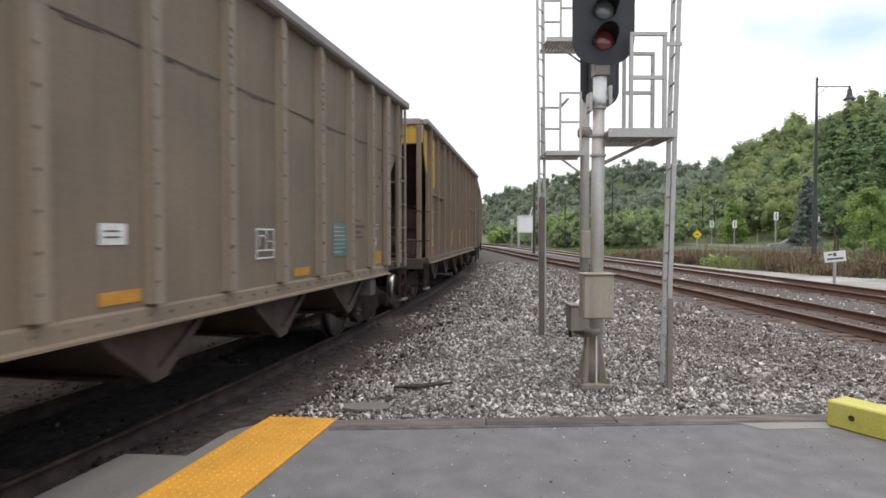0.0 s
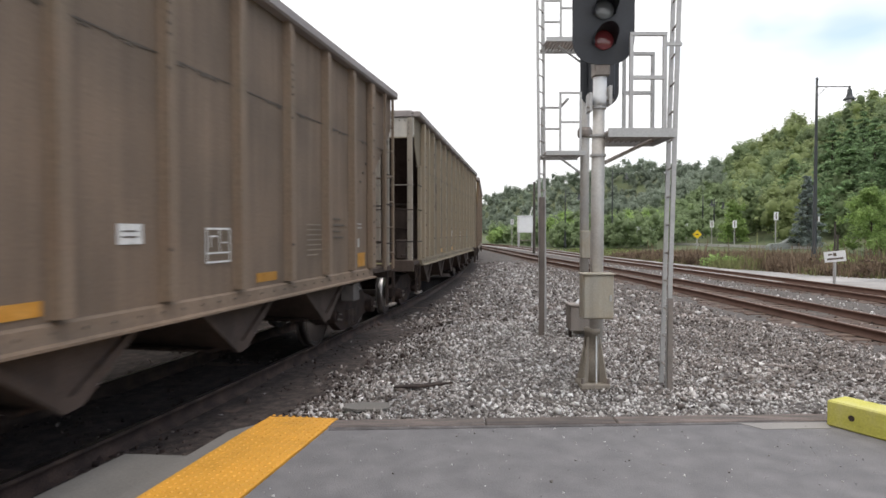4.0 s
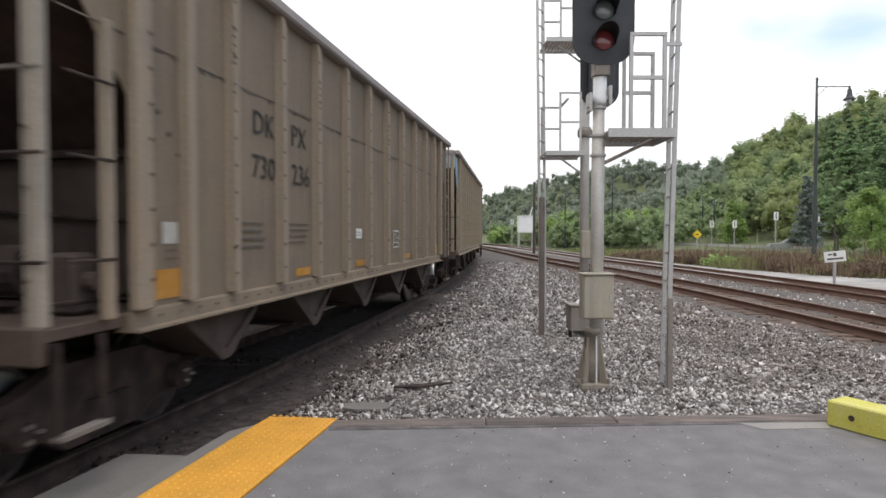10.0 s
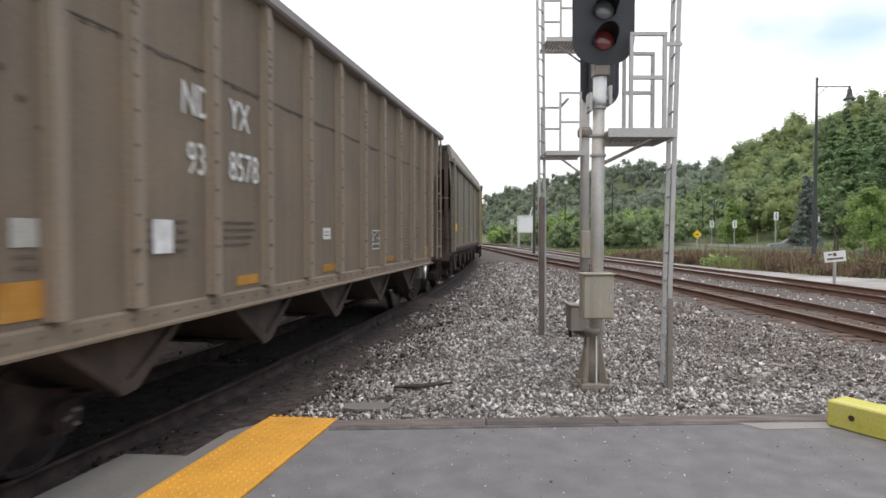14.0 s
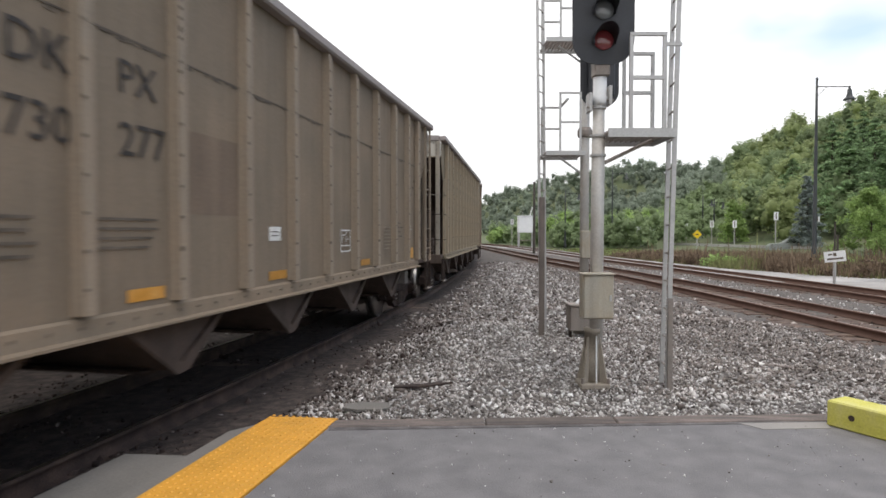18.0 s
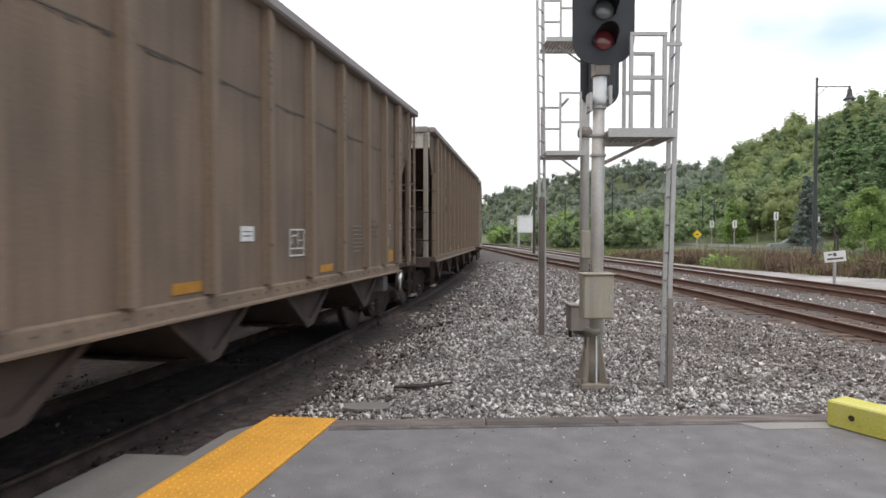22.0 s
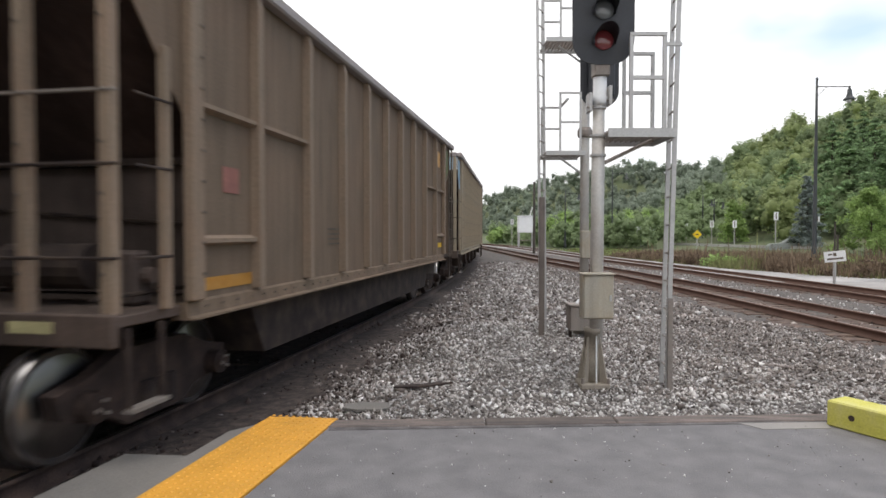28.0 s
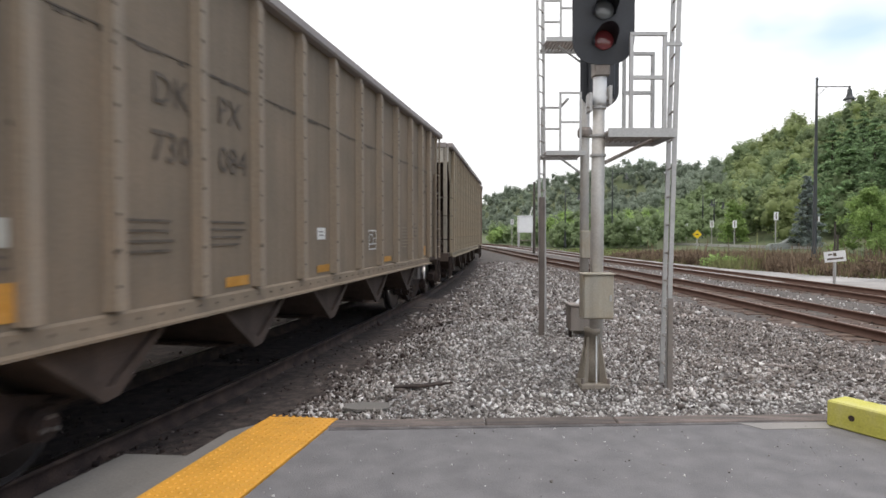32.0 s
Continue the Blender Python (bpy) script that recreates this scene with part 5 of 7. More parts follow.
def stencil_box(parent, x0, x1, z0, z1, dark=False):
    """Black stencil panel with a white frame."""
    p = plaque("stencil_panel", x0, x1, z0, z1, M_FADED if dark else M_BROWNB, parent, "brown stencil panel with white frame")
    b = 0.018
    y0, y1 = -1.5125, -1.5105
    m, q = x0 + (x1 - x0) * 0.56, z0 + (z1 - z0) * 0.26
    bm = boxes((x0 - b, x1 + b, y0, y1, z1, z1 + b), (x0 - b, x1 + b, y0, y1, z0 - b, z0), (x0 - b, x0, y0, y1, z0, z1), (x1, x1 + b, y0, y1, z0, z1),
               (m - 0.006, m + 0.006, y0, y1, q, z1), (x0, x1, y0, y1, q - 0.008, q + 0.006))
    part("white_frame", bm, M_STENCIL_W, p)
    bm = boxes((x0 + 0.05, m - 0.05, y0, y1, z1 - 0.07, z1 - 0.055), (x0 + 0.05, x0 + 0.062, y0, y1, q + 0.05, z1 - 0.07), (m + 0.04, x1 - 0.05, y0, y1, z1 - 0.13, z1 - 0.118))
    part("stencil_writing", bm, M_STENCIL_W, p)


def teal_notice(parent, x0, x1, z0, z1):
    p = plaque("notice", x0, x1, z0, z1, M_TEAL, parent, "teal notice with lines of white writing")
    bars_text(p, x0 + 0.03, x1 - 0.04, z0 + 0.03, z1 - 0.03, 7, M_PATCH, seed=5)


def placards(th, kind, paint):
    if kind == "gondola":
        plaque("reflector", -6.08, -5.2, 1.28, 1.40, M_ORANGE, th, "dirty amber reflective strip")
        bars_text(th, -3.0, -2.3, 1.62, 1.9, 4, M_FADED, seed=4)
        plaque("reflector", 1.0, 1.4, 1.27, 1.36, M_ORANGE, th)
        plaque("reflector", 5.2, 5.72, 1.42, 1.54, M_YELBAR, th, "long amber reflective strip")
        plaque("worn_notice", 5.15, 5.5, 3.6, 4.0, M_ORANGE, th, "worn orange notice")
        bm = bmesh.new()
        prism(bm, [(5.95, 2.95), (6.62, 3.47), (7.1, 3.86), (7.1, 4.2), (5.95, 4.2)], -1.507, -1.502)
        part("olive_panel", bm, M_OLIVE, th, "olive painted corner")
    elif kind == "ribbed":
        px = 1.12 if paint == PAINTS[1] else 0.0
        plaque("placard", px - 1.09, px - 0.82, 1.72, 1.88, M_STENCIL_W, th, "small white placard")
        bars_text(th, px - 1.05, px - 0.88, 1.755, 1.845, 2, M_FADED, seed=2)
        stencil_box(th, 1.18, 1.56, 1.54, 1.84)
        for x, z, w, h in ((-1.1, 1.27, 0.44, 0.10), (2.1, 1.27, 0.46, 0.10), (5.2, 1.27, 0.42, 0.22)) + (((-6.12, 1.27, 0.42, 0.24), (-3.4, 1.27, 0.44, 0.10)) if kind == "ribbed" else ((-6.08, 1.28, 0.85, 0.10), (-3.6, 1.28, 0.44, 0.10))):
            plaque("reflector", x, x + w, z, z + h, M_ORANGE, th, "dirty amber reflective strip")
        plaque("placard", -6.02, -5.82, 1.72, 1.90, M_PATCH, th, "small pale placard")
        bars_text(th, -5.99, -5.78, 1.56, 1.70, 2, M_FADED, seed=3)
        bars_text(th, -4.8, -4.1, 1.62, 1.95, 4, M_FADED, seed=4)
        bars_text(th, -3.7, -3.0, 1.66, 1.95, 4, M_FADED, seed=6)
        if kind == "ribbed":
            if paint == PAINTS[2]:
                teal_notice(th, 3.36, 3.89, 1.47, 1.95)
            else:
                bars_text(th, 3.38, 3.87, 1.49, 1.95, 7, RIBS[0], seed=5)
            bars_text(th, 4.1, 4.7, 1.7, 2.05, 4, M_FADED, seed=8)
            bars_text(th, 5.2, 5.5, 1.86, 1.98, 2, M_PATCH, seed=9)
            plaque("placard", 5.2, 5.36, 1.58, 1.72, M_PATCH, th)
    elif kind == "ledged":
        for x in (-5.78, -1.85, 0.45, 2.86, 5.5):
            plaque("yellow_stripe", x, x + 0.085, 1.40, 1.40 + (1.0 if abs(x) > 5 else 0.52), M_YELBAR, th, "bright yellow upright stripe")
        plaque("placard", -6.08, -5.86, 1.62, 1.90, M_STENCIL_W, th, "white placard")
        plaque("placard", -5.95, -5.75, 1.28, 1.40, M_PATCH, th)
        plaque("red_mark", -5.68, -5.55, 1.28, 1.38, M_RED, th)
        stencil_box(th, 3.3, 3.9, 1.46, 1.70)
        for x in (-3.8, -1.4, -0.4, 0.9, 2.0):
            plaque("reflector", x, x + 0.42, 1.27, 1.32, M_PATCH, th, "pale worn reflective strip")
        plaque("yellow_panel", -6.32, -5.4, 2.98, 4.2, M_YELLOW, th, "faded yellow painted panel", y=-1.503)
        bm = bmesh.new()
        prism(bm, [(-6.56, 2.95), (-6.56, 4.26), (-7.05, 4.26), (-7.05, 3.74)], -1.507, -1.502)
        part("yellow_panel", bm, M_YELLOW, th)
        plaque("worn_notice", 4.85, 5.35, 1.95, 2.4, M_ORANGE, th, "worn orange notice")
        plaque("placard", 5.15, 5.4, 1.4, 1.55, M_PATCH, th)
    elif kind == "smooth":
        stencil_box(th, 1.15, 1.5, 1.55, 1.86)
        teal_notice(th, 3.4, 4.0, 1.54, 2.0)
        plaque("placard", 5.42, 5.64, 1.5, 1.74, M_PATCH, th, "pale notice")
        plaque("red_mark", 4.95, 5.08, 1.33, 1.4, M_RED, th)
        for x, w, z, h in ((-5.45, 0.62, 1.87, 0.24), (-3.0, 0.4, 1.9, 0.12), (4.78, 0.5, 1.87, 0.23)):
            plaque("reflector", x, x + w, z, z + h, M_YELBAR if x > 4 or x < -5 else M_ORANGE, th, "amber reflective patch")
        plaque("red_mark", -5.82, -5.66, 1.60, 1.73, M_RED, th)
        plaque("placard", -6.2, -5.95, 1.5, 1.72, M_PATCH, th, "worn pale placard")
        plaque("dark_placard", -6.22, -5.92, 1.82, 2.02, M_BULK, th, "dark worn placard")
        bars_text(th, -5.6, -5.1, 1.52, 1.66, 2, M_FADED, seed=14)


LET = pose(0, 0, 0, 90, 0, 0)


def side_letters(th, rows, material, patch=None, narrow=1.0):
    """rows: text, x, z, size on the side that faces the platform."""
    for body, x, z, size in rows:
        if patch:
            w = size * 0.42 * len(body)
            plaque("label_patch", x - w, x + w, z - size * 0.62, z + size * 0.62, patch, th, "painted patch behind the letters", y=-1.504)
        lettering(body, size, material, th, Matrix.Translation((x, -1.5115, z)) @ LET @ Matrix.Diagonal((narrow, 1, 1, 1)))


def end_letters(th, rows, material):
    for body, y, z, size in rows:
        lettering(body, size, material, th, Matrix.Translation((-7.1275, y, z)) @ pose(0, 0, 0, 90, 0, -90))


LAB_A = "tan ribbed coal hopper car, dusty and weathered"
BUILT = {}


def make_car(kind, tone=0, endm=None):
    key = (kind, tone, endm.name if endm else "")
    if key not in BUILT:
        if kind == "ribbed":
            lab = LAB_A
            if endm == M_BLUE_END:
                lab = "olive tan ribbed coal hopper car with faded blue end"
            elif endm == M_DARKEND:
                lab = "tan ribbed coal hopper car with black end plate"
            BUILT[key] = coal_car("ribbed", PAINTS[tone], RIBS[tone], endm or M_WHITE_END, lab)
        elif kind == "ledged":
            BUILT[key] = coal_car("ledged", M_BROWNB, RIBS[1], M_YELLOW, "brown ribbed coal hopper car with yellow painted ends")
        elif kind == "smooth":
            BUILT[key] = coal_car("smooth", M_SMOOTH, M_SMOOTH, M_DARKEND, "grey smooth-sided coal hopper car with black end")
        else:
            BUILT[key] = coal_car("gondola", M_GOND, RIBS[1], M_WHITE_END, "rusty brown bathtub coal gondola with ledged end panels")
        return BUILT[key]
    return copy_thing(BUILT[key], Matrix())


def std_letters(mark2, n1, n2, patch=None, material=None, dx=0.0):
    m = material or M_STENCIL_D

    def add(th):
        side_letters(th, [("DK", dx - 4.24, 2.98, 0.37), (mark2, dx - 3.31, 2.98, 0.37)], m, patch)
        side_letters(th, [(n1, dx - 4.24, 2.51, 0.37), (n2, dx - 3.25, 2.51, 0.37)], m)
    return add


def ends(a, b, material=None):
    return lambda th: end_letters(th, [(a, -0.2, 4.175, 0.14), (b, -0.2, 4.04, 0.14)], material or M_STENCIL_D)


def smooth_end(number):
    def add(th):
        end_letters(th, [(number, -0.72, 3.95, 0.24)], M_STENCIL_W)
        for i in range(4):
            part("letter_patch", boxes((-7.131, -7.127, -1.0 + i * 0.15, -0.88 + i * 0.15, 4.1, 4.25)), M_PATCH, th, "pale patch with a worn letter")
    return add


def stroke(th, pts, w, material, y=-1.5035):
    """A painted line on the side, joint by joint."""
    bm = bmesh.new()
    for (x0, z0), (x1, z1) in zip(pts, pts[1:]):
        n = Vector((z1 - z0, x0 - x1)).normalized() * w / 2
        t = Vector((x1 - x0, z1 - z0)).normalized() * w * 0.4
        prism(bm, [(x0 - n[0] - t[0], z0 - n[1] - t[1]), (x1 - n[0] + t[0], z1 - n[1] + t[1]), (x1 + n[0] + t[0], z1 + n[1] + t[1]), (x0 + n[0] - t[0], z0 + n[1] - t[1])], y - 0.001, y)
    return part("spray_line", bm, material, th, "thin spray-painted scribble")


def white_scribble(th):
    """Rows of hasty white spray marks that cannot be read."""
    rng = random.Random(6)
    for z, n in ((2.2, 9), (2.06, 9), (1.92, 8)):
        pts = [(-4.50 + k * 0.068 + rng.uniform(-0.012, 0.012), z + (0.08 if k % 2 else -0.06) + rng.uniform(-0.02, 0.02)) for k in range(n)]
        stroke(th, pts, 0.02, M_SPRAYW)
    stroke(th, [(-4.36, 2.33), (-4.16, 2.34), (-4.16, 2.38), (-4.34, 2.37)], 0.02, M_SPRAYW)
    plaque("placard", -5.2, -5.0, 1.44, 1.56, M_PATCH, th, "small pale placard", y=-1.5145)


def pale_loops(th):
    """Worn loops of pale spray paint."""
    for cx, cz, r in ((2.75, 2.1, 0.28), (3.05, 2.12, 0.2), (3.38, 2.2, 0.2)):
        stroke(th, [(cx + r * math.cos(a * 0.55 - 0.6), cz + 0.6 * r * math.sin(a * 0.55 - 0.6)) for a in range(9)], 0.05, M_LOOPS)


M_LOOPS = mat("worn_pale_spray", (0.27, 0.235, 0.19), 0.8, vary=0.3, scale=6)


def pale_end_patch(th):
    part("label_patch", boxes((-7.127, -7.1255, -0.6, 0.12, 3.96, 4.29)), M_PATCH, th, "pale patch behind the number")


def rear_blue(th):
    bm = bmesh.new()
    prism(bm, [(5.98, 2.86), (6.62, 3.42), (7.06, 3.78), (7.06, 4.26), (5.98, 4.26)], -1.507, -1.502)
    part("blue_panel", bm, M_BLUE_END, th, "faded pale blue painted corner")


def graffiti(th):
    """Large spray-painted blocks in lime, olive, magenta and violet."""
    y = [-1.503]

    def shape(poly, m, dy=0.0):
        y[0] -= 0.0006
        bm = bmesh.new()
        prism(bm, poly, y[0] - 0.002 - dy, -1.5015 - dy)
        sp = part("spray_shape", bm, m, th, "spray-painted lettering in block shapes")
        # where the paint runs over the face of a rib
        for rx in RIB_SETS["ribbed"]:
            cut = poly
            for lim, sg in ((rx - 0.058, 1), (rx + 0.058, -1)):
                out = []
                for (x0, z0), (x1, z1) in zip(cut, cut[1:] + cut[:1]):
                    a, b = (x0 - lim) * sg, (x1 - lim) * sg
                    if a >= 0:
                        out.append((x0, z0))
                    if a * b < 0:
                        out.append((x0 + (x1 - x0) * a / (a - b), z0 + (z1 - z0) * a / (a - b)))
                cut = out
            if len(cut) > 2 and max(q[0] for q in cut) - min(q[0] for q in cut) > 0.01:
                bm = bmesh.new()
                prism(bm, cut, y[0] - 0.1 - 0.002, -1.6005)
                part("spray_shape", bm, m, sp)
    shape([(-3.5, 1.24), (-3.17, 1.24), (-3.15, 1.42), (-3.03, 1.46), (-3.03, 1.78), (-3.14, 1.84), (-3.3, 1.66), (-3.42, 1.62), (-3.5, 1.4)], M_PINK)
    shape([(-3.16, 2.57), (-3.03, 2.66), (-2.53, 2.66), (-2.42, 2.5), (-2.31, 2.64), (-1.87, 2.57), (-1.77, 2.36), (-1.85, 1.6), (-3.05, 1.6), (-3.18, 1.97)], M_OLIVE)
    for p, q in (((-3.16, 2.57), (-3.03, 2.66)), ((-3.03, 2.66), (-2.53, 2.66)), ((-3.16, 2.57), (-3.18, 1.97)), ((-2.47, 2.07), (-2.42, 2.5)), ((-2.42, 2.5), (-2.31, 2.64)), ((-2.31, 2.64), (-1.87, 2.57))):
        n = Vector((q[1] - p[1], p[0] - q[0])).normalized() * 0.025
        shape([(p[0] - n[0], p[1] - n[1]), (q[0] - n[0], q[1] - n[1]), (q[0] + n[0], q[1] + n[1]), (p[0] + n[0], p[1] + n[1])], M_PURPLE)
    shape([(-3.05, 1.65), (-2.85, 1.66), (-2.79, 1.47), (-2.51, 1.52), (-2.48, 1.59), (-2.32, 1.6), (-2.3, 1.42), (-2.16, 1.42), (-2.1, 1.61), (-1.82, 1.6), (-1.81, 1.24), (-3.12, 1.24), (-3.19, 1.41)], M_GREEN)
    shape([(-2.76, 2.01), (-2.5, 2.04), (-2.49, 1.52), (-2.79, 1.46)], M_PURPLE)
    shape([(-2.5, 2.01), (-2.24, 1.98), (-2.21, 1.66), (-2.5, 1.65)], M_PINK)
    shape([(-1.97, 1.99), (-1.84, 2.39), (-1.41, 2.53), (-1.18, 2.23), (-1.19, 1.58), (-1.36, 1.31), (-1.98, 1.26), (-1.98, 1.69)], M_PURPLE)
    shape([(-1.83, 2.58), (-1.67, 2.5), (-1.57, 2.23), (-1.38, 2.44), (-1.35, 2.26), (-1.21, 2.0), (-1.23, 1.6), (-1.35, 1.5), (-1.3, 1.36), (-1.79, 1.3), (-1.75, 1.64), (-1.88, 1.81), (-1.86, 2.02), (-1.69, 2.22)], M_SPRAYW)
    shape([(-1.62, 1.98), (-1.4, 1.98), (-1.4, 1.84), (-1.6, 1.86)], M_PURPLE)
    shape([(-1.02, 1.57), (1.14, 1.61), (1.14, 1.25), (-1.11, 1.25)], M_OLIVE)
    shape([(-1.11, 2.54), (-0.43, 2.52), (-0.43, 1.94), (-0.74, 1.91), (-0.59, 1.63), (-0.93, 1.54), (-1.01, 1.95), (-1.05, 2.15)], M_GREEN)
    shape([(-0.42, 2.55), (0.22, 2.62), (0.5, 2.42), (0.5, 2.05), (0.21, 1.93), (0.5, 1.63), (0.33, 1.58), (0.02, 1.87), (-0.11, 1.59), (-0.08, 1.92), (-0.43, 1.94)], M_GREEN)
    shape([(-0.12, 2.36), (0.19, 2.38), (0.18, 2.07), (-0.07, 2.06)], M_OLIVE)
    shape([(-0.54, 1.86), (-0.16, 1.89), (-0.16, 1.7), (-0.49, 1.68)], M_PINK)
    shape([(0.52, 1.99), (0.91, 2.0), (1.1, 1.75), (0.61, 1.69)], M_PINK)
    shape([(-1.51, 1.27), (-1.15, 1.3), (-1.16, 1.24), (-1.47, 1.24)], M_PINK)
    shape([(1.14, 1.48), (1.6, 1.49), (1.56, 1.25), (1.2, 1.25)], M_PINK)
    shape([(-3.4, 2.02), (-3.33, 2.16), (-3.28, 2.06), (-3.2, 2.05), (-3.3, 1.94)], M_YELBAR)


def blue_corner(th):
    bm = bmesh.new()
    prism(bm, [(-6.46, 2.95), (-6.46, 4.26), (-7.05, 4.26), (-7.05, 3.74)], -1.507, -1.502)
    part("blue_panel", bm, M_BLUE_END, th, "faded pale blue painted corner")


def dark_scrawl(th):
    y = -1.503
    bm = bmesh.new()
    prism(bm, [(-2.18, 1.5), (-2.1, 1.28), (-1.85, 1.28), (-1.72, 1.5), (-1.72, 2.1), (-1.85, 2.28), (-2.08, 2.28), (-2.2, 2.1)], y - 0.003, y)
    part("spray_patch", bm, M_FADED, th, "dark faded oval of spray paint")
    bm = boxes((-2.08, -1.82, -1.509, -1.506, 1.62, 1.95), (-2.02, -1.88, -1.509, -1.506, 1.4, 1.5))
    part("spray_patch", bm, M_PATCHB, th)
    bars_text(th, -3.5, -2.6, 1.42, 1.72, 2, M_FADED, seed=21)


CARS = [
    (-2, "ribbed", 0, None, []), (-1, "ribbed", 2, None, []),
    (0, "ribbed", 0, None, [std_letters("PX", "730", "214", None, M_FADED), lambda th: teal_notice(th, 3.36, 3.89, 1.47, 1.95)]),
    (1, "ledged", 1, None, [lambda th: side_letters(th, [("GG", -3.50, 2.47, 0.34), ("PX", -2.22, 2.47, 0.34), ("14", -3.50, 2.05, 0.34), ("16", -2.3, 2.05, 0.34)], M_FADED), lambda th: end_letters(th, [("GGPX   1416", -0.2, 4.0, 0.2)], M_PATCHB)]),
    (2, "smooth", 1, None, [lambda th: side_letters(th, [("DK", -5.0, 3.1, 0.27), ("PX", -4.25, 3.1, 0.27)], M_STENCIL_D, M_PATCH), lambda th: side_letters(th, [("200", -5.16, 2.57, 0.40), ("229", -4.3, 2.57, 0.40)], M_FADED), smooth_end("200229"), pale_loops]),
    (3, "ribbed", 1, None, [std_letters("PX", "730", "158", None, M_FADED), ends("DKPX", "730158")]),
    (4, "ribbed", 2, None, [std_letters("PX", "55", "41", None, M_FADED)]),
    (5, "ledged", 1, None, [lambda th: side_letters(th, [("GG", -3.50, 2.48, 0.36), ("PX", -2.24, 2.48, 0.36), ("14", -3.50, 2.05, 0.36), ("51", -2.3, 2.05, 0.36)], M_PATCH)]),
    (6, "smooth", 1, None, [lambda th: side_letters(th, [("DK", -5.0, 3.1, 0.27), ("PX", -4.25, 3.1, 0.27)], M_STENCIL_D, M_PATCH), lambda th: side_letters(th, [("200", -5.16, 2.57, 0.40), ("269", -4.3, 2.57, 0.40)], M_FADED), smooth_end("200269")]),
    (7, "ribbed", 0, None, [std_letters("PX", "730", "210", dx=-0.16), ends("DKPX", "730210")]),
    (8, "ribbed", 0, None, [std_letters("PX", "730", "236"), ends("DKPX", "730236")]),
    (9, "ribbed", 2, M_BLUE_END, [std_letters("PX", "55", "87", M_PATCH), ends("DKPX", "5587", M_STENCIL_W), blue_corner, dark_scrawl]),
    (10, "ribbed", 0, None, [std_letters("PX", "730", "085"), ends("DKPX", "730085")]),
    (11, "ribbed", 0, M_DARKEND, [lambda th: side_letters(th, [("ND", -4.09, 2.98, 0.42), ("YX", -3.33, 2.98, 0.42), ("93", -4.09, 2.46, 0.42), ("8578", -3.24, 2.46, 0.42)], M_STENCIL_W, None, 0.72), ends("NDYX", "938578", M_STENCIL_W), lambda th: plaque("placard", -4.72, -4.46, 1.64, 1.92, M_STENCIL_W, th, "square white placard", y=-1.5145)]),
    (12, "smooth", 1, None, [smooth_end("200230")]),
    (13, "ribbed", 2, None, [std_letters("PX", "57", "24", M_PATCH)]),
    (14, "ribbed", 0, None, [std_letters("PX", "730", "277", dx=0.05), ends("DKPX", "730277"), lambda th: plaque("repainted_patch", -2.58, -1.76, 1.98, 2.72, PAINTS[1], th, "darker repainted patch", y=-1.5005, t=0.002)]),
    (15, "ribbed", 2, None, [std_letters("PX", "57", "68"), rear_blue]),
    (16, "ledged", 1, None, [lambda th: side_letters(th, [("GG", -3.50, 2.48, 0.36), ("PX", -2.24, 2.48, 0.36), ("13", -3.50, 2.05, 0.36), ("84", -2.3, 2.05, 0.36)], M_PATCH)]),
    (17, "ribbed", 1, None, [std_letters("PX", "730", "165")]),
    (18, "ribbed", 1, None, [std_letters("PX", "730", "192"), ends("DKPX", "730192")]),
    (19, "ribbed", 2, None, [std_letters("PX", "55", "33", M_PATCH), graffiti, white_scribble]),
    (20, "ribbed", 0, None, [std_letters("PX", "730", "278", None, M_FADED), ends("DKPX", "730278")]),
    (21, "ribbed", 2, None, [std_letters("PX", "55", "16", None, M_FADED)]),
    (22, "gondola", 1, None, [ends("DKPX", "48188"), lambda th: plaque("red_mark", -5.75, -5.45, 2.2, 2.45, mat("faded_red_smudge", (0.24, 0.10, 0.08), 0.8), th)]),
    (23, "ribbed", 2, M_BLUE_END, [std_letters("PX", "55", "93", M_PATCH), dark_scrawl, blue_corner, pale_end_patch, ends("DKPX", "5593", M_STENCIL_D)]),
    (24, "ribbed", 1, None, [std_letters("PX", "730", "250")]),
    (25, "ribbed", 0, None, [std_letters("PX", "730", "084", None, M_FADED)]),
    (26, "ribbed", 2, None, []), (27, "ribbed", 1, None, []), (28, "ribbed", 0, None, []), (29, "ribbed", 2, None, []),
]
TRAIN = []


def train():
    for n, kind, tone, endm, adds in CARS:
        TRAIN.append((n, make_car(kind, tone, endm), adds))
    for n, th, adds in TRAIN:
        for f in adds:
            f(th)


train()


# ---------------------------------------------------------------- beyond the tracks
PATH_EDGE = [(-20, 33.0), (0, 25.0), (12, 18.4), (17, 16.2), (20.6, 14.85), (24, 13.9), (31, 12.35), (42, 11.0), (57, 9.9), (75, 8.8), (100, 5.5), (125, 0.5)]


def path_width(y):
    return float(np.interp(y, [18, 21, 24, 28, 32, 60], [9.0, 8.4, 6.2, 4.2, 3.5, 3.3]))


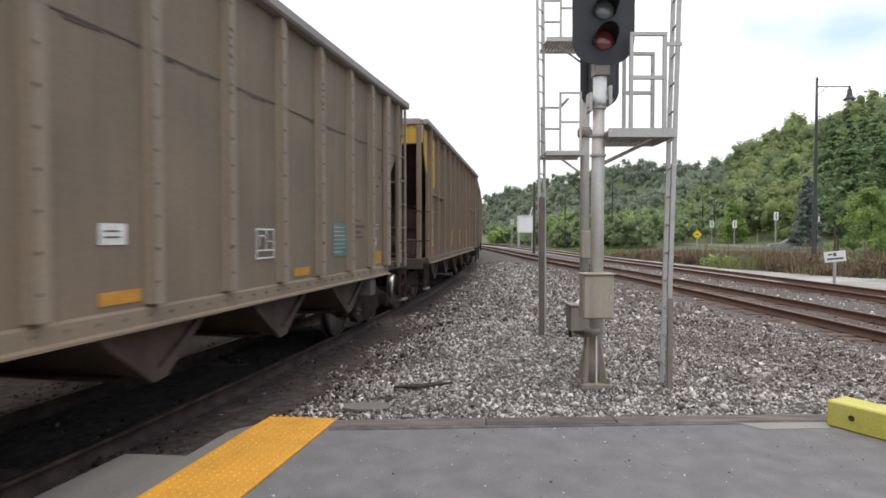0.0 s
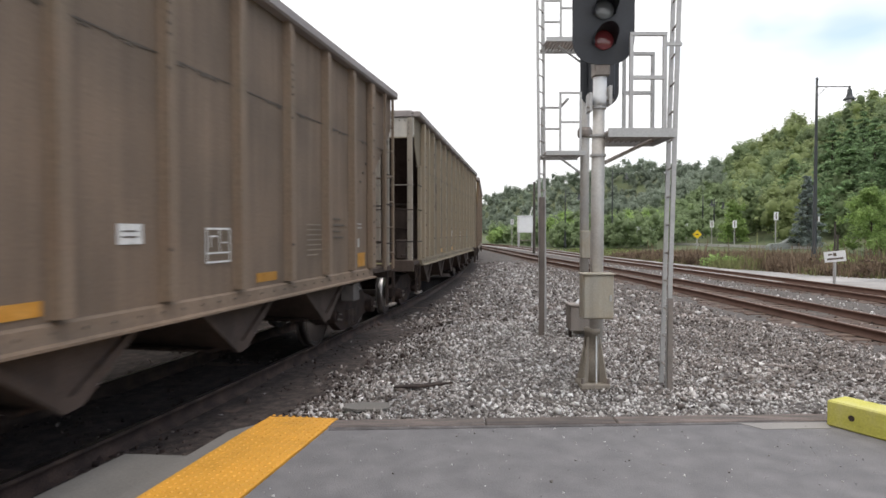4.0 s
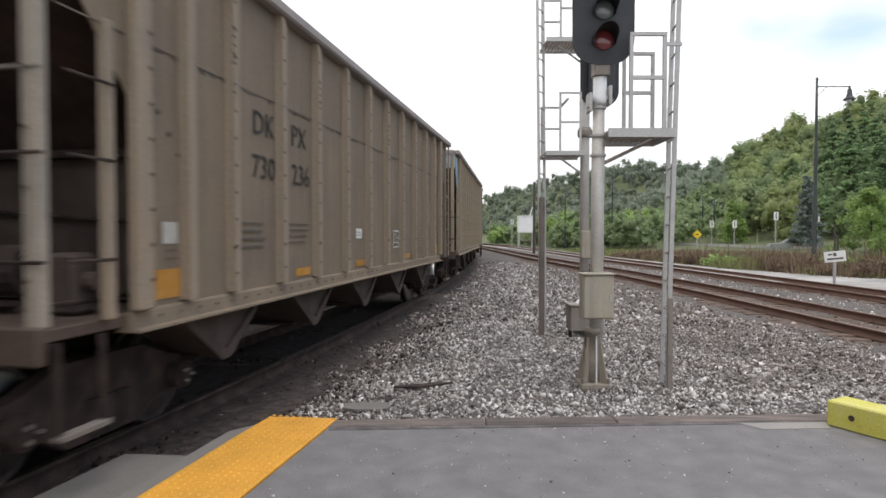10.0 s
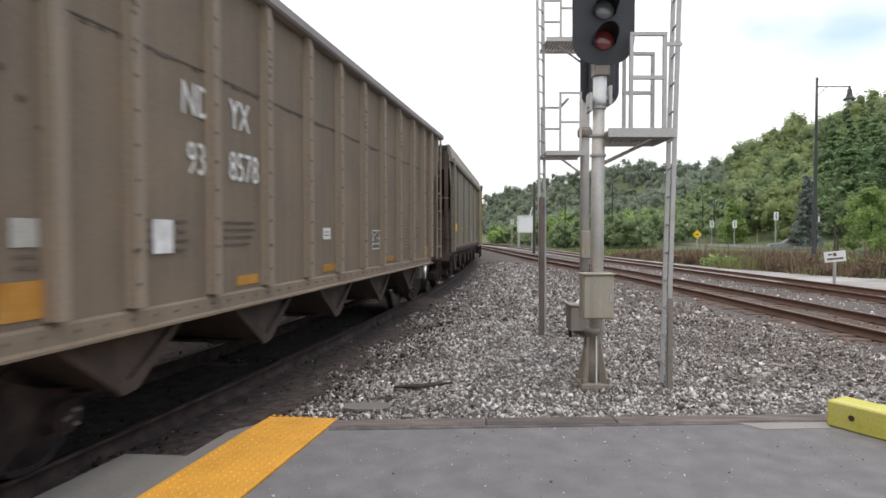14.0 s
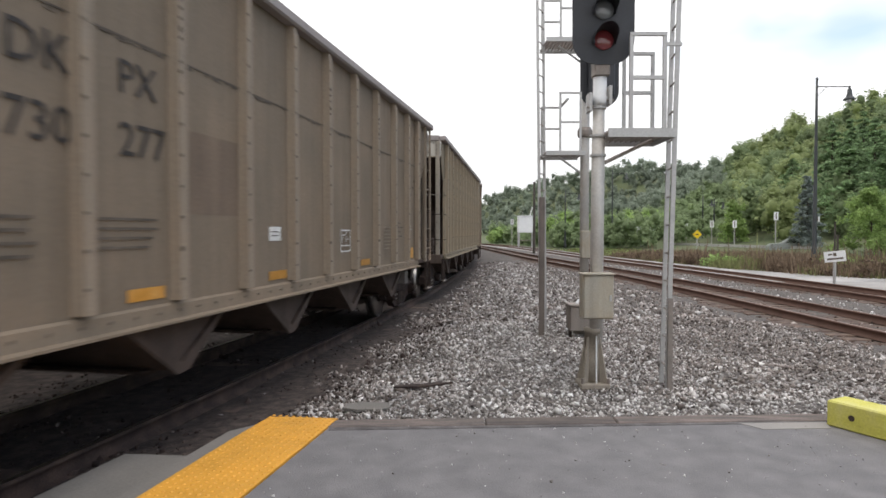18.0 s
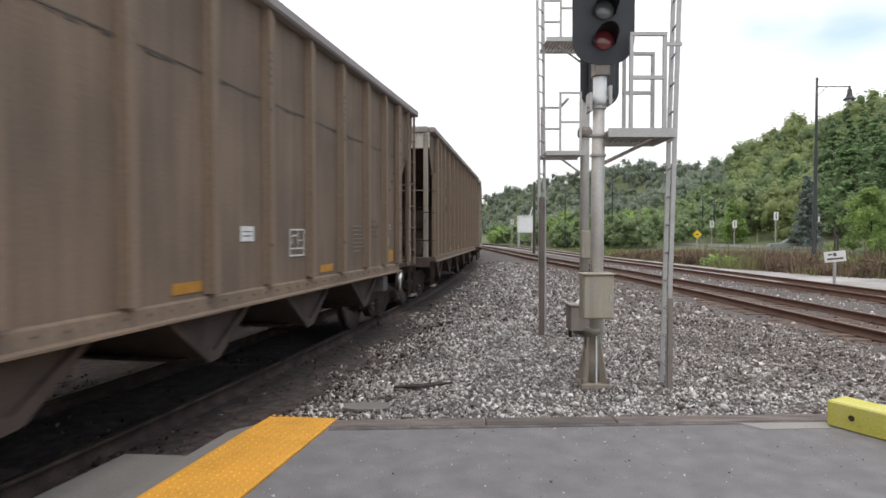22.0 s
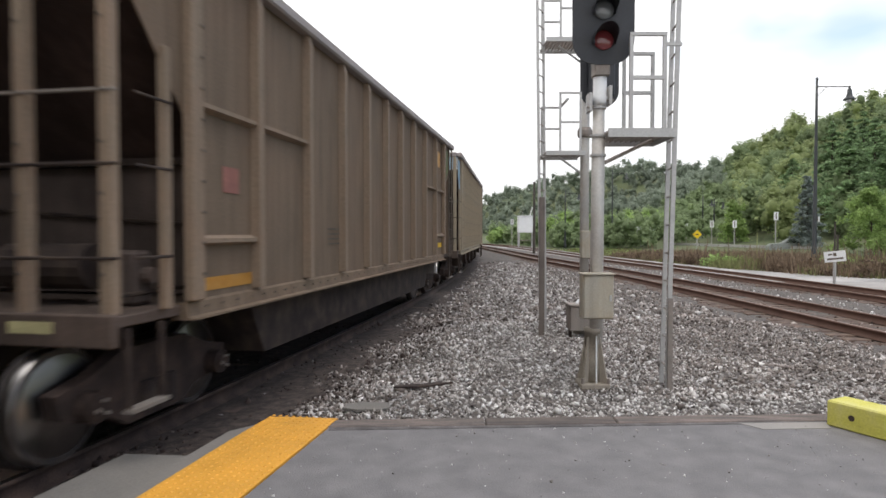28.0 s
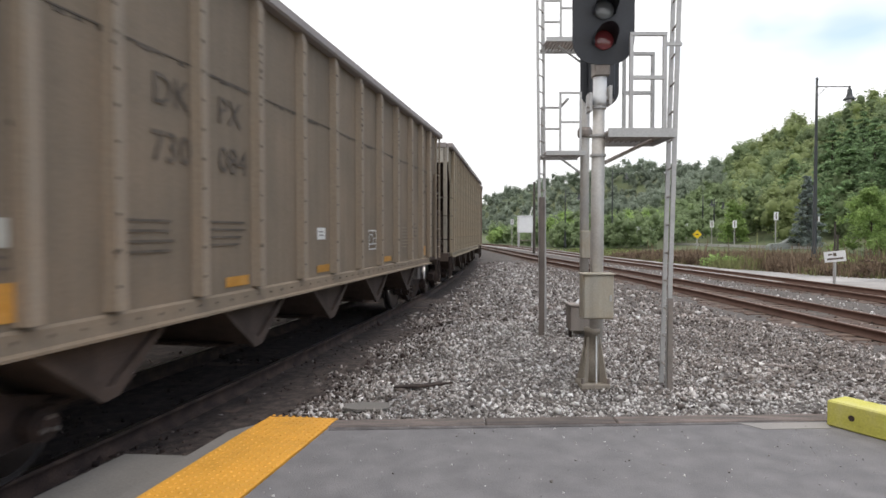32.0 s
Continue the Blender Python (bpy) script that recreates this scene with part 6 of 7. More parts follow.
def concrete_path():
    """Bleached slabs in a row, with open joints between them."""
    bed = None
    y = -12.0
    while y < 112:
        step = 3.0 if y < 60 else 9.0
        v = []
        for q in (y + 0.02, y + step - 0.02):
            x = smooth_x(PATH_EDGE, q)
            h = math.atan(smooth_x(PATH_EDGE, q + 0.5) - smooth_x(PATH_EDGE, q - 0.5))
            nx, ny = math.cos(h) * path_width(q), -math.sin(h) * path_width(q)
            v += [(x, q, -0.5), (x, q, -0.16), (x + nx, q + ny, -0.13), (x + nx, q + ny, -0.5)]
        me = quick_mesh("concrete_slab", v, [(0, 1, 5, 4), (1, 2, 6, 5), (2, 3, 7, 6), (0, 3, 2, 1), (4, 5, 6, 7)], 4)
        me.materials.append(M_PATH)
        ob = new("path" if bed is None else "concrete_slab", me)
        if bed is None:
            bed = tagged(ob, "bleached concrete access path beside the tracks", "path", kind="structure")
        else:
            ob.parent = bed
        y += step


concrete_path()


def leaves(name, centres, radius, count, size, material, label, seed, squash=0.8, shell=0.55, category="trees", flat=0.0, kind="stuff", parent=None, lumps=7):
    """Crowns of many small leaf sprays: each crown is a handful of lumps with gaps between."""
    rng = np.random.default_rng(seed)
    n = len(centres)
    rad = np.broadcast_to(np.asarray(radius, float), (n,))
    lc = rng.normal(size=(n, lumps, 3))
    lc /= np.linalg.norm(lc, axis=2)[..., None]
    lc *= rng.uniform(0.25, 0.85, (n, lumps, 1))
    lr = rng.uniform(0.32, 0.58, (n, lumps))
    pick = rng.integers(0, lumps, (n, count))
    u = rng.normal(size=(n, count, 3))
    u /= np.linalg.norm(u, axis=2)[..., None]
    r = rng.uniform(shell, 1.0, (n, count, 1))
    idx = np.arange(n)[:, None]
    p = (lc[idx, pick] + u * r * lr[idx, pick][..., None]) * np.array([1, 1, squash])
    p = p * rad[:, None, None] + np.asarray(centres)[:, None, :]
    p = p.reshape(-1, 3)
    m = len(p)
    a = rng.normal(size=(m, 3))
    a[:, 2] *= 0.6
    a /= np.linalg.norm(a, axis=1)[:, None]
    b = rng.normal(size=(m, 3))
    b -= (b * a).sum(1)[:, None] * a
    b /= np.linalg.norm(b, axis=1)[:, None]
    if flat:
        b[:, 2] *= 1 - flat
        a[:, 2] *= 1 - flat
    sz = (np.asarray(size) if np.ndim(size) else np.full(n, size)).repeat(count) * rng.uniform(0.6, 1.35, m)
    A, B = a * sz[:, None] * 0.5, b * sz[:, None] * 0.36
    v = np.stack([p - A, p + B * 0.9 - A * 0.1, p + A, p - B], 1)
    f = np.arange(m * 4).reshape(m, 4)
    me = quick_mesh(name, v.reshape(-1, 3), f, 4)
    me.materials.append(material)
    ob = new(name, me)
    if parent:
        ob.parent = parent
        if label:
            ob["label"] = label
        return ob
    return tagged(ob, label, category, kind=kind)


def clumps(name, centres, radius, count, grain, material, label, seed, squash=1.0, lumps=8, mass=0.52):
    """Far crowns: each a heap of small uneven leaf clumps set on a few larger lumps."""
    rng = np.random.default_rng(seed)
    n = len(centres)
    rad = np.asarray(radius, float)
    lc = rng.normal(size=(n, lumps, 3))
    lc /= np.linalg.norm(lc, axis=2)[..., None]
    lc *= rng.uniform(0.2, 0.75, (n, lumps, 1))
    lr = rng.uniform(0.28, 0.5, (n, lumps))
    pick = rng.integers(0, lumps, (n, count))
    u = rng.normal(size=(n, count, 3))
    u[..., 2] += 0.25
    u /= np.linalg.norm(u, axis=2)[..., None]
    idx = np.arange(n)[:, None]
    p = (lc[idx, pick] + u * rng.uniform(0.6, 1.08, (n, count, 1)) * lr[idx, pick][..., None]) * np.array([1, 1, squash])
    p = (p * rad[:, None, None] + np.asarray(centres)[:, None, :]).reshape(-1, 3)
    m = len(p)
    g = np.repeat(np.asarray(grain, float), count) * np.exp(rng.normal(0, 0.3, m))
    nrm = u.reshape(-1, 3) * 0.7 + rng.normal(0, 0.3, (m, 3)) + np.array([0, -0.3, 0.75])
    nrm /= np.linalg.norm(nrm, axis=1)[:, None]
    t1 = np.cross(nrm, rng.normal(size=(m, 3)))
    t1 /= np.linalg.norm(t1, axis=1)[:, None]
    t2 = np.cross(nrm, t1)
    k4 = np.stack([rng.uniform(0.6, 1.3, (m, 4)), rng.uniform(0.4, 1.0, (m, 4))], -1) * np.array([(1, 0), (0, 1), (-1, 0), (0, -1)]) + rng.uniform(-0.25, 0.25, (m, 4, 2))
    v = p[:, None, :] + (k4[..., :1] * t1[:, None, :] + k4[..., 1:] * t2[:, None, :]) * g[:, None, None]
    # the leafy mass of each lump, under its outer sprays
    cube, cf = lump_shape()
    nl, nv = n * lumps, len(cube)
    cen = (lc * np.array([1, 1, squash]) * rad[:, None, None] + np.asarray(centres)[:, None, :]).reshape(nl, 1, 3)
    lv = cube[None] * (lr * rad[:, None]).reshape(nl, 1, 1) * mass * rng.uniform(0.7, 1.2, (nl, nv, 1)) * np.array([1, 1, squash]) + cen
    verts = np.concatenate([v.reshape(-1, 3), lv.reshape(-1, 3)])
    faces_all = np.concatenate([np.arange(m * 4).reshape(m, 4), (cf[None] + nv * np.arange(nl)[:, None, None]).reshape(-1, 4) + m * 4])
    me = quick_mesh(name, verts, faces_all, 4)
    me.materials.append(material)
    return tagged(new(name, me), label, "trees", kind="stuff")


def lump_shape():
    """A ball of 24 four-sided faces."""
    bm = bmesh.new()
    bmesh.ops.create_cube(bm, size=2)
    bmesh.ops.subdivide_edges(bm, edges=bm.edges[:], cuts=1, use_grid_fill=True)
    bm.verts.index_update()
    v = np.array([vv.co.normalized()[:] for vv in bm.verts])
    f = np.array([[vv.index for vv in ff.verts] for ff in bm.faces])
    bm.free()
    return v, f


def wooded_ridge():
    rng = np.random.default_rng(21)
    x = rng.uniform(-40, 190, 30000)
    y = rng.uniform(60, 600, 30000)
    h, d = hill(x, y), ridge_dist(x, y)
    k = (x > 0.02 * y + 3) & (x < 0.84 * y + 10) & (d < 100) & (h > 1.2) & ((y > 150) | (x > 0.475 * y))
    # leave out what the crest in front would hide
    for f in np.linspace(0.5, 0.96, 14):
        k &= hill(x * f, y * f) + 4.0 < 1.8 + (h + 8.0 - 1.8) * f
    x, y, h = x[k], y[k], h[k]
    dist = np.hypot(x, y)
    keep, cell = [], {}
    for i in rng.permutation(len(x)):
        s = 3.2 + dist[i] * 0.008
        q = (int(x[i] / s), int(y[i] / s))
        if q not in cell:
            cell[q] = 1
            keep.append(i)
    k = np.array(keep)[:2100]
    x, y, h, dist = x[k], y[k], h[k], dist[k]
    size = rng.uniform(2.4, 4.6, len(x))
    z = h + size * rng.uniform(0.5, 0.95, len(x)) + 0.5
    c = np.stack([x, y, z], -1)
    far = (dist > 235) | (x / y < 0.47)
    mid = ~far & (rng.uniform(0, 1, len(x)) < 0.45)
    for sel, m, lab, nm in ((far, M_LEAFHAZE, "green woods on the distant ridge, greyed for haze", "far_woods"), (~far & ~mid, M_LEAF, "green woods on the near hillside", "hillside_woods"), (mid, M_LEAFY, "yellow-green crowns among the hillside woods", "hillside_woods")):
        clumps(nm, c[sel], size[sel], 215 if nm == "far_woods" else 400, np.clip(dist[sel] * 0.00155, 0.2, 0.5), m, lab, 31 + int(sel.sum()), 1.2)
    bm = bmesh.new()
    for i in range(0, len(x), 9):
        if len(bm.verts) > 9000:
            break
        rod(bm, (x[i], y[i], h[i] - 0.5), (x[i], y[i], z[i]), 0.22, 5, 0.1)
    tagged(part("far_tree_trunks", bm, M_BARK), "grey trunks standing in the hillside woods", "trees", kind="stuff")


wooded_ridge()


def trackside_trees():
    """Dark trees packed in rows on the bank to block sky behind the train."""
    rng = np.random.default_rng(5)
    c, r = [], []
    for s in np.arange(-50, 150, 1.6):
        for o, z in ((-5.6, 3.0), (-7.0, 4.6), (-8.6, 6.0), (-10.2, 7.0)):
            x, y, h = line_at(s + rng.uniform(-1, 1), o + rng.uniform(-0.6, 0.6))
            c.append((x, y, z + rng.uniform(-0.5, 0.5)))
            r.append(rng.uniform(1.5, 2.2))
    clumps("trackside_trees", np.array(c), np.array(r), 60, np.full(len(c), 0.6), M_SCREENLEAF, "dark screening trees on the bank behind the train", 41, 1.0, 4)


def at_px(px, d):
    """Ground place at a bearing given by its tangent and a distance ahead."""
    return (px - 784) / 1089.6 * d, d


trackside_trees()


def verge_trees():
    """Lower bright trees and bushes between path and hill."""
    rng = np.random.default_rng(8)
    c, r, s = [], [], []
    for _ in range(520):
        d = rng.uniform(75, 150)
        x = rng.uniform(0.06, 0.60) * d
        if x < smooth_x(PATH_EDGE, min(d, 120)) + 9:
            continue
        rr = rng.uniform(1.1, 2.6)
        c.append((x, d, float(hill(x, d)) + rr * rng.uniform(0.5, 1.35)))
        r.append(rr)
        s.append(d * 0.003)
    clumps("verge_bushes", np.array(c), np.array(r), 150, np.array(s) * 0.72, M_LEAF, "green bushes and young trees below the hill", 71, 1.1, 5)
    c, r, s = [], [], []
    for px, d, z, rr in ((985, 96, 2.6, 2.3), (1000, 96, 4.0, 1.9), (972, 97, 1.5, 1.8), (1120, 105, 3.0, 2.4), (1100, 104, 2.0, 2.2), (1150, 100, 3.4, 2.2), (1180, 108, 2.8, 2.4), (880, 125, 1.6, 1.8), (900, 130, 1.8, 2.2), (872, 120, 1.0, 1.4), (1215, 95, 2.2, 2.1), (1300, 72, 2.6, 1.6), (1290, 73, 1.4, 1.3), (1312, 72, 1.2, 1.5), (1060, 110, 2.4, 2.2), (1240, 110, 3.0, 2.4)):
        x, y = at_px(px, d)
        c.append((x, y, z))
        r.append(rr)
        s.append(d * 0.003)
    for _ in range(75):
        d = rng.uniform(92, 128)
        q = rng.uniform(975, 1275)
        rr = rng.uniform(1.3, 2.3)
        x, y = at_px(q, d)
        c.append((x, y, rng.uniform(1.0, 2.8 + (q - 975) * 0.006)))
        r.append(rr)
        s.append(d * 0.003)
    clumps("verge_bushes", np.array(c), np.array(r), 330, np.array(s) * 0.75, M_LEAFB, "bright yellow-green young trees by the road", 72, 1.15)


verge_trees()


def weeds(name, pts, height, width, count, material, label, seed):
    """Tufts of upright stalks and blades."""
    rng = np.random.default_rng(seed)
    n = len(pts)
    p = np.repeat(np.asarray(pts, float), count, axis=0)
    m = len(p)
    p[:, :2] += rng.normal(0, 0.28, (m, 2))
    h = height * np.exp(rng.normal(0, 0.42, m)) * np.clip(1.75 - 0.0225 * p[:, 1], 0.2, 1.0)
    lean = rng.normal(0, 0.22, (m, 2)) * h[:, None]
    a = rng.uniform(0, 2 * math.pi, m)
    w = width * rng.uniform(0.6, 1.4, m)
    dx, dy = np.cos(a) * w / 2, np.sin(a) * w / 2
    z0 = p[:, 2]
    v = np.stack([np.stack([p[:, 0] - dx, p[:, 1] - dy, z0], -1), np.stack([p[:, 0] + dx, p[:, 1] + dy, z0], -1),
                  np.stack([p[:, 0] + lean[:, 0] + dx * 0.5, p[:, 1] + lean[:, 1] + dy * 0.5, z0 + h], -1),
                  np.stack([p[:, 0] + lean[:, 0] - dx * 0.5, p[:, 1] + lean[:, 1] - dy * 0.5, z0 + h], -1)], 1)
    me = quick_mesh(name, v.reshape(-1, 3), np.arange(m * 4).reshape(m, 4), 4)
    me.materials.append(material)
    return tagged(new(name, me), label, "weeds", kind="stuff")


def verge():
    rng = np.random.default_rng(77)
    dry, grass, lowg = [], [], []
    for _ in range(9000):
        y = rng.uniform(14, 78)
        x = smooth_x(PATH_EDGE, y) + path_width(y) + 0.3 + rng.uniform(0, 1) ** 1.4 * (9 + 0.1 * y)
        if x > 0.95 * y + 6:
            continue
        k = noise.noise(Vector((x * 0.16, y * 0.10, 3.0)))
        q = (x, y, -0.3)
        edge = x - smooth_x(PATH_EDGE, y) - path_width(y) - 0.3
        if noise.noise(Vector((x * 0.5, y * 0.3, 9.0))) < -0.12:
            continue
        if edge < 1.2 and rng.uniform() < 0.7:
            lowg.append(q)
        elif k > -0.14 and y < 60 and x > 0.26 * y:
            dry.append(q)
        else:
            grass.append(q)
    weeds("dry_weeds", dry[:2600], 0.46, 0.045, 24, M_DRY, "waist-high dry brown weeds along the path", 1)
    weeds("tall_grass", grass[:2200], 0.40, 0.05, 22, M_GRASS, "yellow-green tall grass along the path", 2)
    weeds("low_grass", lowg[:1500], 0.22, 0.05, 16, M_GRASS, "low grass at the path's edge", 3)
    lowt = []
    for _ in range(400):
        y = rng.uniform(16, 60)
        x, yy, h = siding_at(y, 4.5 + rng.uniform(1.8, 2.8))
        if x < smooth_x(PATH_EDGE, yy) - 0.2:
            lowt.append((x, yy, -0.3))
    weeds("low_grass", lowt, 0.2, 0.045, 12, M_GRASS, "sparse grass between track and path", 4)
    c, r = [], []
    for p in dry[::7]:
        rr = rng.uniform(0.25, 0.55) * min(1.0, max(1.9 - 0.0255 * p[1], 0.15))
        c.append((p[0], p[1], -0.25 + rr * 0.8))
        r.append(rr)
    leaves("dry_bushes", np.array(c), np.array(r), 110, 0.16, M_DRY, "brown dry bushes among the weeds", 6, 1.1, 0.3, "weeds")
    c, r = [], []
    for p in grass[::8]:
        rr = rng.uniform(0.25, 0.55) * min(1.0, max(1.9 - 0.0255 * p[1], 0.15))
        c.append((p[0], p[1], -0.25 + rr * 0.7))
        r.append(rr)
    leaves("green_bushes", np.array(c), np.array(r), 110, 0.17, M_LEAFB, "low green bushes among the grass", 7, 1.0, 0.3, "weeds")


verge()


def tree(name, x, y, height, crown, count, leaf, material, label, seed, first=0.25):
    """Tapered trunk, limbs and a crown of leaf sprays."""
    th = empty(name, pose(x, y, float(hill(x, y))))
    tagged(th, label, "tree")
    rng = random.Random(seed)
    bm = bmesh.new()
    rod(bm, (0, 0, -0.3), (0.05, 0.02, height * 0.5), 0.035 * height * 0.5, 8, 0.02 * height * 0.5)
    rod(bm, (0.05, 0.02, height * 0.5), (0.1, 0.05, height * 0.93), 0.01 * height, 6, 0.01)
    part("trunk", bm, M_BARK, th)
    bm = bmesh.new()
    cs, rs = [], []
    for i in range(13):
        z = height * (first + (0.92 - first) * i / 12)
        a = i * 2.4 + rng.uniform(-0.4, 0.4)
        reach = crown * (1 - 0.75 * ((z / height - first) / (1 - first)) ** 1.4) * rng.uniform(0.65, 1.0)
        q = (reach * math.cos(a), reach * math.sin(a), z + reach * 0.45)
        rod(bm, (0.03, 0, z), q, 0.012 * height * 0.4, 5, 0.008)
        cs.append(q)
        rs.append(crown * rng.uniform(0.42, 0.62))
        cs.append((q[0] * 0.5, q[1] * 0.5, q[2] - 0.1))
        rs.append(crown * 0.4)
    part("limbs", bm, M_BARK, th)
    leaves("crown", np.array(cs), np.array(rs), count, leaf, material, "", seed, 0.9, 0.25, parent=th, lumps=5)
    return th


def conifer(name, x, y, height, spread, material, label, seed, tiers=13, bare=0.12):
    """Trunk with whorls of drooping boughs, each a row of needle sprays."""
    th = empty(name, pose(x, y, float(hill(x, y))))
    tagged(th, label, "tree")
    rng = random.Random(seed)
    bm = bmesh.new()
    rod(bm, (0, 0, -0.3), (0, 0, height), 0.018 * height, 8, 0.015)
    part("trunk", bm, M_BARK, th)
    bm = bmesh.new()
    cs, rs = [], []
    for i in range(tiers):
        u = i / (tiers - 1)
        z = height * (bare + (0.97 - bare) * u)
        reach = spread * (1 - u) ** 0.85 + 0.25
        for k in range(7):
            a = k * 0.9 + i * 1.7 + rng.uniform(-0.4, 0.4)
            L = reach * rng.uniform(0.55, 1.15)
            z = height * (bare + (0.97 - bare) * u) + rng.uniform(-0.5, 0.5) * height / tiers
            q = Vector((L * math.cos(a), L * math.sin(a), z - rng.uniform(-0.05, 0.25) * L))
            rod(bm, (0, 0, z), q, 0.03, 4, 0.008)
            for w in (0.35, 0.65, 0.95):
                cs.append(tuple(Vector((0, 0, z)).lerp(q, w)))
                rs.append(0.26 * reach * (1.15 - 0.4 * w) + 0.12)
    part("boughs", bm, M_BARK, th)
    leaves("needles", np.array(cs), np.array(rs), 60, 0.022 * height + 0.05, material, "", seed, 0.6, 0.1, parent=th, flat=0.25, lumps=5)
    return th


x, y = at_px(1540, 38)
tree("young_tree", x, y, 4.6, 1.7, 300, 0.16, M_LEAFB, "bright green young broadleaf tree beside the path", 3, 0.05)
x, y = at_px(1590, 40)
tree("young_tree", x, y, 4.4, 1.9, 260, 0.17, M_LEAFB, "light green bushy young tree by the path", 4, 0.05)
x, y = at_px(1300, 70)
tree("young_tree", x, y, 4.6, 1.3, 160, 0.24, M_LEAFB, "small yellow-green tree near the road signs", 5, 0.2)
for px, d, h, sp, sd in ((1500, 62, 11.5, 4.2, 1), (1545, 66, 11.5, 4.6, 2), (1470, 72, 12.0, 3.6, 6), (1590, 58, 12.5, 4.4, 7), (1620, 70, 13.0, 4.6, 8), (1525, 80, 12.0, 4.4, 9), (1400, 84, 8.5, 3.2, 12)):
    x, y = at_px(px, d)
    conifer("pine_tree", x, y, h, sp, M_PINE, "dark green pine with layered boughs", sd)
x, y = at_px(1428, 56)
conifer("blue_spruce", x, y, 6.4, 1.2, M_SPRUCE, "narrow pale blue-grey spruce behind the lamp post", 11, 15, 0.05)


def street_lamp(x, y, height, arm, label):
    th = empty("street_lamp", pose(x, y, -0.3))
    tagged(th, label, "street lamp", "street lamps")
    bm = bmesh.new()
    lathe(bm, [(0.24, 0), (0.24, 0.35), (0.18, 0.5), (0.15, 1.2), (0.12, 1.3), (0.075, height * 0.8), (0.06, height)], 12, "z")
    part("pole", bm, M_POLE, th, smooth=True)
    bm = bmesh.new()
    rod(bm, (0, 0, height - 0.4), (arm, 0, height - 0.4), 0.03, 8)
    rod(bm, (0, 0, height - 1.0), (arm * 0.3, 0, height - 0.42), 0.018, 6)
    part("arm", bm, M_POLE, th)
    bm = bmesh.new()
    zt = height - 0.35
    lathe(bm, [(0.05, zt), (0.06, zt - 0.14), (0.11, zt - 0.22), (0.14, zt - 0.5), (0.19, zt - 0.64), (0.33, zt - 0.78), (0.33, zt - 0.82), (0.28, zt - 0.81)], 18, "z", (arm, 0, 0))
    part("shade", bm, M_POLE, th, "dark bell-shaped shade", smooth=True)
    bm = bmesh.new()
    bmesh.ops.create_uvsphere(bm, u_segments=12, v_segments=8, radius=0.16, matrix=Matrix.Translation((arm, 0, zt - 0.86)))
    part("globe", bm, M_WHITE, th, "pale glass globe", smooth=True)
    bm = bmesh.new()
    bmesh.ops.create_uvsphere(bm, u_segments=8, v_segments=6, radius=0.08, matrix=Matrix.Translation((0, 0, height + 0.05)))
    part("finial", bm, M_POLE, th)
    return th


x, y = at_px(1441, 36)
street_lamp(x, y, 11.0, 1.9, "tall dark street lamp with bell shade on an arm")
for px, d, h in ((1083, 84, 10.6), (1243, 84, 7.0), (1263, 83, 6.6), (1000, 86, 8.0)):
    x, y = at_px(px, d)
    street_lamp(x, y, h, 1.9 if px < 1100 else 1.2, "dark street lamp beside the road")


def road_sign(px, d, top, w, h, material, label, diamond=False, post=M_GALV):
    x, y = at_px(px, d)
    th = empty("road_sign", pose(x, y, -0.3))
    tagged(th, label, "sign", "road signs")
    part("post", boxes((-0.04, 0.04, -0.04, 0.04, 0, top + (0 if diamond else -0.05))), post, th)
    bm = bmesh.new()
    if diamond:
        prism(bm, [(0, top - w * 0.7), (w * 0.7, top), (0, top + w * 0.7), (-w * 0.7, top)], -0.07, -0.05)
        p = part("sign_face", bm, material, th, "yellow diamond face")
        part("symbol_bars", boxes((-0.18, 0.18, -0.074, -0.071, top - 0.06, top + 0.06)), M_FRAME, p)
    else:
        prism(bm, [(-w / 2, top - h), (w / 2, top - h), (w / 2, top), (-w / 2, top)], -0.07, -0.05)
        p = part("sign_face", bm, material, th)
        part("symbol_bars", boxes((-w * 0.12, w * 0.12, -0.074, -0.071, top - h * 0.85, top - h * 0.15)), M_FADED, p)
    return th


for px, d, top in ((1372, 60, 4.15), (1259, 72, 3.55), (1299, 66, 3.45), (1214, 80, 3.35), (1153, 84, 2.9), (906, 95, 4.2), (1445, 58, 3.9)):
    road_sign(px, d, top, 0.44, 0.8, M_WHITE, "white road sign plate on a grey post")
road_sign(1233, 66, 1.95, 0.68, 0, M_SIGNY, "yellow diamond warning sign on a post", True)
for px, d in ((1127, 80), (1134, 80)):
    road_sign(px, d, 2.9, 0.5, 0.45, M_WHITE, "pale yellowish marker post beside the road", post=M_PATH)


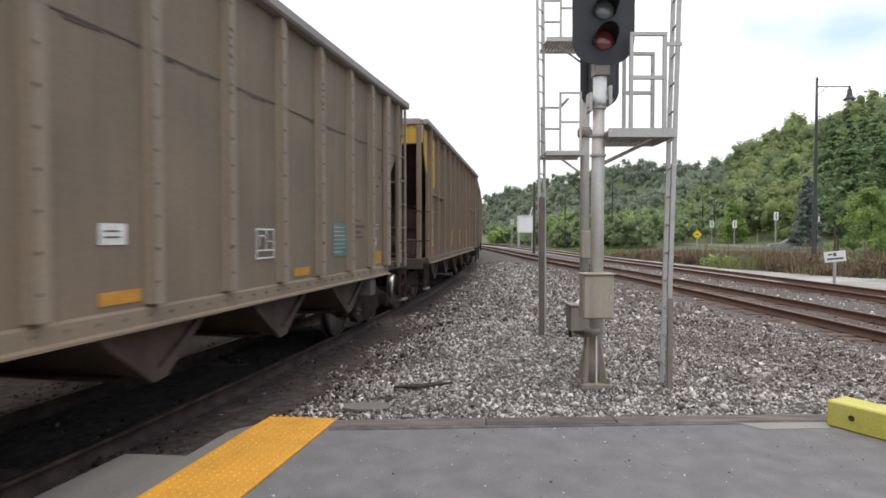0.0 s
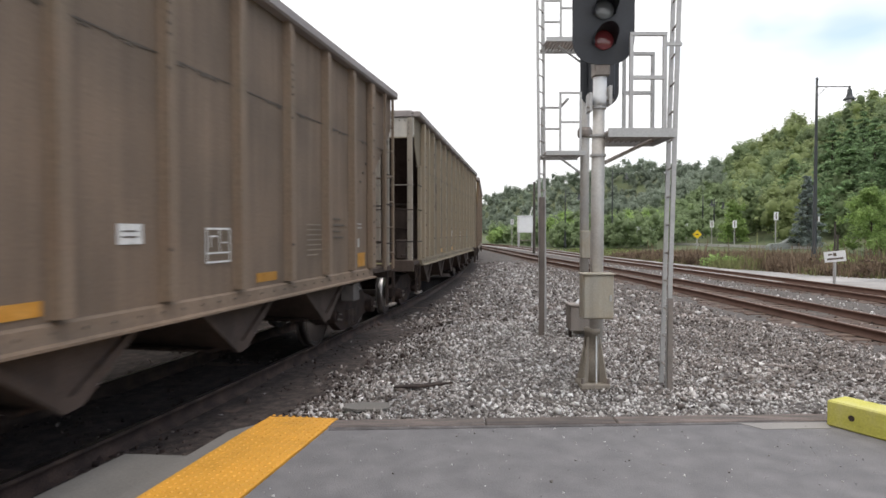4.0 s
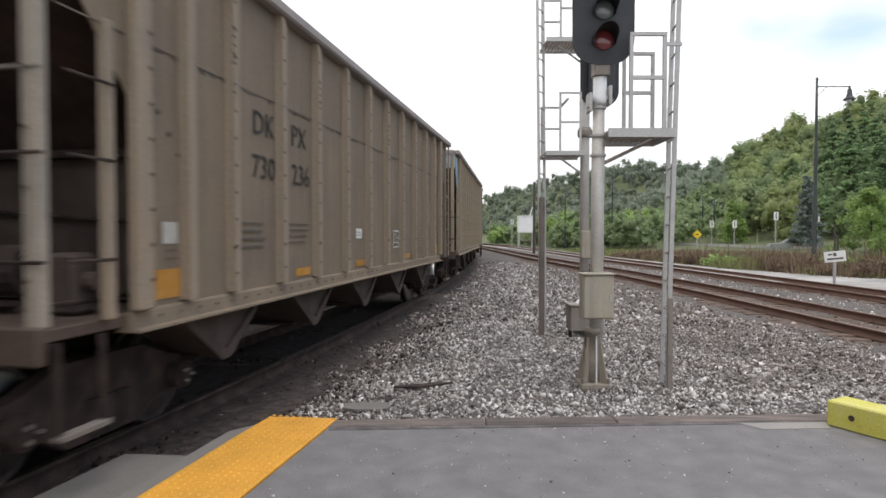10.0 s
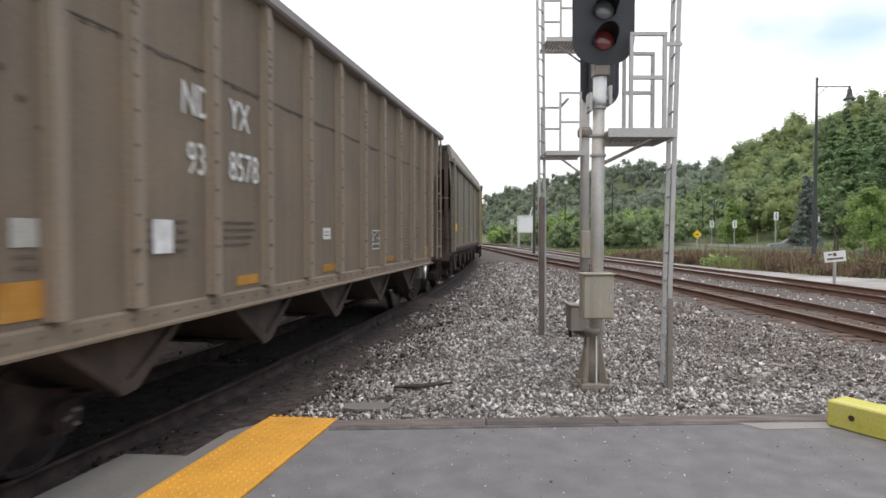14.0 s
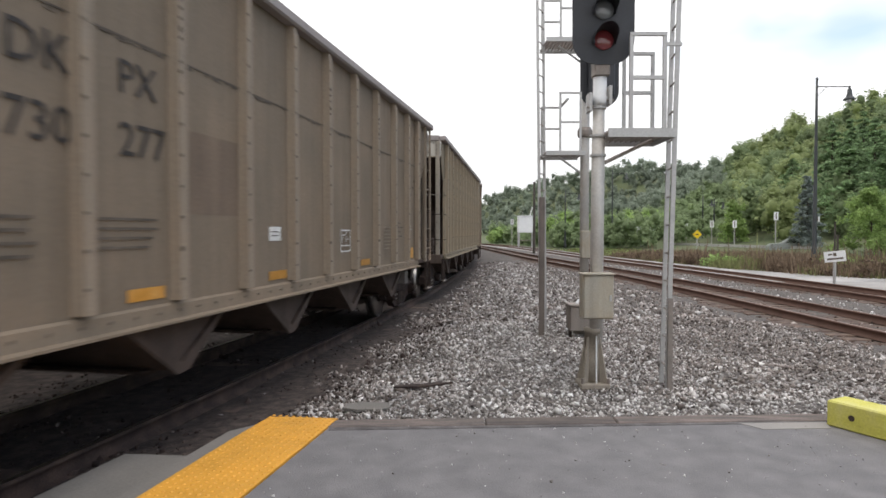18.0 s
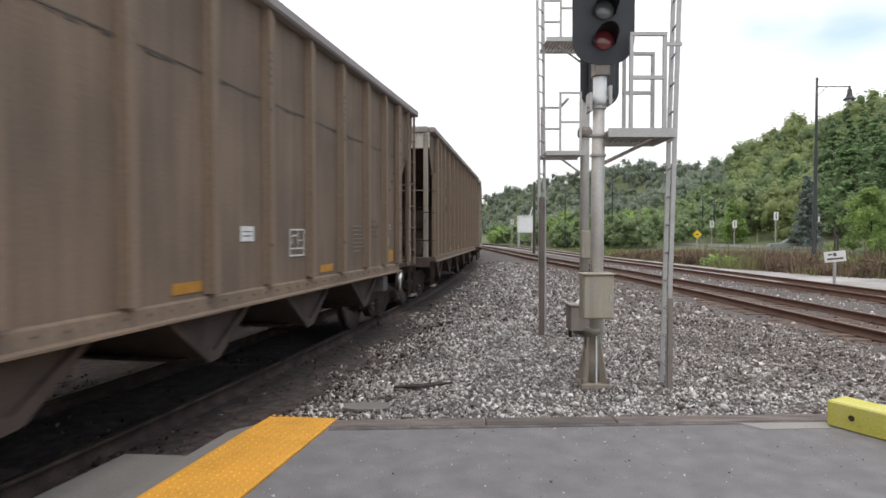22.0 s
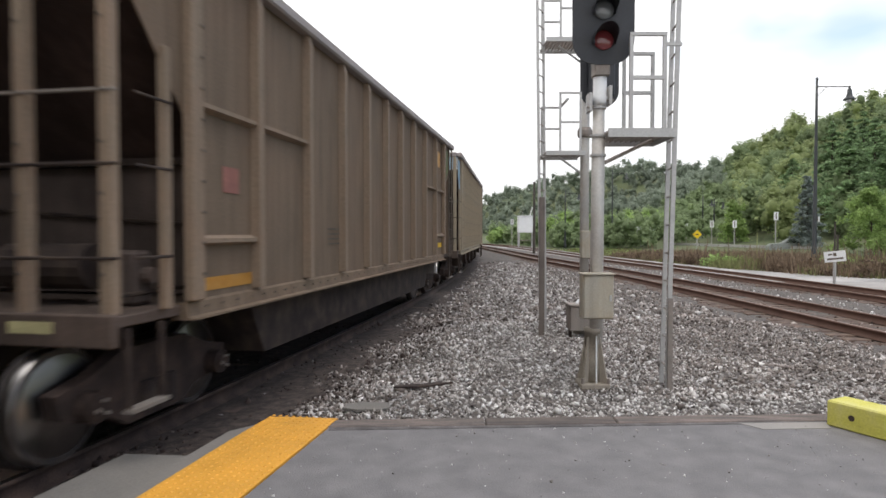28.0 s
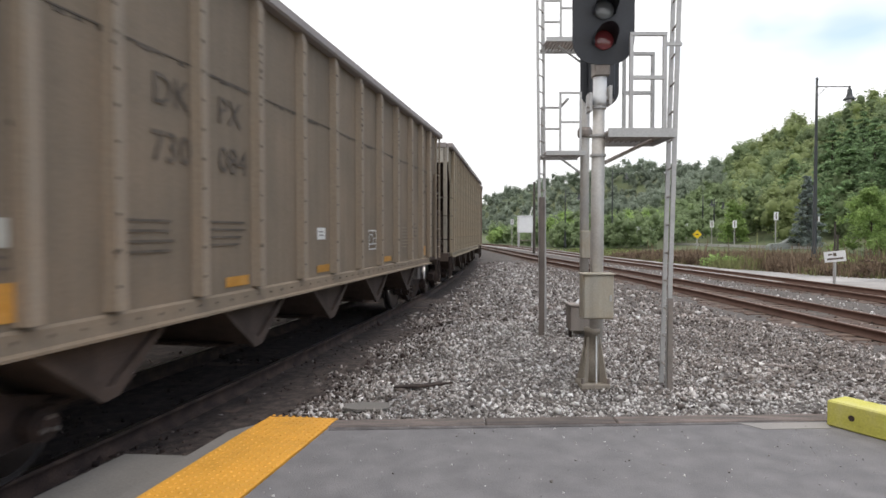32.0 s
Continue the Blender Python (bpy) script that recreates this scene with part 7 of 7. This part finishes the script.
def notice_sign():
    x, y = 14.0, 22.0
    th = empty("notice_sign", pose(x, y, -0.2, 0, 0, -28))
    tagged(th, "white notice board on a grey post by the track", "sign")
    bm = bmesh.new()
    rod(bm, (0, 0, -0.2), (0, 0, 1.15), 0.05, 8)
    part("post", bm, M_GALV, th)
    bm = boxes((-0.33, 0.33, -0.07, -0.05, 0.98, 1.36))
    bmesh.ops.transform(bm, matrix=pose(0, 0, 1.17) @ pose(0, 0, 0, 0, -7, 0) @ pose(0, 0, -1.17), verts=bm.verts)
    f = part("board", bm, M_WHITE, th, "white board, slightly tilted")
    bm = boxes((-0.2, -0.08, -0.078, -0.072, 1.22, 1.28), (-0.05, 0.05, -0.078, -0.072, 1.18, 1.30), (-0.25, 0.25, -0.078, -0.072, 1.06, 1.12))
    bmesh.ops.transform(bm, matrix=pose(0, 0, 1.17) @ pose(0, 0, 0, 0, -7, 0) @ pose(0, 0, -1.17), verts=bm.verts)
    part("stencil_writing", bm, M_FADED, f)
    part("rear_post", boxes((0.05, 0.12, 0.06, 0.12, 1.2, 1.95)), M_WOODPOLE, th)


notice_sign()


def white_cabinet():
    x, y = at_px(930, 84)
    th = empty("equipment_cabinet", pose(x, y, -0.25))
    tagged(th, "white trackside equipment cabinet raised on legs", "cabinet")
    b = part("body", boxes((-1.05, 1.05, -0.7, 0.7, 2.1, 4.3), bevel=0.05), M_WHITE, th)
    part("roof", boxes((-1.15, 1.15, -0.8, 0.8, 4.31, 4.4), bevel=0.03), M_WHITE, b)
    part("door", boxes((-0.4, 0.4, -0.72, -0.701, 2.2, 4.15)), M_WHITE, b)
    for lx in (-0.95, 0.95):
        for ly in (-0.6, 0.6):
            part("leg", boxes((lx - 0.08, lx + 0.08, ly - 0.08, ly + 0.08, 0, 2.1)), M_GALV, th)
    part("deck_rail", boxes((-0.95, 0.95, -0.6, -0.55, 1.0, 1.1)), M_GALVD, th)
    bm = bmesh.new()
    rod(bm, (0.55, 0, 4.4), (0.95, 0, 5.6), 0.06, 6)
    part("antenna", bm, M_WHITE, th, "white slanted antenna")
    bm = bmesh.new()
    rod(bm, (-0.4, 0, 4.4), (-0.4, 0, 5.2), 0.03, 6)
    part("antenna", bm, M_GALV, th)


white_cabinet()


def utility_pole(px, d, h, r, label):
    x, y = at_px(px, d)
    bm = bmesh.new()
    rod(bm, (0, 0, -0.3), (0, 0, h), r, 8, r * 0.7)
    ob = part("pole", bm, M_WOODPOLE)
    ob.matrix_basis = pose(x, y, -0.25)
    tagged(ob, label, "pole")


utility_pole(945, 60, 7.0, 0.14, "slim weathered pole beside the track")
utility_pole(1477, 30, 2.6, 0.05, "short dark post in the weeds")


def guard_rail():
    """Steel crash barrier along the road, post by post."""
    pts = [at_px(1190, 78), at_px(1262, 68), at_px(1350, 60), at_px(1450, 54)]
    th = empty("guard_rail", pose(pts[0][0], pts[0][1], -0.3))
    tagged(th, "grey steel crash barrier along the road", "guard rail")
    o = Vector((*pts[0], 0))
    for a, b in zip(pts, pts[1:]):
        a, b = Vector((*a, 0)) - o, Vector((*b, 0)) - o
        bm = bmesh.new()
        d = b - a
        prism(bm, [(-0.03, 0.62), (0.04, 0.66), (-0.03, 0.74), (0.04, 0.82), (-0.03, 0.9), (-0.06, 0.9), (-0.06, 0.62)], 0, d.length, "x")
        bmesh.ops.transform(bm, matrix=Matrix.Translation(a) @ pose(0, 0, 0, 0, 0, math.degrees(math.atan2(d.y, d.x))), verts=bm.verts)
        part("beam", bm, M_GALV, th)
        k = 0
        while k < d.length:
            p = a + d.normalized() * k
            part("post", boxes((p.x - 0.06, p.x + 0.06, p.y + 0.03, p.y + 0.15, 0, 0.8)), M_GALVD, th)
            k += 3.0


guard_rail()


def road():
    v, f = [], []
    for i, (px, d) in enumerate(((1000, 150), (1060, 120), (1150, 95), (1262, 76), (1350, 67), (1450, 61), (1560, 56), (1700, 52))):
        x, y = at_px(px, d)
        v += [(x, y, -0.22), (x + 5, y + 6, -0.2)]
        if i:
            f.append((2 * i - 2, 2 * i - 1, 2 * i + 1, 2 * i))
    me = quick_mesh("road", v, f, 4)
    me.materials.append(M_ASPHALT)
    tagged(new("road", me), "grey road behind the weeds", "road", kind="structure")


road()


def parked_car(px, d, turn):
    x, y = at_px(px, d)
    th = empty("parked_car", pose(x, y, -0.2, 0, 0, turn))
    tagged(th, "silver grey family car parked beside the road", "car")
    bm = bmesh.new()
    prism(bm, [(-2.2, 0.35), (2.2, 0.35), (2.25, 0.75), (2.05, 0.98), (1.1, 1.05), (0.35, 1.55), (-1.7, 1.58), (-2.15, 1.1), (-2.25, 0.6)], -0.85, 0.85)
    bmesh.ops.bevel(bm, geom=bm.edges[:], offset=0.07, segments=2, affect="EDGES")
    b = part("body", bm, M_CARPAINT, th, smooth=False)
    for ys in (-0.86, 0.856):
        bm = bmesh.new()
        prism(bm, [(0.85, 1.08), (0.28, 1.46), (-0.6, 1.48), (-0.6, 1.08)], ys, ys + 0.006)
        part("side_window", bm, M_GLASSD, b)
        bm = bmesh.new()
        prism(bm, [(-0.7, 1.08), (-0.7, 1.48), (-1.55, 1.48), (-1.9, 1.1)], ys, ys + 0.006)
        part("side_window", bm, M_GLASSD, b)
    for wx in (-1.35, 1.4):
        for wy in (-0.82, 0.62):
            bm = bmesh.new()
            lathe(bm, [(0.2, wy), (0.32, wy), (0.33, wy + 0.03), (0.33, wy + 0.19), (0.2, wy + 0.2)], 18, "y", (wx, 0, 0.33))
            w = part("wheel", bm, M_TYRE, th)
            bm = bmesh.new()
            lathe(bm, [(0.05, wy - 0.01), (0.2, wy - 0.004), (0.2, wy + 0.1), (0.05, wy + 0.1)], 14, "y", (wx, 0, 0.33))
            part("rim", bm, M_GALV, w)


parked_car(1405, 57.5, 160)


def debris():
    bm = bmesh.new()
    prism(bm, [(-0.36, -0.03), (-0.1, -0.07), (0.12, -0.05), (0.42, 0.02), (0.2, 0.05), (0.0, 0.02), (-0.3, 0.03)], 0, 0.022, "z")
    ob = part("scrap_plank", bm, M_FRAME)
    ob.matrix_basis = pose(-0.25, 7.15, float(ballast_z(-0.25, 7.15)) + 0.03, 4, 3, 25)
    tagged(ob, "dark broken plank lying on the ballast", "scrap wood")
    bm = bmesh.new()
    prism(bm, [(-0.2, -0.02), (0.05, -0.05), (0.16, -0.03), (0.2, 0.01), (-0.1, 0.03)], 0, 0.014, "z")
    ob = part("scrap_plank", bm, M_FRAME)
    ob.matrix_basis = pose(-0.62, 7.4, float(ballast_z(-0.62, 7.4)) + 0.03, 3, -3, 100)
    tagged(ob, "small dark splinter of timber on the ballast", "scrap wood")
    bm = bmesh.new()
    prism(bm, [(-0.24, -0.05), (-0.1, -0.11), (0.14, -0.12), (0.25, -0.04), (0.22, 0.09), (0.0, 0.12), (-0.18, 0.09)], 0, 0.022, "z")
    ob = part("flat_stone", bm, M_APRON)
    ob.matrix_basis = pose(-0.78, 6.2, float(ballast_z(-0.78, 6.2)) + 0.02, 3, 2, 10)
    tagged(ob, "flat grey slab of stone in the ballast", "stone")


debris()


# ---------------------------------------------------------------- movement
LEN, SPEED = 16.18, 12.5426
DRIFT_T = [0, 2, 6, 9, 13, 14.5, 17.5, 20, 22, 24.5, 27.5, 29.6, 32]
DRIFT = [-0.031, -0.011, 0.035, 0.056, 0.0755, 0.0765, 0.081, 0.077, 0.074, 0.062, 0.057, 0.042, 0.017]


def centre_s(n, t):
    """Distance along the line of the middle of car n."""
    return LEN * (n + float(np.interp(t, DRIFT_T, DRIFT))) + 12.49 - SPEED * t - 7.142


def car_pose(s):
    (x0, y0, _), (x1, y1, _) = line_at(s - 6.13), line_at(s + 6.13)
    a = math.degrees(math.atan2(y1 - y0, x1 - x0))
    return pose((x0 + x1) / 2, (y0 + y1) / 2, 0, 0, 0, a)


def motions():
    turn = 360 / (2 * math.pi * 0.457)
    for n, th, _ in TRAIN:
        walk(th, [(t, car_pose(centre_s(n, t))) for t in np.arange(0, 32.01, 0.4)])
        rolling = [k for k in range(0, 961) if -13 < centre_s(n, k / 30) < 48]
        for o in th.children_recursive:
            if o.name.split(".")[0] == "wheelset" and rolling:
                p = o.matrix_basis.translation.copy()
                ks = sorted({0, 960, *rolling})
                a0 = centre_s(n, rolling[0] / 30)
                a1 = centre_s(n, rolling[-1] / 30)
                rows = []
                for k in ks:
                    s = min(a0, max(a1, centre_s(n, k / 30)))
                    rows.append((k / 30, pose(p.x, p.y, p.z, 0, ((s - a0) * turn) % 360, 0)))
                walk(o, rows)


motions()
